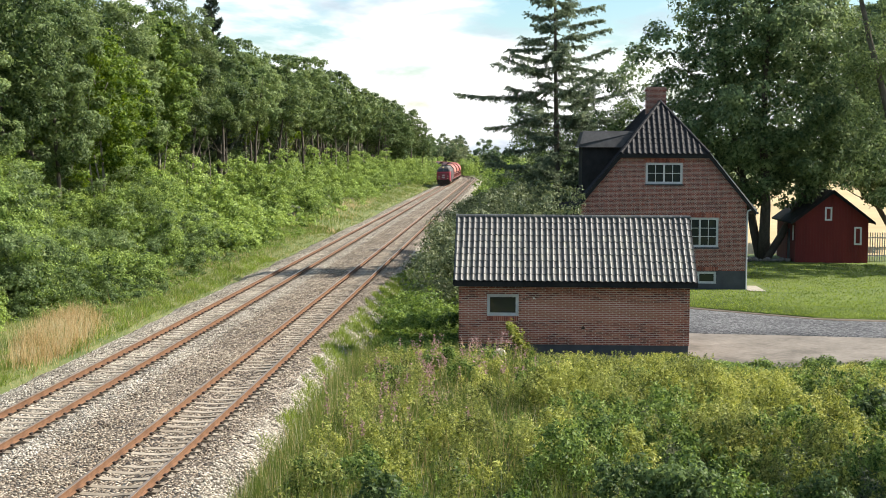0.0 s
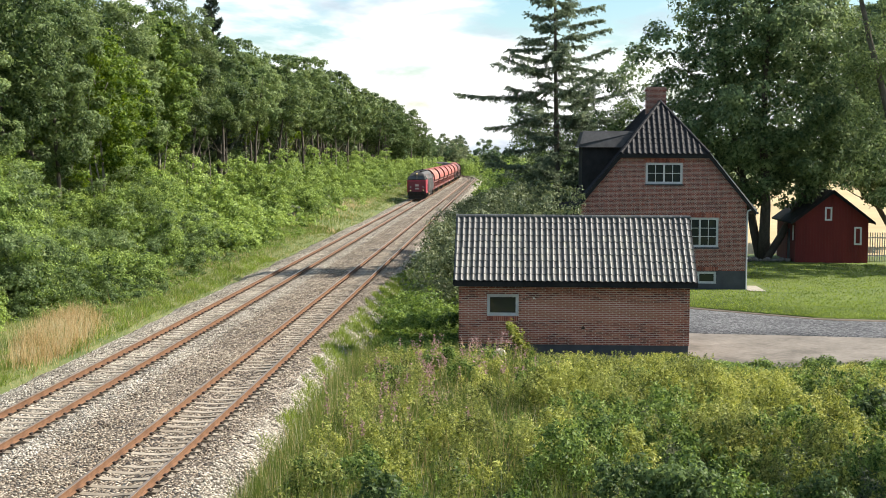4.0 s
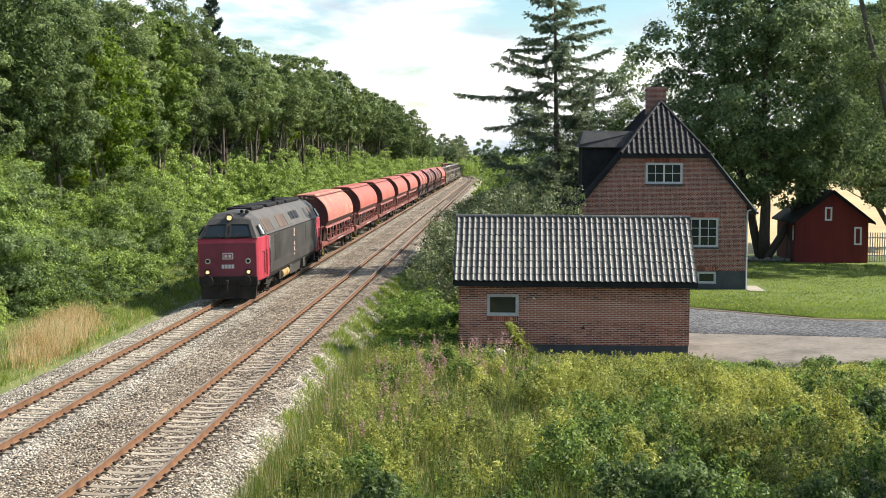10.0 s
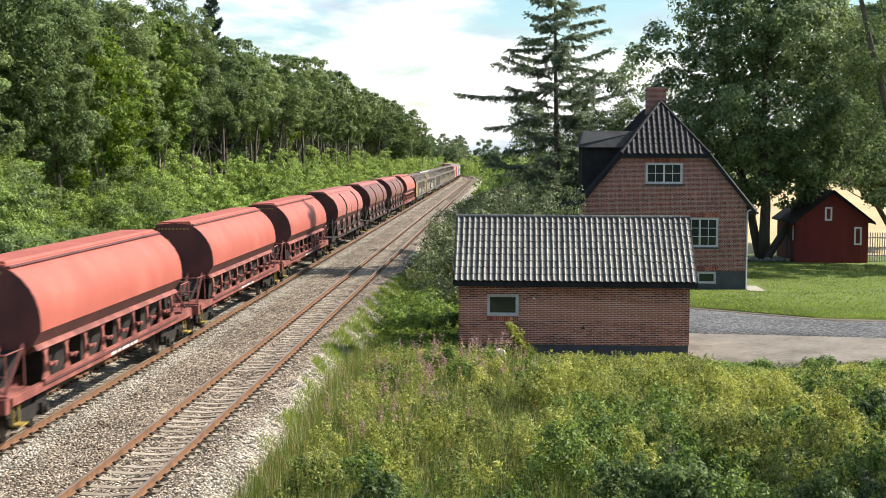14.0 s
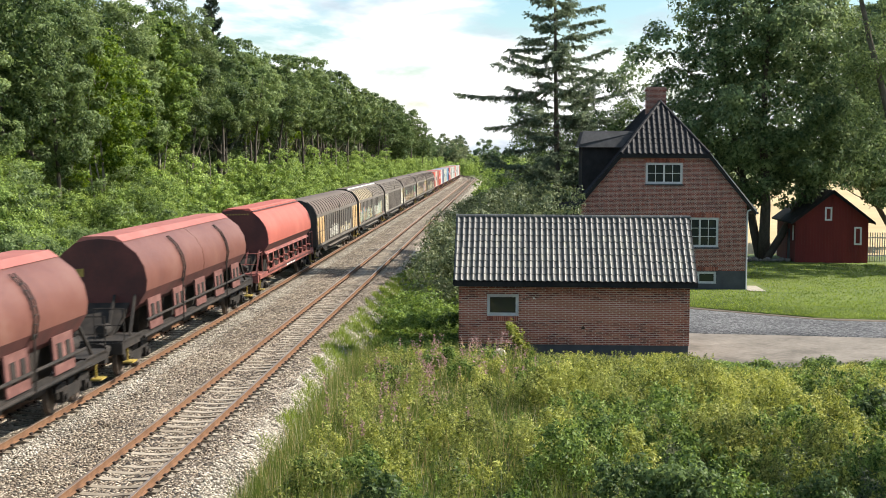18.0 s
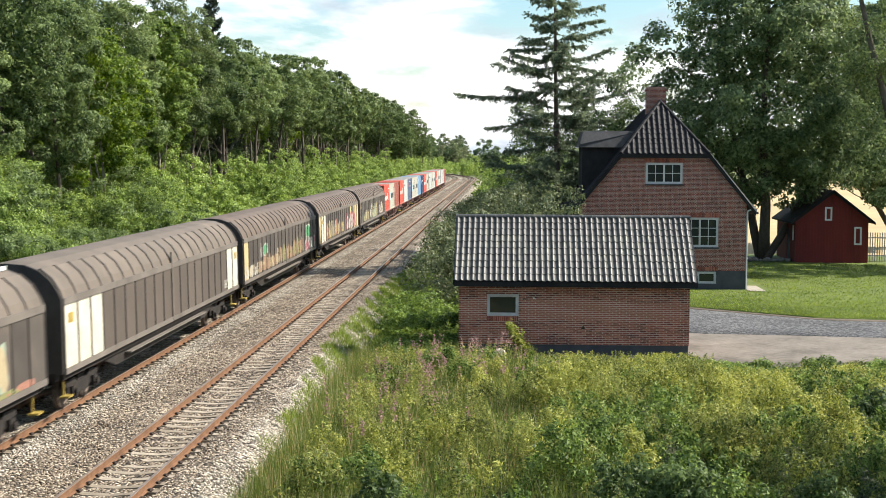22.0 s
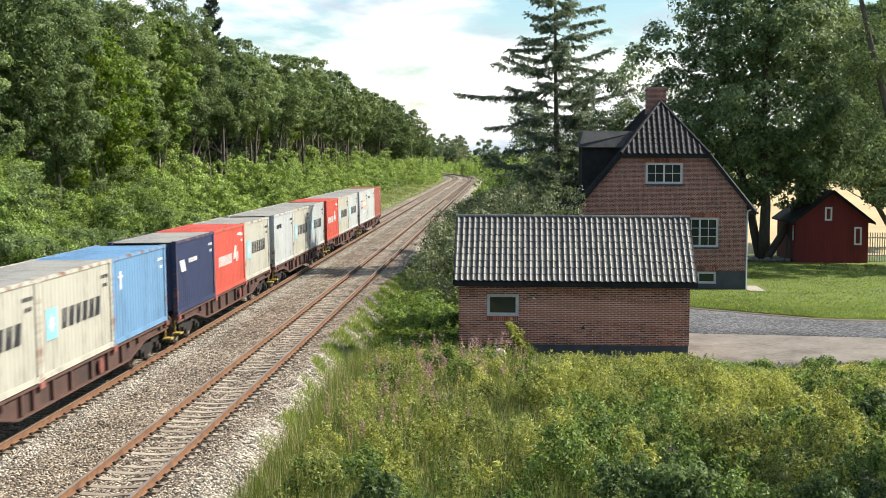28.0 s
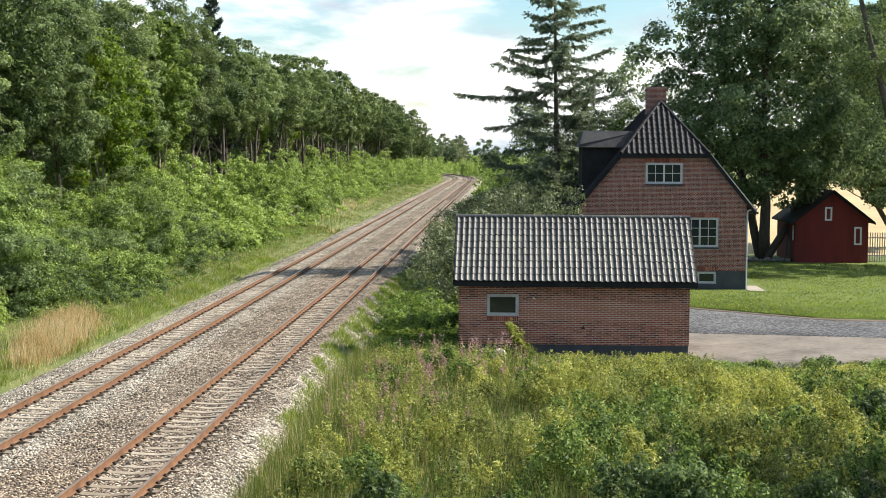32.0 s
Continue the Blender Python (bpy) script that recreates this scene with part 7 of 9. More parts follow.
            part("buffer", Geo().tube((s * 0.875, e * 10.15, 1.05), (s * 0.875, e * 10.62, 1.05), 0.13, n=12).tube((s * 0.875, e * 10.62, 1.05), (s * 0.875, e * 10.7, 1.05), 0.27, n=18), M_BOGIE, lo)
        part("coupling_hook", Geo().beam((0, e * 10.1, 1.02), (0, e * 10.6, 1.0), 0.1).beam((0, e * 10.45, 1.0), (0, e * 10.5, 0.6), 0.06), M_BOGIE, lo)
        for xx in (-0.5, -0.35, 0.35, 0.5):
            part("brake_hose", Geo().tube((xx, e * 10.2, 0.95), (xx, e * 10.38, 0.55), 0.028, n=6), M_BOGIE, lo)
    # under the frame
    g = Geo()
    g.box(-1.3, 1.3, -9.6, 9.6, 0.88, 1.15)
    part("underframe", g, M_BOGIE, lo)
    g = Geo()
    g.loft([[(-1.3, y, 0.95), (-1.25, y, 0.4), (1.25, y, 0.4), (1.3, y, 0.95)] for y in (-0.2, 3.0)], True)
    part("fuel_tank", g, M_LOCO_GREY, lo, bevel=0.03)
    for s in (-1, 1):
        for i, y in enumerate((-3.2, -2.0)):
            part("air_reservoir", Geo().tube((s * 1.15, y, 0.68), (s * 1.15, y + 1.1, 0.68), 0.24, n=16), flat_paint("ochre_reservoir", (0.38, 0.25, 0.10)) if "ochre_reservoir" not in bpy.data.materials else bpy.data.materials["ochre_reservoir"], lo, "ochre cylindrical air reservoir")
        part("side_pipe", Geo().tube((s * 1.36, -7.5, 1.02), (s * 1.36, 7.5, 1.02), 0.035, n=6), M_BOGIE, lo)
        for y in (-1.0, 3.6):
            part("battery_box", Geo().box(s * 1.1, s * 1.4, y - 0.3, y + 0.5, 0.5, 1.0), M_LOCO_GREY, lo, bevel=0.02)
        for y in (-7.9, -4.1, 4.1, 7.9):
            part("sandbox", Geo().box(s * 1.12, s * 1.36, y - 0.22, y + 0.22, 0.5, 0.95), M_BOGIE, lo, bevel=0.02)
    for y in (-6.1, 6.1):
        add_bogie(lo, y, 3.6, BOGIE3)
    RIDERS.append((lo, 69.75, 0.0))


# -- hopper wagons --
HOP = [(0.62, 1.75), (1.22, 2.14), (1.47, 2.5), (1.475, 2.75), (1.44, 3.05), (1.36, 3.32), (1.22, 3.57), (1.04, 3.79), (0.85, 3.96), (0.66, 4.08), (0.33, 4.15), (0.0, 4.18)]


def railing(g, x0, x1, y, z0, z1):
    for x in (x0, x1):
        g.tube((x, y, z0), (x, y, z1), 0.022, n=6)
    g.tube((x0, y, z1), (x1, y, z1), 0.022, n=6).tube((x0, y, (z0 + z1) / 2), (x1, y, (z0 + z1) / 2), 0.018, n=6)


def build_hopper_a(mat, label):
    h = thing("hopper_wagon", label, "hopper wagon", "red hopper wagons")
    L = 6.95
    for sd in (1, -1):
        g = Geo()
        g.loft([[(sd * x, y, z) for x, z in HOP[2:]] for y in (-L, -L * 0.5, 0, L * 0.5, L)], False, closed=False)
        part("hopper_side", g, mat, h, smooth=True)
    # chute darker than the sides, the shade under the hopper put into its colour
    g = Geo()
    g.loft([section(HOP[:3], y) for y in (-L, 0, L)], True)
    body = part("hopper_chute", g, M_HOPDARK, h)
    for e in (-1, 1):
        g = Geo()
        y = e * L
        g.loft([section(HOP, y - e * 0.02, 0.995), section(HOP, y + e * 0.035, 0.995)], True)
        end = part("end_wall", g, M_HOPDARK, h, "dark red end wall")
        # dark iron colour here paints the shadowed hollow below the end wall
        g = Geo()
        g.loft([[(-0.9, y, 2.1), (0.9, y, 2.1), (0.7, y + e * 1.0, 1.25), (-0.7, y + e * 1.0, 1.25)], [(-0.9, y - e * 0.3, 2.0), (0.9, y - e * 0.3, 2.0), (0.7, y + e * 0.6, 1.2), (-0.7, y + e * 0.6, 1.2)]], True)
        part("end_slope", g, M_BOGIE, h)
        for q in (-1.15, -0.55, 0.55, 1.15):
            part("end_brace", Geo().beam((q, e * 8.6, 1.25), (q * 0.9, y + e * 0.05, 2.25), 0.07), M_HOPDARK, h)
        part("brake_cylinder", Geo().tube((0.55, e * 8.0, 1.45), (0.55, e * 8.5, 1.45), 0.16, n=12), M_BOGIE, h)
        part("hand_wheel", Geo().tube((-0.6, e * 8.68, 1.85), (-0.6, e * 8.71, 1.85), 0.22, n=16), M_HOPFRAME, h)
        g = Geo()
        dots(g, -0.82 * e * -1, y + e * 0.045, 2.3, 0.02, 0.17, 10)
        dots(g, -0.6, y + e * 0.045, 3.95, 0.14, 0.0, 9)
        part("ladder_rungs", g, M_YELLOW, end)
    g = Geo()
    g.box(-0.66, 0.66, -L - 0.03, L + 0.03, 4.1, 4.16)
    g.loft([[(-0.7, y, 4.1), (0.7, y, 4.1), (0.55, y, 4.22), (-0.55, y, 4.22)] for y in (-L + 0.15, L - 0.15)], True)
    part("roof_flap", g, mat, h, "flat loading flap along the roof")
    for s in (-1, 1):
        g = Geo()
        g.loft([[(s * 0.72, y, 4.05), (s * 0.78, y, 4.07), (s * 0.72, y, 4.12), (s * 0.66, y, 4.1)] for y in (-L, L)], True)
        part("roof_seam", g, M_HOPDARK, h)
        g = Geo()
        g.loft([[(s * 1.22, y, 2.14), (s * 1.26, y, 2.12), (s * 1.34, y, 2.02), (s * 1.1, y, 1.98)] for y in (-L + 0.1, L - 0.1)], True)
        part("waist_rail", g, M_HOPFRAME, h)
        # side frame with slanting stanchions
        part("solebar", Geo().box(s * 1.18, s * 1.34, -8.6, 8.6, 0.98, 1.2), M_HOPFRAME, h, bevel=0.01)
        part("lower_rail", Geo().box(s * 1.3, s * 1.38, -L + 0.4, L - 0.4, 1.2, 1.28), M_HOPFRAME, h)
        for i in range(9):
            y = -6.2 + i * 1.55
            # bracket: narrow web with flared head and foot
            g = Geo()
            sh = [(-0.3, 1.26), (0.16, 1.26), (0.1, 1.5), (0.14, 1.85), (0.36, 2.06), (-0.12, 2.06), (-0.02, 1.8), (-0.08, 1.5)]
            g.loft([[(s * (1.33 - 0.09 * (z - 1.26)), y + d, z) for d, z in sh], [(s * (1.27 - 0.09 * (z - 1.26)), y + d, z) for d, z in sh]], True)
            part("stanchion", g, M_HOPFRAME, h)
            g = Geo()
            g.tube((s * 1.2, y + 0.05, 1.62), (s * 1.52, y + 0.05, 1.6), 0.055, n=8).tube((s * 1.44, y - 0.2, 1.61), (s * 1.44, y + 0.34, 1.61), 0.04, n=8)
            part("discharge_lever", g, M_HOPFRAME, h)
        part("side_pipe", Geo().tube((s * 1.36, -6.6, 1.16), (s * 1.36, 6.6, 1.16), 0.04, n=6), M_HOPDARK, h)
        for e in (-1, 1):
            part("step", Geo().box(s * 1.15, s * 1.4, e * 8.1 - 0.2, e * 8.1 + 0.2, 0.45, 0.5).beam((s * 1.2, e * 8.1 - 0.18, 0.45), (s * 1.2, e * 8.1 - 0.18, 1.0), 0.04).beam((s * 1.2, e * 8.1 + 0.18, 0.45), (s * 1.2, e * 8.1 + 0.18, 1.0), 0.04), M_YELLOW, h, "yellow shunter's step")
    # outlets coloured dark to paint the shaded voids behind the stanchions
    for i in range(4):
        y = -4.5 + i * 3.0
        g = Geo()
        g.loft([[(-1.0, y - 1.1, 1.95), (1.0, y - 1.1, 1.95), (1.0, y + 1.1, 1.95), (-1.0, y + 1.1, 1.95)], [(-0.75, y - 0.5, 0.62), (0.75, y - 0.5, 0.62), (0.75, y + 0.5, 0.62), (-0.75, y + 0.5, 0.62)]], True)
        part("outlet_chute", g, M_BOGIE, h)
    for e in (-1, 1):
        part("platform", Geo().box(-1.3, 1.3, min(e * 7.4, e * 8.85), max(e * 7.4, e * 8.85), 1.16, 1.26), M_HOPFRAME, h)
        g = Geo()
        railing(g, -1.25, -0.35, e * 8.75, 1.2, 2.2)
        railing(g, 0.35, 1.25, e * 8.75, 1.2, 2.2)
        for s in (-1, 1):
            g.tube((s * 1.25, e * 7.6, 1.2), (s * 1.25, e * 7.6, 2.2), 0.022, n=6).tube((s * 1.25, e * 7.6, 2.2), (s * 1.25, e * 8.75, 2.2), 0.022, n=6)
        part("platform_railing", g, M_HOPFRAME, h)
        part("headstock", Geo().box(-1.3, 1.3, min(e * 8.7, e * 8.95), max(e * 8.7, e * 8.95), 0.85, 1.2), M_HOPFRAME, h)
        add_bogie(h, e * 6.9)
    g = Geo()
    g.box(-0.3, 0.3, -8.6, 8.6, 0.9, 1.2)
    part("centre_sill", g, M_HOPDARK, h)
    g = Geo()
    bars(g, -1.0, 1.02, [0.5, 0.3, 0.7, 0.2, 0.4], 0.1, 1.335, 0.15)
    part("data_lettering", g, M_P_WHITE, h)
    buffers(h, 9.52)
    return h


HOPB = [(0.7, 1.65), (1.2, 2.1), (1.46, 2.52), (1.5, 2.86), (1.42, 3.3), (1.18, 3.72), (0.75, 4.06), (0.35, 4.15), (0.0, 4.18)]


def build_hopper_b(mat, label):
    h = thing("hopper_wagon", label, "hopper wagon", "brown hopper wagons")
    L = 7.9
    for sd in (1, -1):
        g = Geo()
        g.loft([[(sd * x, y, z) for x, z in HOPB[2:]] for y in (-L, 0, L)], False, closed=False)
        part("hopper_side", g, mat, h, smooth=True)
    # darker chute: underside shade put into the colour
    g = Geo()
    g.loft([section(HOPB[:3], y) for y in (-L, 0, L)], True)
    part("hopper_chute", g, M_HOPDARK, h)
    g = Geo()
    g.loft([[(-0.75, y, 4.08), (0.75, y, 4.08), (0.5, y, 4.26), (-0.5, y, 4.26)] for y in (-L, L)], True)
    part("roof_flap", g, M_HOPFADED, h, "paler red loading flap along the roof")
    for e in (-1, 1):
        y = e * L
        g = Geo()
        g.loft([section(HOPB, y - e * 0.02, 0.995), section(HOPB, y + e * 0.04, 0.995)], True)
        end = part("end_wall", g, M_HOPDARK, h, "end wall in darker red")
        g = Geo()
        g.loft([[(-0.95, y, 2.2), (0.95, y, 2.2), (0.6, y + e * 1.1, 1.25), (-0.6, y + e * 1.1, 1.25)], [(-0.9, y - e * 0.3, 2.0), (0.9, y - e * 0.3, 2.0), (0.6, y + e * 0.7, 1.2), (-0.6, y + e * 0.7, 1.2)]], True)
        part("end_slope", g, M_BOGIE, h)
        for q in (-1.2, -0.5, 0.5, 1.2):
            part("end_brace", Geo().beam((q, e * 9.0, 1.25), (q * 0.92, y + e * 0.05, 2.4), 0.08), M_BOGIE, h)
        part("brake_cylinder", Geo().tube((0.5, e * 9.0, 1.48), (0.5, e * 9.6, 1.48), 0.18, n=12), M_BOGIE, h)
        part("warning_mark", Geo().box(-0.75, -0.5, min(y + e * .04, y + e * .06), max(y + e * .04, y + e * .06), 3.0, 3.25), M_YELLOW, end)
        part("platform", Geo().box(-1.3, 1.3, min(e * 8.2, e * 10.1), max(e * 8.2, e * 10.1), 1.16, 1.26), M_BOGIE, h)
        g = Geo()
        railing(g, -1.3, -0.4, e * 9.9, 1.2, 2.2)
        railing(g, 0.4, 1.3, e * 9.9, 1.2, 2.2)
        part("platform_railing", g, M_BOGIE, h)
        part("headstock", Geo().box(-1.3, 1.3, min(e * 9.85, e * 10.15), max(e * 9.85, e * 10.15), 0.85, 1.2), M_BOGIE, h)
        add_bogie(h, e * 7.8)
    for s in (-1, 1):
        part("solebar", Geo().box(s * 1.15, s * 1.3, -9.9, 9.9, 0.98, 1.22), M_BOGIE, h)
        # lower side panels between openings
        for i in range(5):
            y = -7.2 + i * 3.2
            part("side_panel", Geo().loft([[(s * 1.36, y, 1.22), (s * 1.36, y + 1.55, 1.22), (s * 1.3, y + 1.55, 2.2), (s * 1.3, y, 2.2)], [(s * 1.3, y, 1.22), (s * 1.3, y + 1.55, 1.22), (s * 1.24, y + 1.55, 2.2), (s * 1.24, y, 2.2)]], True), M_HOPPANEL, h)
            # dark slabs on the panel painted as the shade inside its openings
            for d in (0.3, 0.95):
                g = Geo()
                g.loft([[(s * 1.37, y + d, 1.5), (s * 1.37, y + d + 0.3, 1.5), (s * 1.335, y + d + 0.3, 2.0), (s * 1.335, y + d, 2.0)], [(s * 1.3, y + d, 1.5), (s * 1.3, y + d + 0.3, 1.5), (s * 1.28, y + d + 0.3, 2.0), (s * 1.28, y + d, 2.0)]], True)
                part("access_hole", g, M_BOGIE, h)
        part("side_pipe", Geo().tube((s * 1.42, -7.8, 1.6), (s * 1.42, 7.8, 1.6), 0.045, n=8), M_BOGIE, h)
        part("side_pipe", Geo().tube((s * 1.42, -8.2, 1.12), (s * 1.42, 8.2, 1.12), 0.05, n=8), M_BOGIE, h)
        for yl in (-3.3, 3.9):
            pts = [(1.45, 2.4), (1.53, 2.9), (1.45, 3.3), (1.25, 3.68), (0.95, 3.98)]
            g = Geo()
            for d in (-0.13, 0.13):
                g.loft([[(s * (x + 0.05), yl + d - 0.02, z), (s * (x + 0.05), yl + d + 0.02, z), (s * (x + 0.01), yl + d + 0.02, z - 0.01), (s * (x + 0.01), yl + d - 0.02, z - 0.01)] for x, z in pts], True)
            ladder = part("side_ladder", g, M_BOGIE, h, "dark side ladder")
            for (xa, za), (xb, zb) in zip(pts, pts[1:]):
                for q in (0.2, 0.7):
                    x, z = xa + (xb - xa) * q + 0.03, za + (zb - za) * q
                    part("rung", Geo().tube((s * x, yl - 0.13, z), (s * x, yl + 0.13, z), 0.016, n=5), M_BOGIE, ladder)
            part("ladder_foot", Geo().tube((s * 1.48, yl, 1.1), (s * 1.48, yl, 2.5), 0.03, n=6), M_BOGIE, h)
        g = Geo()
        g.loft([[(s * (x + 0.012), y, z) for x, z in HOPB[2:11]] + [(s * (x - 0.03), y, z) for x, z in reversed(HOPB[2:11])] for y in (-0.05, 0.05)], True)
        part("weld_band", g, mat, h)
        for e in (-1, 1):
            part("step", Geo().box(s * 1.12, s * 1.42, e * 9.3 - 0.25, e * 9.3 + 0.25, 0.5, 0.55).beam((s * 1.2, e * 9.3, 0.5), (s * 1.2, e * 9.3, 1.0), 0.05), M_YELLOW, h, "yellow shunter's step")
    # dark outlets paint the shaded voids below this hopper too
    for i in range(5):
        y = -6 + i * 3.0
        g = Geo()
        g.loft([[(-1.0, y - 1.2, 1.95), (1.0, y - 1.2, 1.95), (1.0, y + 1.2, 1.95), (-1.0, y + 1.2, 1.95)], [(-0.75, y - 0.5, 0.62), (0.75, y - 0.5, 0.62), (0.75, y + 0.5, 0.62), (-0.75, y + 0.5, 0.62)]], True)
        part("outlet_chute", g, M_BOGIE, h)
    part("centre_sill", Geo().box(-0.3, 0.3, -9.9, 9.9, 0.9, 1.2), M_HOPDARK, h)
    buffers(h, 10.85)
    return h


# -- sliding-wall vans --
VAN = [(1.36, 1.18), (1.4, 1.25), (1.42, 3.1), (1.34, 3.3), (1.16, 3.6), (0.86, 3.86), (0.5, 4.0), (0.0, 4.05)]
M_VANROOF = surf("sooty_van_roof", [(0.3, (0.062, 0.043, 0.03)), (0.55, (0.112, 0.081, 0.058)), (0.78, (0.2, 0.155, 0.115))], 0.5, 14, 0.65, bump=0.06)
M_VANROOF_B = surf("grey_van_roof", [(0.3, (0.075, 0.06, 0.046)), (0.6, (0.135, 0.108, 0.083)), (0.8, (0.22, 0.178, 0.138))], 0.5, 14, 0.7, bump=0.06)
M_VANSIDE = surf("grey_brown_wall", [(0.3, (0.085, 0.072, 0.06)), (0.6, (0.15, 0.13, 0.11)), (0.8, (0.22, 0.19, 0.155))], 0.7, 14, 0.7, bump=0.06)


M_VANPANEL = surf("dark_grimy_panel", [(0.3, (0.042, 0.035, 0.03)), (0.55, (0.078, 0.065, 0.054)), (0.78, (0.15, 0.122, 0.098))], 0.6, 12, 0.65, bump=0.05, vary=0.25)
M_VANPANEL_B = surf("brown_grey_panel", [(0.3, (0.068, 0.054, 0.044)), (0.6, (0.1, 0.08, 0.065)), (0.8, (0.15, 0.122, 0.1))], 0.6, 12, 0.65, bump=0.05, vary=0.2)
M_CREAM_RUST = surf("rust_stained_cream_panel", [(0.3, (0.3, 0.15, 0.06)), (0.45, (0.42, 0.28, 0.13)), (0.65, (0.5, 0.4, 0.24)), (0.8, (0.2, 0.13, 0.09))], 0.9, 7, 0.7, bump=0.05)
M_CREAM_PALE = surf("chalky_white_panel", [(0.3, (0.42, 0.38, 0.28)), (0.55, (0.55, 0.52, 0.43)), (0.8, (0.63, 0.61, 0.54))], 0.8, 9, 0.7, bump=0.05)
M_CREAM_YELLOW = surf("yellowed_cream_panel", [(0.3, (0.36, 0.27, 0.12)), (0.55, (0.47, 0.38, 0.2)), (0.8, (0.55, 0.47, 0.31))], 0.8, 9, 0.7, bump=0.05)
M_VANRIB = surf("dark_wall_rib", two((0.02, 0.017, 0.015), (0.05, 0.042, 0.035)), 1.5, 20, 0.7, bump=0.05)
M_BEIGE = surf("dusty_beige_roof", [(0.3, (0.16, 0.125, 0.075)), (0.6, (0.26, 0.21, 0.125)), (0.8, (0.34, 0.29, 0.2))], 0.5, 12, 0.7, bump=0.06)


def spray_paint(name, col):
    """Old sprayed paint, worn thin in places so that the wall's grime shows."""
    g = (0.07, 0.058, 0.048)
    return surf("sprayed_" + name, [(0.36, tuple(0.6 * a + 0.4 * b for a, b in zip(g, col))), (0.46, tuple(c * 0.85 for c in col)), (0.7, col)], 1.6, 9, 0.6, bump=0.03, fine_amt=0.4)


SPRAY = {"white": spray_paint("white", (0.42, 0.41, 0.36)), "cream": spray_paint("cream", (0.4, 0.33, 0.2)), "yellow": spray_paint("yellow", (0.38, 0.3, 0.11)), "salmon": spray_paint("salmon", (0.36, 0.17, 0.12)), "olive": spray_paint("olive", (0.22, 0.22, 0.09)),
         "mint": spray_paint("mint", (0.28, 0.34, 0.26)), "green": spray_paint("green", (0.07, 0.27, 0.12)), "blue": spray_paint("blue", (0.12, 0.24, 0.38)), "tan": spray_paint("tan", (0.27, 0.175, 0.11)), "pink": spray_paint("pink", (0.32, 0.09, 0.11)),
         "grey": spray_paint("grey", (0.18, 0.17, 0.15)), "ink": spray_paint("ink", (0.04, 0.035, 0.035))}


def sprayed_patch(parent, x, y0, y1, z0, z1, n, cols, seed, wide=0.8, outline=""):
    """A row of sprayed rounded strokes standing side by side on a wall that faces +x."""
    rng = random.Random(seed)
    cols = list(cols)
    names = cols + ([outline] if outline else [])
    g = Geo()

    def blob(cy, za, zb, w, dx, mi, rag=0.24):
        lean = rng.uniform(-0.35, 0.35)
        h = (zb - za) / 2
        pts = []
        for k in range(16):
            a = 2 * math.pi * k / 16
            c, q = math.cos(a), math.sin(a)
            r = rng.uniform(1 - rag, 1 + rag)
            yy = math.copysign(abs(c) ** 0.6, c) * w / 2 * r + lean * q * h
            zz = math.copysign(abs(q) ** 0.7, q) * h * rng.uniform(1 - rag * 0.6, 1 + rag * 0.3)
            pts.append((x + dx, min(max(cy + yy, y0 - 0.1), y1 + 0.1), min(max((za + zb) / 2 + zz, 1.312), 2.94)))
        g.add(pts + [(x - 0.004, p[1], p[2]) for p in pts], [tuple(range(16))] + [(k, k + 16, (k + 1) % 16 + 16, (k + 1) % 16) for k in range(16)], mi)
    n = n * 2 if n > 1 else n
    step = (y1 - y0) / n
    for i in range(n):
        cy = y0 + (i + 0.5) * step + rng.uniform(-0.15, 0.15) * step
        zb = z1 - (z1 - z0) * rng.uniform(0.0, 0.45)
        w = step * (wide + 0.45 * (n > 1)) * rng.uniform(0.7, 1.25)
        if outline:
            blob(cy, z0 - 0.03, zb + 0.07, w * 1.25, 0.002 + 0.0001 * i, len(cols))
        blob(cy, z0, zb, w, 0.006 + 0.0001 * i, rng.randrange(len(cols)))
        for k in range(2):
            za = z0 + (zb - z0) * rng.uniform(0.05, 0.55)
            blob(cy + rng.uniform(-0.5, 0.5) * step, za, za + (zb - z0) * rng.uniform(0.15, 0.4), w * rng.uniform(0.2, 0.55), 0.010 + 0.0001 * i + 0.004 * k, rng.randrange(len(names)), 0.35)
    return tagged(part("sprayed_paint", g, [SPRAY[c] for c in names], parent, "sprayed coloured shapes on the wall"), kind="stuff")


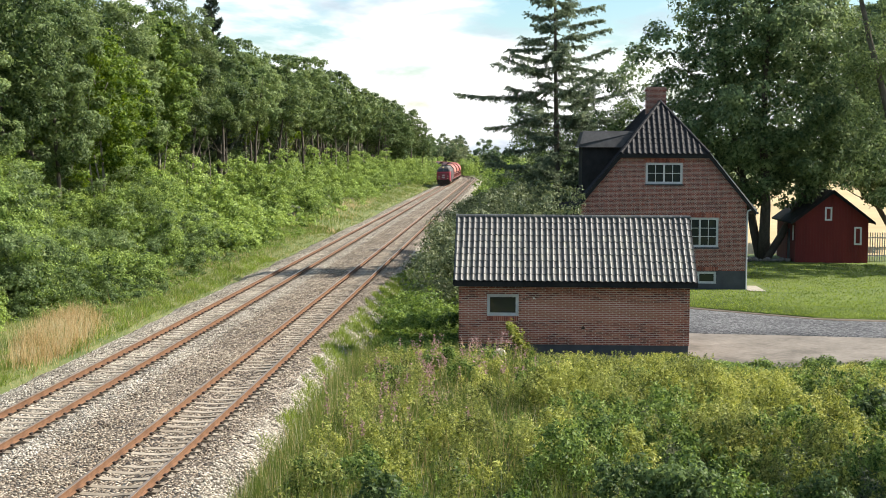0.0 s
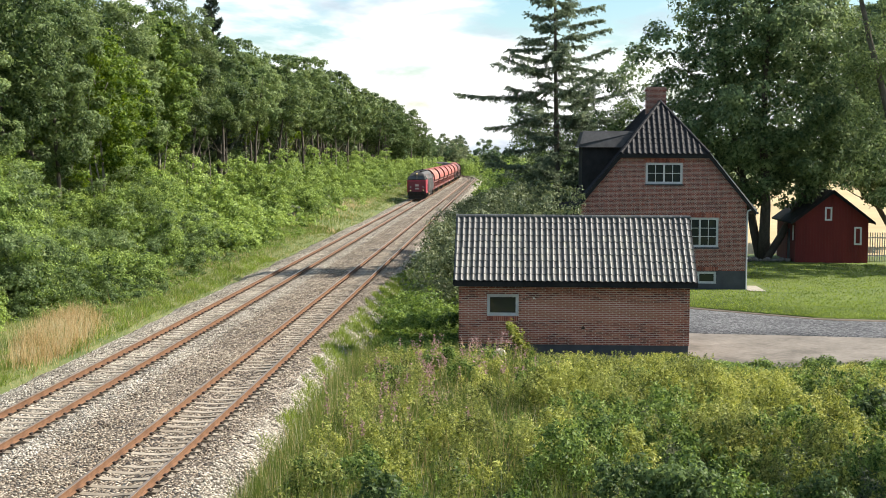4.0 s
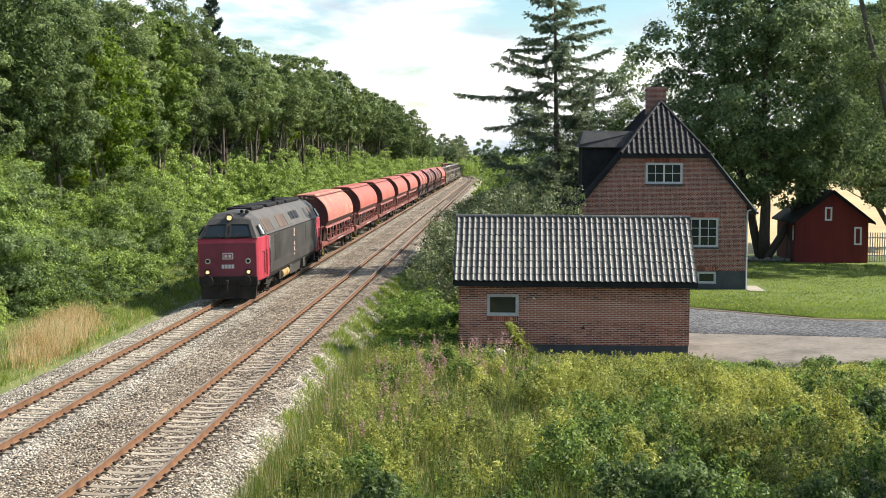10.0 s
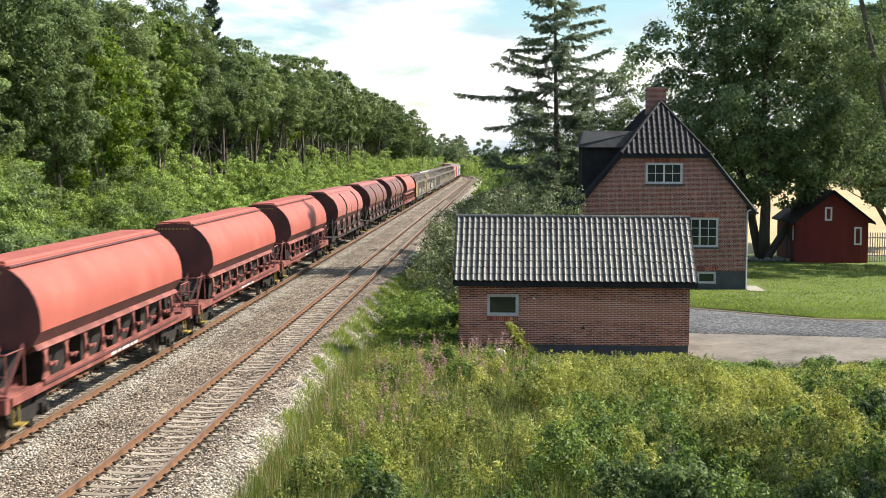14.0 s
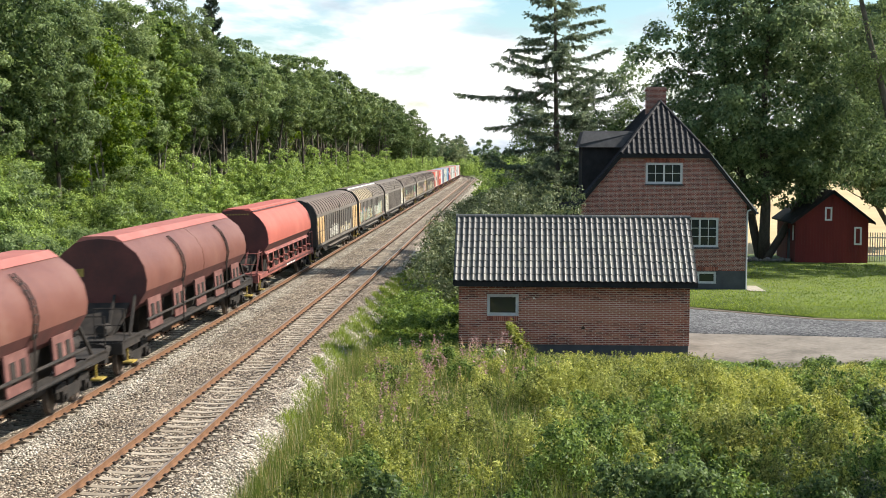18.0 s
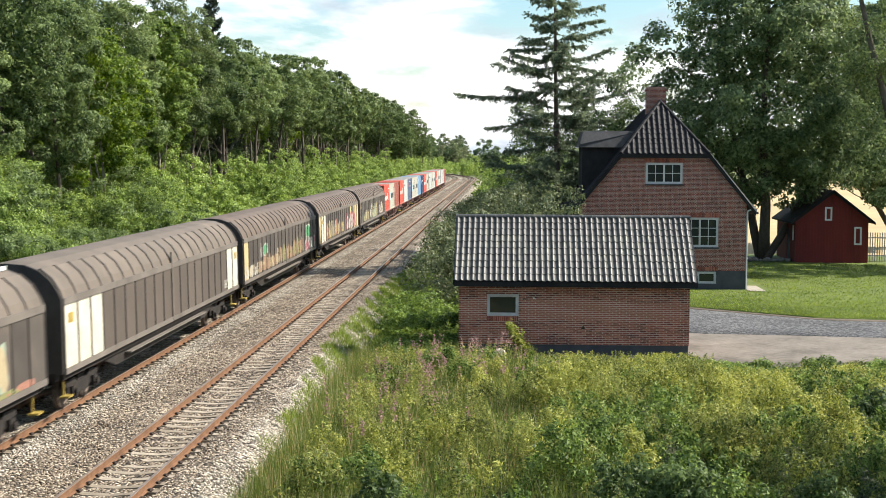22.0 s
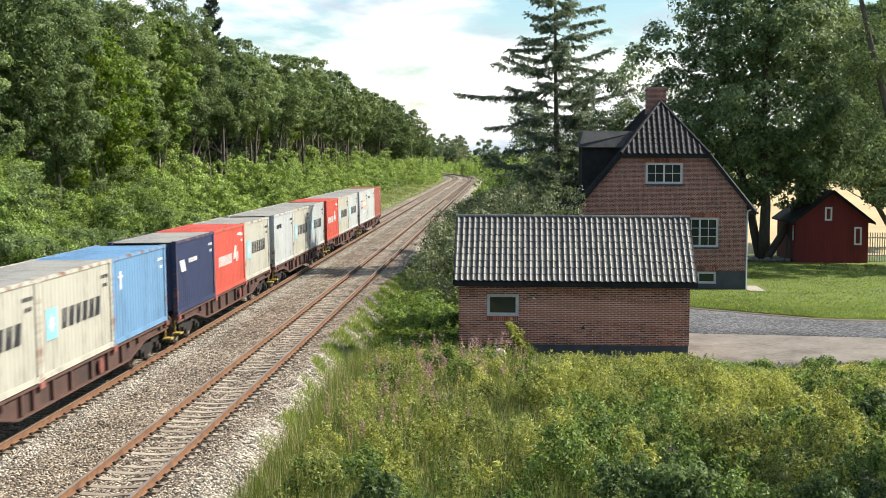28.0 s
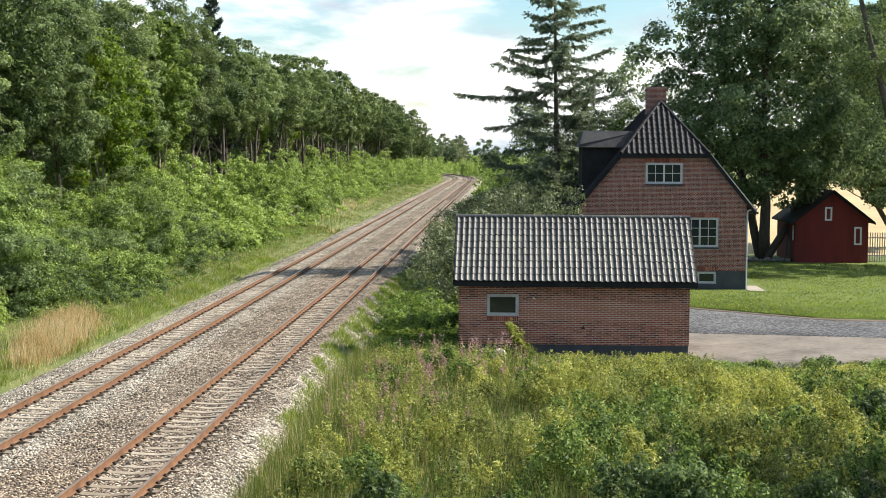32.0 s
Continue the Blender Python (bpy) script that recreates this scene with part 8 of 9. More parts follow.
# patches: from, to, bottom, top, strokes, colours, width, outline
VAN_PAINT = (
    ((-5.3, -0.6, 1.4, 2.25, 5, ("white", "grey"), 0.6, ""), (0.5, 6.6, 1.35, 2.1, 6, ("white", "cream", "grey"), 0.6, "")),
    ((-10.0, -4.6, 1.4, 2.55, 6, ("salmon", "olive", "mint"), 0.8, ""), (-9.6, -5.0, 2.0, 2.4, 3, ("blue", "salmon"), 0.4, ""), (-4.4, -0.4, 1.4, 2.6, 5, ("white", "mint", "yellow"), 0.7, "ink"), (1.6, 8.4, 1.45, 2.6, 6, ("white", "cream", "mint"), 0.85, "mint"), (2.2, 10.0, 1.3, 1.5, 6, ("salmon", "olive"), 1.0, "")),
    ((8.3, 8.9, 1.4, 1.8, 2, ("white", "grey"), 0.7, ""),),
    ((-10.6, -8.2, 1.35, 2.0, 3, ("cream", "white"), 0.8, ""), (-7.9, -2.0, 1.35, 2.2, 7, ("tan", "cream", "tan"), 0.85, ""), (-7.1, -6.3, 2.0, 2.85, 2, ("white", "grey"), 0.7, ""), (-6.1, -5.0, 2.05, 2.95, 1, ("green",), 0.95, "white"), (-1.6, 6.0, 1.35, 2.35, 9, ("tan", "tan", "olive"), 0.85, ""),
     (7.2, 8.9, 2.05, 2.95, 1, ("green",), 0.9, "white"), (6.6, 10.4, 1.35, 2.05, 5, ("pink", "white", "mint"), 0.8, "white")),
    ((-7.4, -0.5, 1.35, 2.5, 8, ("yellow", "grey", "cream", "salmon"), 0.8, ""), (0.3, 1.6, 1.4, 2.3, 2, ("grey", "yellow"), 0.7, ""), (3.2, 8.6, 1.4, 2.6, 6, ("white", "white", "pink"), 0.75, "pink")),
    ((-8.4, -4.2, 1.35, 2.3, 4, ("cream", "yellow", "mint"), 0.75, ""), (-3.6, -2.2, 1.5, 2.4, 1, ("white",), 0.6, ""), (-2.0, 3.6, 1.35, 2.65, 6, ("cream", "yellow", "mint"), 0.85, "mint"), (5.2, 8.6, 1.4, 2.6, 4, ("white", "cream"), 0.85, "pink")))
VAN_CREAM = (dict.fromkeys((0, 1, 2, 17, 18, 19), "rust"), {0: "rust"}, dict.fromkeys((0, 1, 2, 18, 19), "pale"), {0: "yellow"}, {0: "yellow", 1: "pale", 2: "pale", 15: "yellow", 17: "yellow", 18: "yellow", 19: "yellow"}, {})
PANELS = {}


def build_van(i):
    labels = ("grimy brown sliding-wall van with pale end panels", "sliding-wall van with a soot-stained pale roof and faint paint", "plain grimy grey-brown sliding-wall van with cream panels",
              "dark sliding-wall van with rust and green spray paint", "brown sliding-wall van with yellow and cream spray paint", "brown sliding-wall van with pale letters sprayed along it")
    v = thing("goods_van", labels[i], "goods van", "sliding-wall vans")
    L = 11.05
    dark = M_VANPANEL_B if i == 2 else M_VANPANEL
    roofm = (M_VANROOF, M_VANROOF_B, M_VANROOF_B, M_VANROOF, M_VANROOF, M_VANROOF)[i]
    cream = {"rust": M_CREAM_RUST, "pale": M_CREAM_PALE, "yellow": M_CREAM_YELLOW}
    for e in (-1, 1):
        g = Geo()
        g.loft([section(VAN, e * L), section(VAN, e * (L - 0.12))], True)
        part("end_wall", g, M_VANRIB, v, "dark end wall")
        part("end_rib", Geo().box(-0.5, -0.42, min(e * L, e * (L + 0.06)), max(e * L, e * (L + 0.06)), 1.2, 3.7), M_VANSIDE, v)
        part("end_rib", Geo().box(0.42, 0.5, min(e * L, e * (L + 0.06)), max(e * L, e * (L + 0.06)), 1.2, 3.7), M_VANSIDE, v)
    # roof: the slanted shoulders belong to the sliding walls
    g = Geo()
    g.loft([section(VAN[4:], y) for y in (-L + 0.1, 0, L - 0.1)], True)
    part("roof", g, roofm, v, "dull brown-grey roof")
    if i == 1:
        part("roof_strip", Geo().box(-0.32, 0.5, -L + 0.2, L - 0.2, 4.0, 4.09), M_VANROOF, v)
        part("roof_edge", Geo().box(0.5, 0.56, -L + 0.2, L - 0.2, 4.0, 4.1), M_P_WHITE, v, "pale strip along the roof edge")
    for s in (-1, 1):
        for a, b in ((-L + 0.12, -0.03), (0.03, L - 0.12)):
            g = Geo()
            g.loft([[(s * 1.36, y, 1.2), (s * 1.42, y, 1.25), (s * 1.42, y, 3.1), (s * 1.36, y, 3.1)] for y in (a, b)], True)
            wall = part("sliding_wall", g, dark, v, "sliding wall")
            g = Geo()
            g.loft([[(s * 1.42, y, 3.1), (s * 1.34, y, 3.32), (s * 1.16, y, 3.62), (s * 0.86, y, 3.885), (s * 0.8, y, 3.84), (s * 1.3, y, 3.1)] for y in (a, b)], True)
            part("wall_shoulder", g, M_BEIGE if i == 1 and a < -1 else roofm, wall)
            n = 10
            for k in range(n + 1):
                y = a + (b - a) * k / n
                part("wall_rib", Geo().box(s * 1.41, s * 1.452, y - 0.03, y + 0.03, 1.3, 2.96), M_VANRIB, wall)
                g = Geo()
                pts = [(1.44, 3.1), (1.36, 3.34), (1.18, 3.645), (0.87, 3.91)]
                for (xa, za), (xb, zb) in zip(pts, pts[1:]):
                    g.add([(s * xa, y - 0.03, za), (s * xa, y + 0.03, za), (s * xb, y + 0.03, zb), (s * xb, y - 0.03, zb), (s * (xa - 0.06), y - 0.03, za - 0.02), (s * (xa - 0.06), y + 0.03, za - 0.02), (s * (xb - 0.06), y + 0.03, zb - 0.03), (s * (xb - 0.06), y - 0.03, zb - 0.03)],
                          [(0, 1, 2, 3), (4, 7, 6, 5), (0, 4, 5, 1), (1, 5, 6, 2), (2, 6, 7, 3), (3, 7, 4, 0)])
                part("shoulder_rib", g, M_VANRIB, wall)
                if s > 0 and k < n:
                    pm = cream.get(VAN_CREAM[i].get(k + (10 if a > -1 else 0)), dark)
                    if pm.name not in PANELS:
                        PANELS[pm.name] = make_mesh("wall_panel", Geo().box(1.4, 1.427, 0.04, (b - a) / n - 0.04, 1.3, 2.95), pm)
                    part("wall_panel", PANELS[pm.name], None, wall, "pale replacement panel" if pm is not dark else "").location = (0, y, 0)
            part("wall_foot", Geo().box(s * 1.39, s * 1.458, a, b, 1.16, 1.31), M_VANSIDE, wall)
            part("wall_head", Geo().box(s * 1.39, s * 1.458, a, b, 2.95, 3.13), M_VANSIDE, wall)
            if i in (0, 5):
                part("lashing_rail", Geo().box(s * 1.45, s * 1.462, a, b, 2.06, 2.09), M_VANRIB, wall)
        if s > 0:
            for k, q in enumerate(VAN_PAINT[i]):
                sprayed_patch(v, 1.428, q[0], q[1], q[2], q[3], q[4], q[5], 100 * i + k, q[6], q[7])
        part("door_post", Geo().box(s * 1.41, s * 1.47, -0.06, 0.06, 1.2, 3.5), M_VANSIDE, v)
        g = Geo()
        g.loft([[(s * 1.3, -L + 0.3, 0.98), (s * 1.3, L - 0.3, 0.98), (s * 1.3, L - 0.3, 1.16), (s * 1.3, -L + 0.3, 1.16)], [(s * 1.2, -L + 0.3, 0.98), (s * 1.2, L - 0.3, 0.98), (s * 1.2, L - 0.3, 1.16), (s * 1.2, -L + 0.3, 1.16)]], True)
        part("solebar", g, M_BOGIE, v)
        g = Geo()
        g.loft([[(x, -7.2, 0.98), (x, -5.8, 0.6), (x, 5.8, 0.6), (x, 7.2, 0.98)] for x in (s * 1.12, s * 1.2)], True)
        part("truss_beam", g, M_BOGIE, v)
        part("foot_board", Geo().box(s * 1.25, s * 1.42, -5.0, 5.0, 0.84, 0.88), M_VANSIDE, v)
        for e in (-1, 1):
            part("step", Geo().box(s * 1.15, s * 1.4, e * 10.5 - 0.18, e * 10.5 + 0.18, 0.5, 0.55).beam((s * 1.2, e * 10.5, 0.5), (s * 1.2, e * 10.5, 1.0), 0.05), M_YELLOW, v, "yellow shunter's step")
        for y in ((-10.7, 10.2), (), (-10.6, 10.3), (), (-9.5,), (-10.3,))[i]:
            g = Geo()
            bars(g, y, 2.45, [0.42], 0.26, s * 1.43 if s > 0 else -1.458)
            part("yellow_placard", g, M_YELLOW, v)
    part("floor_frame", Geo().box(-1.2, 1.2, -L, L, 1.0, 1.2), M_BOGIE, v)
    for e in (-1, 1):
        add_bogie(v, e * 8.5)
    buffers(v, 11.6)
    return v


# -- container wagons --
M_FLAT = surf("rusty_brown_wagon", [(0.3, (0.045, 0.024, 0.018)), (0.6, (0.095, 0.046, 0.033)), (0.8, (0.2, 0.085, 0.06))], 0.9, 18, 0.75, bump=0.08)


# web darker than the flanges: the recess's shade put into its colour
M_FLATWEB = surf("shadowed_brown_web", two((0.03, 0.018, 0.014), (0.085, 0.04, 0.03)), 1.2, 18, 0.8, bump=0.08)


def build_flat():
    w = thing("container_wagon", "rust-brown skeletal container wagon on two bogies", "container wagon", "container wagons")
    for s in (-1, 1):
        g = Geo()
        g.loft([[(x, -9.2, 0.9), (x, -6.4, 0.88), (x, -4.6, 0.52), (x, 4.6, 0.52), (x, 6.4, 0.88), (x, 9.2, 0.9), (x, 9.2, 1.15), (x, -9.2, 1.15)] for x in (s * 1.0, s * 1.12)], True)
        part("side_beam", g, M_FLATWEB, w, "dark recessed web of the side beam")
        part("top_flange", Geo().box(s * 1.0, s * 1.2, -9.2, 9.2, 1.09, 1.16), M_FLAT, w)
        g = Geo()
        g.loft([[(s * x, y, z + d) for x, d in ((1.0, 0), (1.2, 0), (1.2, 0.06), (1.0, 0.06))] for y, z in ((-9.2, 0.88), (-6.4, 0.86), (-4.6, 0.5), (4.6, 0.5), (6.4, 0.86), (9.2, 0.88))], True)
        part("bottom_flange", g, M_FLAT, w)
        for y in (-9.0, -3.05, 3.05, 9.0):
            part("container_support", Geo().box(s * 1.05, s * 1.25, y - 0.18, y + 0.18, 1.02, 1.16), M_HOPFRAME, w)
        for y in (-8.2, -5.6, -4.4, -3.6, -2.2, -0.8, 0.9, 2.4, 3.8, 4.6, 5.6, 8.2):
            part("bracket", Geo().box(s * 1.1, s * 1.22, y - 0.05, y + 0.05, 0.58 if abs(y) < 4.5 else 0.9, 1.1), M_FLAT, w)
        part("brake_wheel", Geo().tube((s * 1.2, 1.7, 0.82), (s * 1.24, 1.7, 0.82), 0.22, n=16), M_HOPFRAME, w)
        for e in (-1, 1):
            part("step", Geo().box(s * 1.05, s * 1.35, e * 9.2 - 0.2, e * 9.2 + 0.2, 0.52, 0.57).beam((s * 1.1, e * 9.2, 0.55), (s * 1.1, e * 9.2, 1.0), 0.05), M_YELLOW, w, "yellow shunter's step")
    for y in (-9.15, -6.5, -3.05, 0, 3.05, 6.5, 9.15):
        part("cross_beam", Geo().box(-1.0, 1.0, y - 0.12, y + 0.12, 0.75, 1.08), M_FLAT, w)
    part("centre_sill", Geo().box(-0.25, 0.25, -9.2, 9.2, 0.8, 1.06), M_FLAT, w)
    for e in (-1, 1):
        add_bogie(w, e * 7.1)
    buffers(w, 9.85)
    return w


def boxpaint(name, col, worn=0.5):
    lo = tuple(c * 0.72 for c in col)
    rust = (0.24, 0.12, 0.07)
    mid = tuple(c * (1 - 0.35 * worn) + r * 0.35 * worn for c, r in zip(col, rust))
    return surf(name, [(0.3, mid), (0.4, lo), (0.52, col), (0.75, tuple(min(c * 1.15, 0.8) for c in col))], 0.8, 7, 0.6, bump=0.06, stretch=(1, 1, 0.3))


M_BOX = {
    "red": boxpaint("signal_red_container", (0.46, 0.07, 0.045)), "grey": boxpaint("pale_grey_container", (0.38, 0.37, 0.31)), "brown": boxpaint("oxide_brown_container", (0.25, 0.065, 0.045)),
    "white": boxpaint("off_white_container", (0.39, 0.41, 0.4)), "steel": boxpaint("steel_blue_container", (0.06, 0.085, 0.14)), "sky": boxpaint("light_blue_container", (0.115, 0.235, 0.38)),
    "navy": boxpaint("navy_container", (0.018, 0.028, 0.075))}
M_BOXROOF = boxpaint("dusty_container_roof", (0.27, 0.262, 0.235))
M_POST = {k: surf("rusty_edge_" + k, [(0.38, (0.16, 0.07, 0.035)), (0.52, tuple(v.node_tree.nodes["Color Ramp"].color_ramp.elements[2].color)[:3])], 2.0, 9, 0.75, bump=0.1) for k, v in M_BOX.items()}
BOX_SIDE, BOX_END, BOX_ROOF, BOX_POST, BOX_RAIL = {}, {}, {}, {}, {}


def corrugated(p0, p1, n, depth, z0, z1, out):
    """An upright corrugated sheet between two plan points; out is its outward direction."""
    g = Geo()
    p0, p1, out = Vector(p0), Vector(p1), Vector(out)
    plan = []
    for i in range(n):
        for f, d in ((0.0, 0), (0.32, 0), (0.5, 1), (0.82, 1)):
            plan.append(p0.lerp(p1, (i + f) / n) - out * depth * d)
    plan.append(p1)
    k = len(plan)
    V = [(q.x, q.y, z) for z in (z0, z1) for q in plan] + [(q.x - out.x * 0.03, q.y - out.y * 0.03, z) for z in (z0, z1) for q in plan]
    F = [(i, i + 1, k + i + 1, k + i) for i in range(k - 1)]
    F += [(2 * k + i, 3 * k + i, 3 * k + i + 1, 2 * k + i + 1) for i in range(k - 1)]
    F += [(k + i, k + i + 1, 3 * k + i + 1, 3 * k + i) for i in range(k - 1)]
    g.add(V, F)
    return g


def build_container(kind, mark, label):
    c = thing("shipping_container", label, "container", "twenty-foot containers")
    m = M_BOX[kind]
    hl, hw, H = 3.029, 1.219, 2.591
    if kind not in BOX_SIDE:
        BOX_SIDE[kind] = [make_mesh("side_wall", corrugated((s * (hw - 0.02), -hl + 0.14, 0), (s * (hw - 0.02), hl - 0.14, 0), 20, 0.036, 0.16, H - 0.08, (s, 0, 0)), m) for s in (-1, 1)]
        BOX_END[kind] = [make_mesh("end_wall", corrugated((-hw + 0.14, e * (hl - 0.03), 0), (hw - 0.14, e * (hl - 0.03), 0), 8, 0.04, 0.16, H - 0.1, (0, e, 0)), m) for e in (-1, 1)]
        roofm = M_BOXROOF if kind in ("grey", "white", "navy", "steel") else m
        n = 22
        d = (2 * hl - 0.2) / n
        prof = [(-hl + 0.1 + (i + f) * d, H + z) for i in range(n) for f, z in ((0.0, -0.035), (0.5, -0.035), (0.62, -0.015), (0.88, -0.015))] + [(hl - 0.1, -0.035 + H)]
        k = len(prof)
        g = Geo()
        g.add([(x, y, z - dz) for dz in (0, 0.04) for x in (-hw + 0.06, hw - 0.06) for y, z in prof], [(i, k + i, k + i + 1, i + 1) for i in range(k - 1)] + [(2 * k + i, 2 * k + i + 1, 3 * k + i + 1, 3 * k + i) for i in range(k - 1)]
              + [(i, i + 1, 2 * k + i + 1, 2 * k + i) for i in range(k - 1)] + [(k + i, 3 * k + i, 3 * k + i + 1, k + i + 1) for i in range(k - 1)])
        BOX_ROOF[kind] = make_mesh("roof", g, roofm)
        BOX_POST[kind] = make_mesh("corner_post", Geo().box(-0.08, 0.08, -0.09, 0.09, 0, H).box(-0.09, 0.09, -0.1, 0.1, 0, 0.12).box(-0.09, 0.09, -0.1, 0.1, H - 0.12, H + 0.004), M_POST[kind], 0.008)
        BOX_RAIL[kind] = [make_mesh("bottom_rail", Geo().box(-0.05, 0.05, -hl + 0.1, hl - 0.1, 0.03, 0.17), m), make_mesh("top_rail", Geo().box(-0.04, 0.04, -hl + 0.1, hl - 0.1, H - 0.1, H - 0.01), M_POST[kind])]
    for k, s in enumerate((-1, 1)):
        part("side_wall", BOX_SIDE[kind][k], None, c)
        part("end_wall", BOX_END[kind][k], None, c)
        for e in (-1, 1):
            part("corner_post", BOX_POST[kind], None, c, "rust-streaked corner post").location = (s * (hw - 0.085), e * (hl - 0.09), 0)
        part("bottom_rail", BOX_RAIL[kind][0], None, c).location = (s * (hw - 0.05), 0, 0)
        part("top_rail", BOX_RAIL[kind][1], None, c).location = (s * (hw - 0.045), 0, 0)
    part("roof", BOX_ROOF[kind], None, c)
    part("floor", Geo().box(-hw + 0.1, hw - 0.1, -hl + 0.1, hl - 0.1, 0.06, 0.16), M_BOGIE, c)
    for e in (-1, 1):
        for xx in (-0.75, -0.25, 0.25, 0.75):
            if e > 0:
                part("lock_rod", Geo().tube((xx, e * (hl - 0.0), 0.15), (xx, e * (hl - 0.0), H - 0.15), 0.018, n=6), M_CHROME, c)
    x = hw - 0.018
    if mark == "star":      # pale blue square and dark lettering-like strokes
        g = Geo()
        g.box(x, x + 0.006, -2.55, -1.75, 0.95, 1.75)
        part("blue_mark", g, M_P_SKY, c, "sky-blue square mark")
        g = Geo()
        n = 14
        pts = [(-2.15 + (0.27 if k % 2 == 0 else 0.12) * math.sin(2 * math.pi * k / n), 1.35 + (0.27 if k % 2 == 0 else 0.12) * math.cos(2 * math.pi * k / n)) for k in range(n)]
        g.loft([[(x + d, a, b) for a, b in pts] for d in (0.002, 0.009)], True)
        part("pale_star", g, M_P_WHITE, c, "small white star shape")
        g = Geo()
        y = -1.4
        for wa, wb in ((0.14, 0.16), (0.12, 0.2), (0.13, 0.17), (0.13, 0.19), (0.17, 0.14), (0.13, 0.18)):
            bars(g, y, 1.12, [wa, wb], 0.52, x, 0.07, slant=0.09)
            y += wa + wb + 0.25
        part("lettering", g, M_P_BLACK, c)
    elif mark == "south":
        g = Geo()
        y = -2.3
        for wa, wb in ((0.08, 0.08), (0.1, 0.12), (0.08, 0.16), (0.12, 0.1), (0.08, 0.1), (0.1, 0.12), (0.12, 0.1)):
            bars(g, y, 1.08, [wa, wb], 0.4, x, 0.06)
            y += wa + wb + 0.17
        bars(g, 1.05, 1.08, [0.12, 0.1, 0.1], 0.4, x, 0.1)
        bars(g, 0.5, 1.2, [0.22, 0.14], 0.55, x + 0.002, 0.08, slant=0.4)
        bars(g, 1.5, 2.15, [0.9], 0.1, x)
        part("lettering", g, M_P_WHITE, c)
    elif mark == "small":
        g = Geo()
        bars(g, -2.2, 1.85, [0.18, 0.1, 0.14, 0.14, 0.14, 0.14, 0.14], 0.2, x, 0.07)
        part("lettering", g, M_P_BLACK, c)
    elif mark == "bird":
        g = Geo()
        bars(g, -2.3, 1.45, [0.5, 0.3], 0.42, x, -0.1, slant=-0.25)
        bars(g, -1.2, 1.7, [0.18, 0.2, 0.18, 0.2, 0.2], 0.16, x, 0.08)
        part("lettering", g, M_P_WHITE, c)
    elif mark == "anchor":
        g = Geo()
        g.box(x, x + 0.006, -2.3, -2.12, 1.6, 2.15).box(x, x + 0.006, -2.45, -1.98, 1.95, 2.02)
        part("white_mark", g, M_P_WHITE, c)
    elif mark == "redtag":
        g = Geo()
        g.box(x, x + 0.006, -2.5, -1.95, 1.65, 2.1)
        part("red_mark", g, M_BOX["red"], c, "small red square mark")
        g = Geo()
        bars(g, 0.4, 2.15, [0.14, 0.1, 0.14, 0.14, 0.14, 0.14, 0.14], 0.14, x, 0.07)
        g.box(x, x + 0.006, 0.9, 1.6, 1.6, 1.78)
        part("lettering", g, M_P_WHITE, c)
    elif mark == "duo":
        g = Geo()
        g.box(x, x + 0.006, -1.75, -0.75, 1.2, 1.85, 0).box(x, x + 0.006, -0.75, 1.6, 1.2, 1.85, 1)
        part("two_tone_mark", g, [M_P_NAVY, M_P_ORANGE], c, "navy and orange block mark")
        g = Geo()
        bars(g, -1.6, 1.32, [0.3, 0.3], 0.4, x + 0.004, 0.1)
        bars(g, -0.5, 1.4, [0.2, 0.25, 0.1, 0.1, 0.1, 0.3, 0.25, 0.25], 0.3, x + 0.004, 0.06)
        bars(g, -0.6, 0.85, [0.3, 0.4, 0.2, 0.5], 0.12, x, 0.08)
        part("lettering", g, M_P_WHITE, c)
    if mark != "redtag":
        g = Geo()
        bars(g, 2.0, 2.1, [0.09, 0.09, 0.09, 0.09, 0.09], 0.1, x, 0.05)
        bars(g, 2.2, 1.85, [0.09, 0.09, 0.09], 0.1, x, 0.05)
        part("number_mark", g, M_P_BLACK if kind in ("grey", "white") else M_P_WHITE, c)
    return c


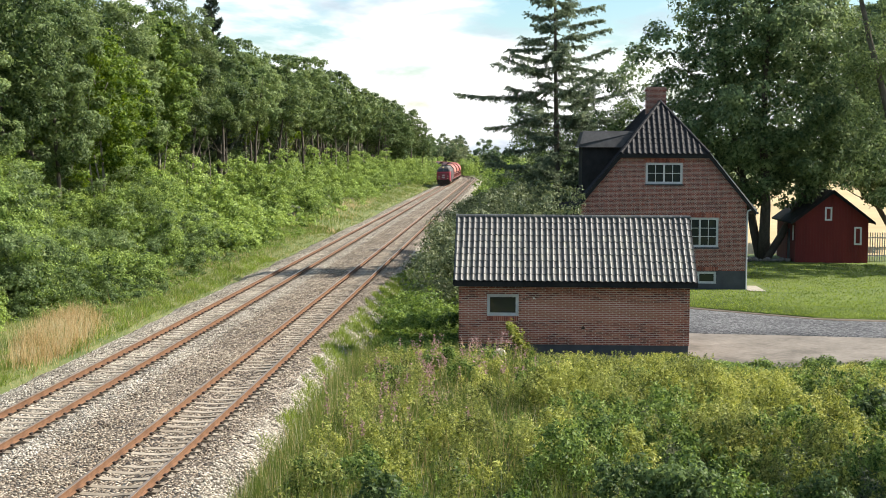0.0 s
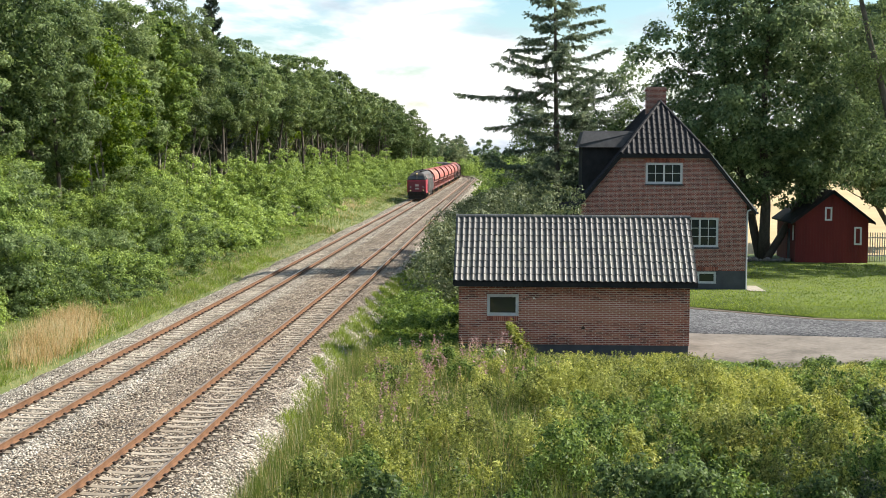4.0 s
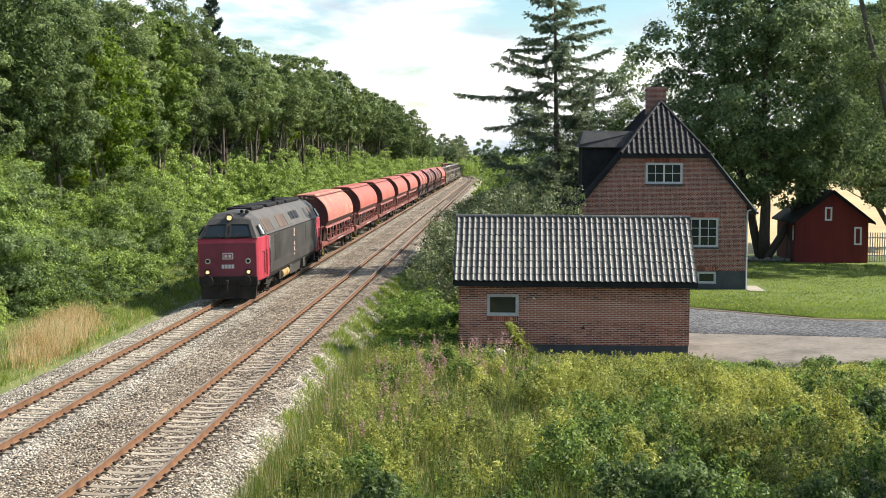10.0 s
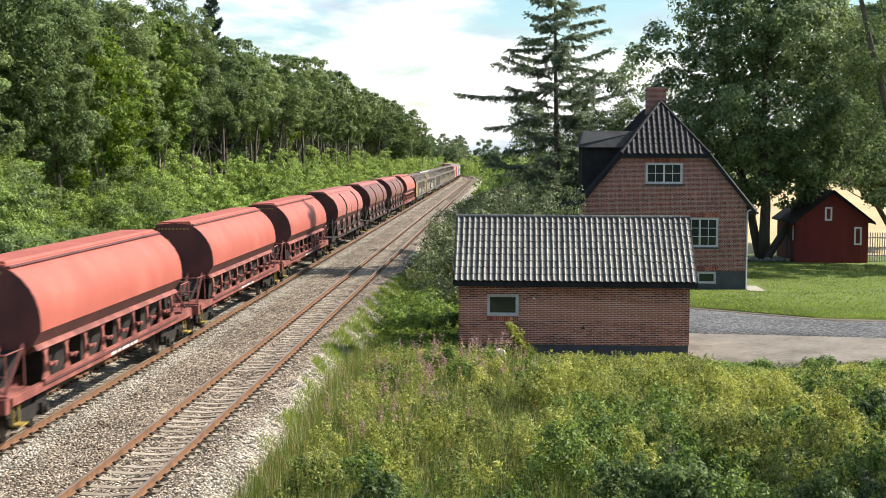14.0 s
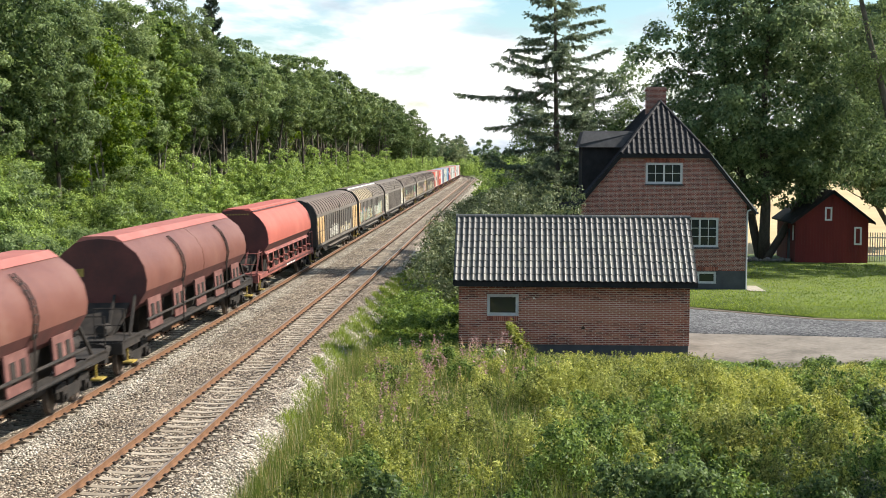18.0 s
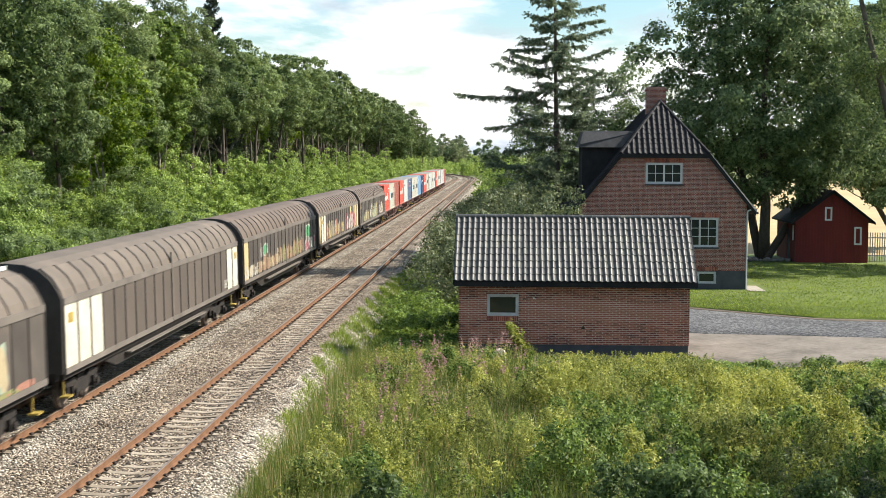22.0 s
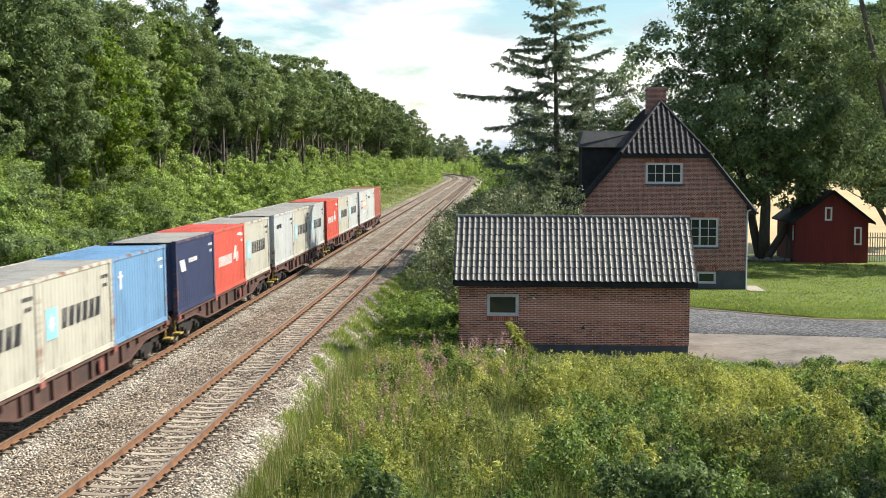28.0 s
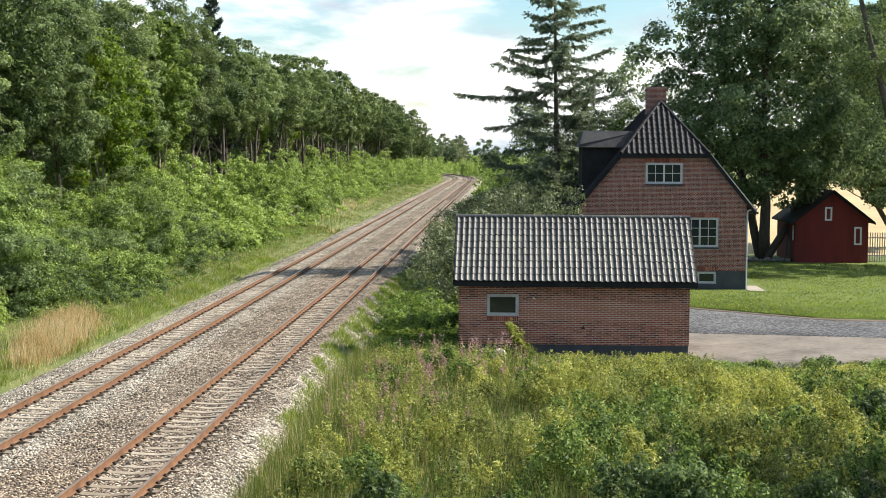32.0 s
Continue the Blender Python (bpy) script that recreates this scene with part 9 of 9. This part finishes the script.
LOAD = (("red", "south"), ("grey", "star"), ("brown", "anchor"), ("red", "south"), ("white", "small"), ("steel", "redtag"), ("grey", "star"), ("grey", "star"), ("sky", "anchor"),
        ("navy", "bird"), ("red", "south"), ("grey", "star"), ("white", "small"), ("grey", "star"), ("white", "star"), ("red", "south"), ("grey", "star"), ("white", "star"),
        ("white", "duo"), ("white", "small"), ("brown", ""))
BOX_LABEL = {"red": "bright red steel container with white lettering strokes", "grey": "pale grey container with sky-blue mark and dark strokes", "brown": "rust-brown corrugated steel container",
             "white": "off-white corrugated container with small markings", "steel": "dark steel-blue container with a small red mark", "sky": "light blue corrugated steel container", "navy": "dark navy container with a white emblem shape"}


def build_train():
    build_loco()
    first = build_hopper_a(M_HOPWORN, "hopper wagon with peeling red and yellowed paint")
    RIDERS.append((first, 90.55, 0.0))
    second = build_hopper_a(M_HOP, "bright red hopper wagon with dark ends")
    RIDERS.append((second, 109.65, 0.0))
    for s in (128.75, 147.6, 166.3, 251.1):
        RIDERS.append((copy_thing(second, Matrix()), s, 0.0))
    b1 = build_hopper_b(M_HOPFADED, "faded red rounded hopper wagon")
    RIDERS.append((b1, 187.05, 0.0))
    b2 = build_hopper_b(M_HOPBROWN, "weathered brown rounded hopper wagon with side ladders")
    RIDERS.append((b2, 208.9, 0.0))
    RIDERS.append((copy_thing(b2, Matrix()), 230.6, 0.0))
    for i in range(6):
        RIDERS.append((build_van(i), 260.2 + 11.62 + 23.25 * i, 0.0))
    flat = build_flat()
    boxes = {}
    for i in range(7):
        mid = 400.85 + 19.7 * i + 3.03 + 6.1
        RIDERS.append((flat if i == 0 else copy_thing(flat, Matrix()), mid, 0.0))
        for j in range(3):
            key = LOAD[i * 3 + j]
            if key not in boxes:
                boxes[key] = build_container(key[0], key[1], "pale container with a navy and orange mark" if key[1] == "duo" else BOX_LABEL[key[0]])
                ob = boxes[key]
            else:
                ob = copy_thing(boxes[key], Matrix())
            RIDERS.append((ob, mid + (j - 1) * 6.1, 1.162))


build_train()


# ---- motion along the line ----
def ride(ob, s0, dz=0.0):
    """Keys a vehicle whose middle stands s0 metres along the line at t = 10 s."""
    rows = []
    for i in range(33):
        t = float(i)
        rows.append((t, on_line(s0 - speed_s(t)) @ Matrix.Translation((0, 0, dz))))
    walk(ob, rows)


def motions():
    for ob, s0, dz in RIDERS:
        ride(ob, s0, dz)


motions()
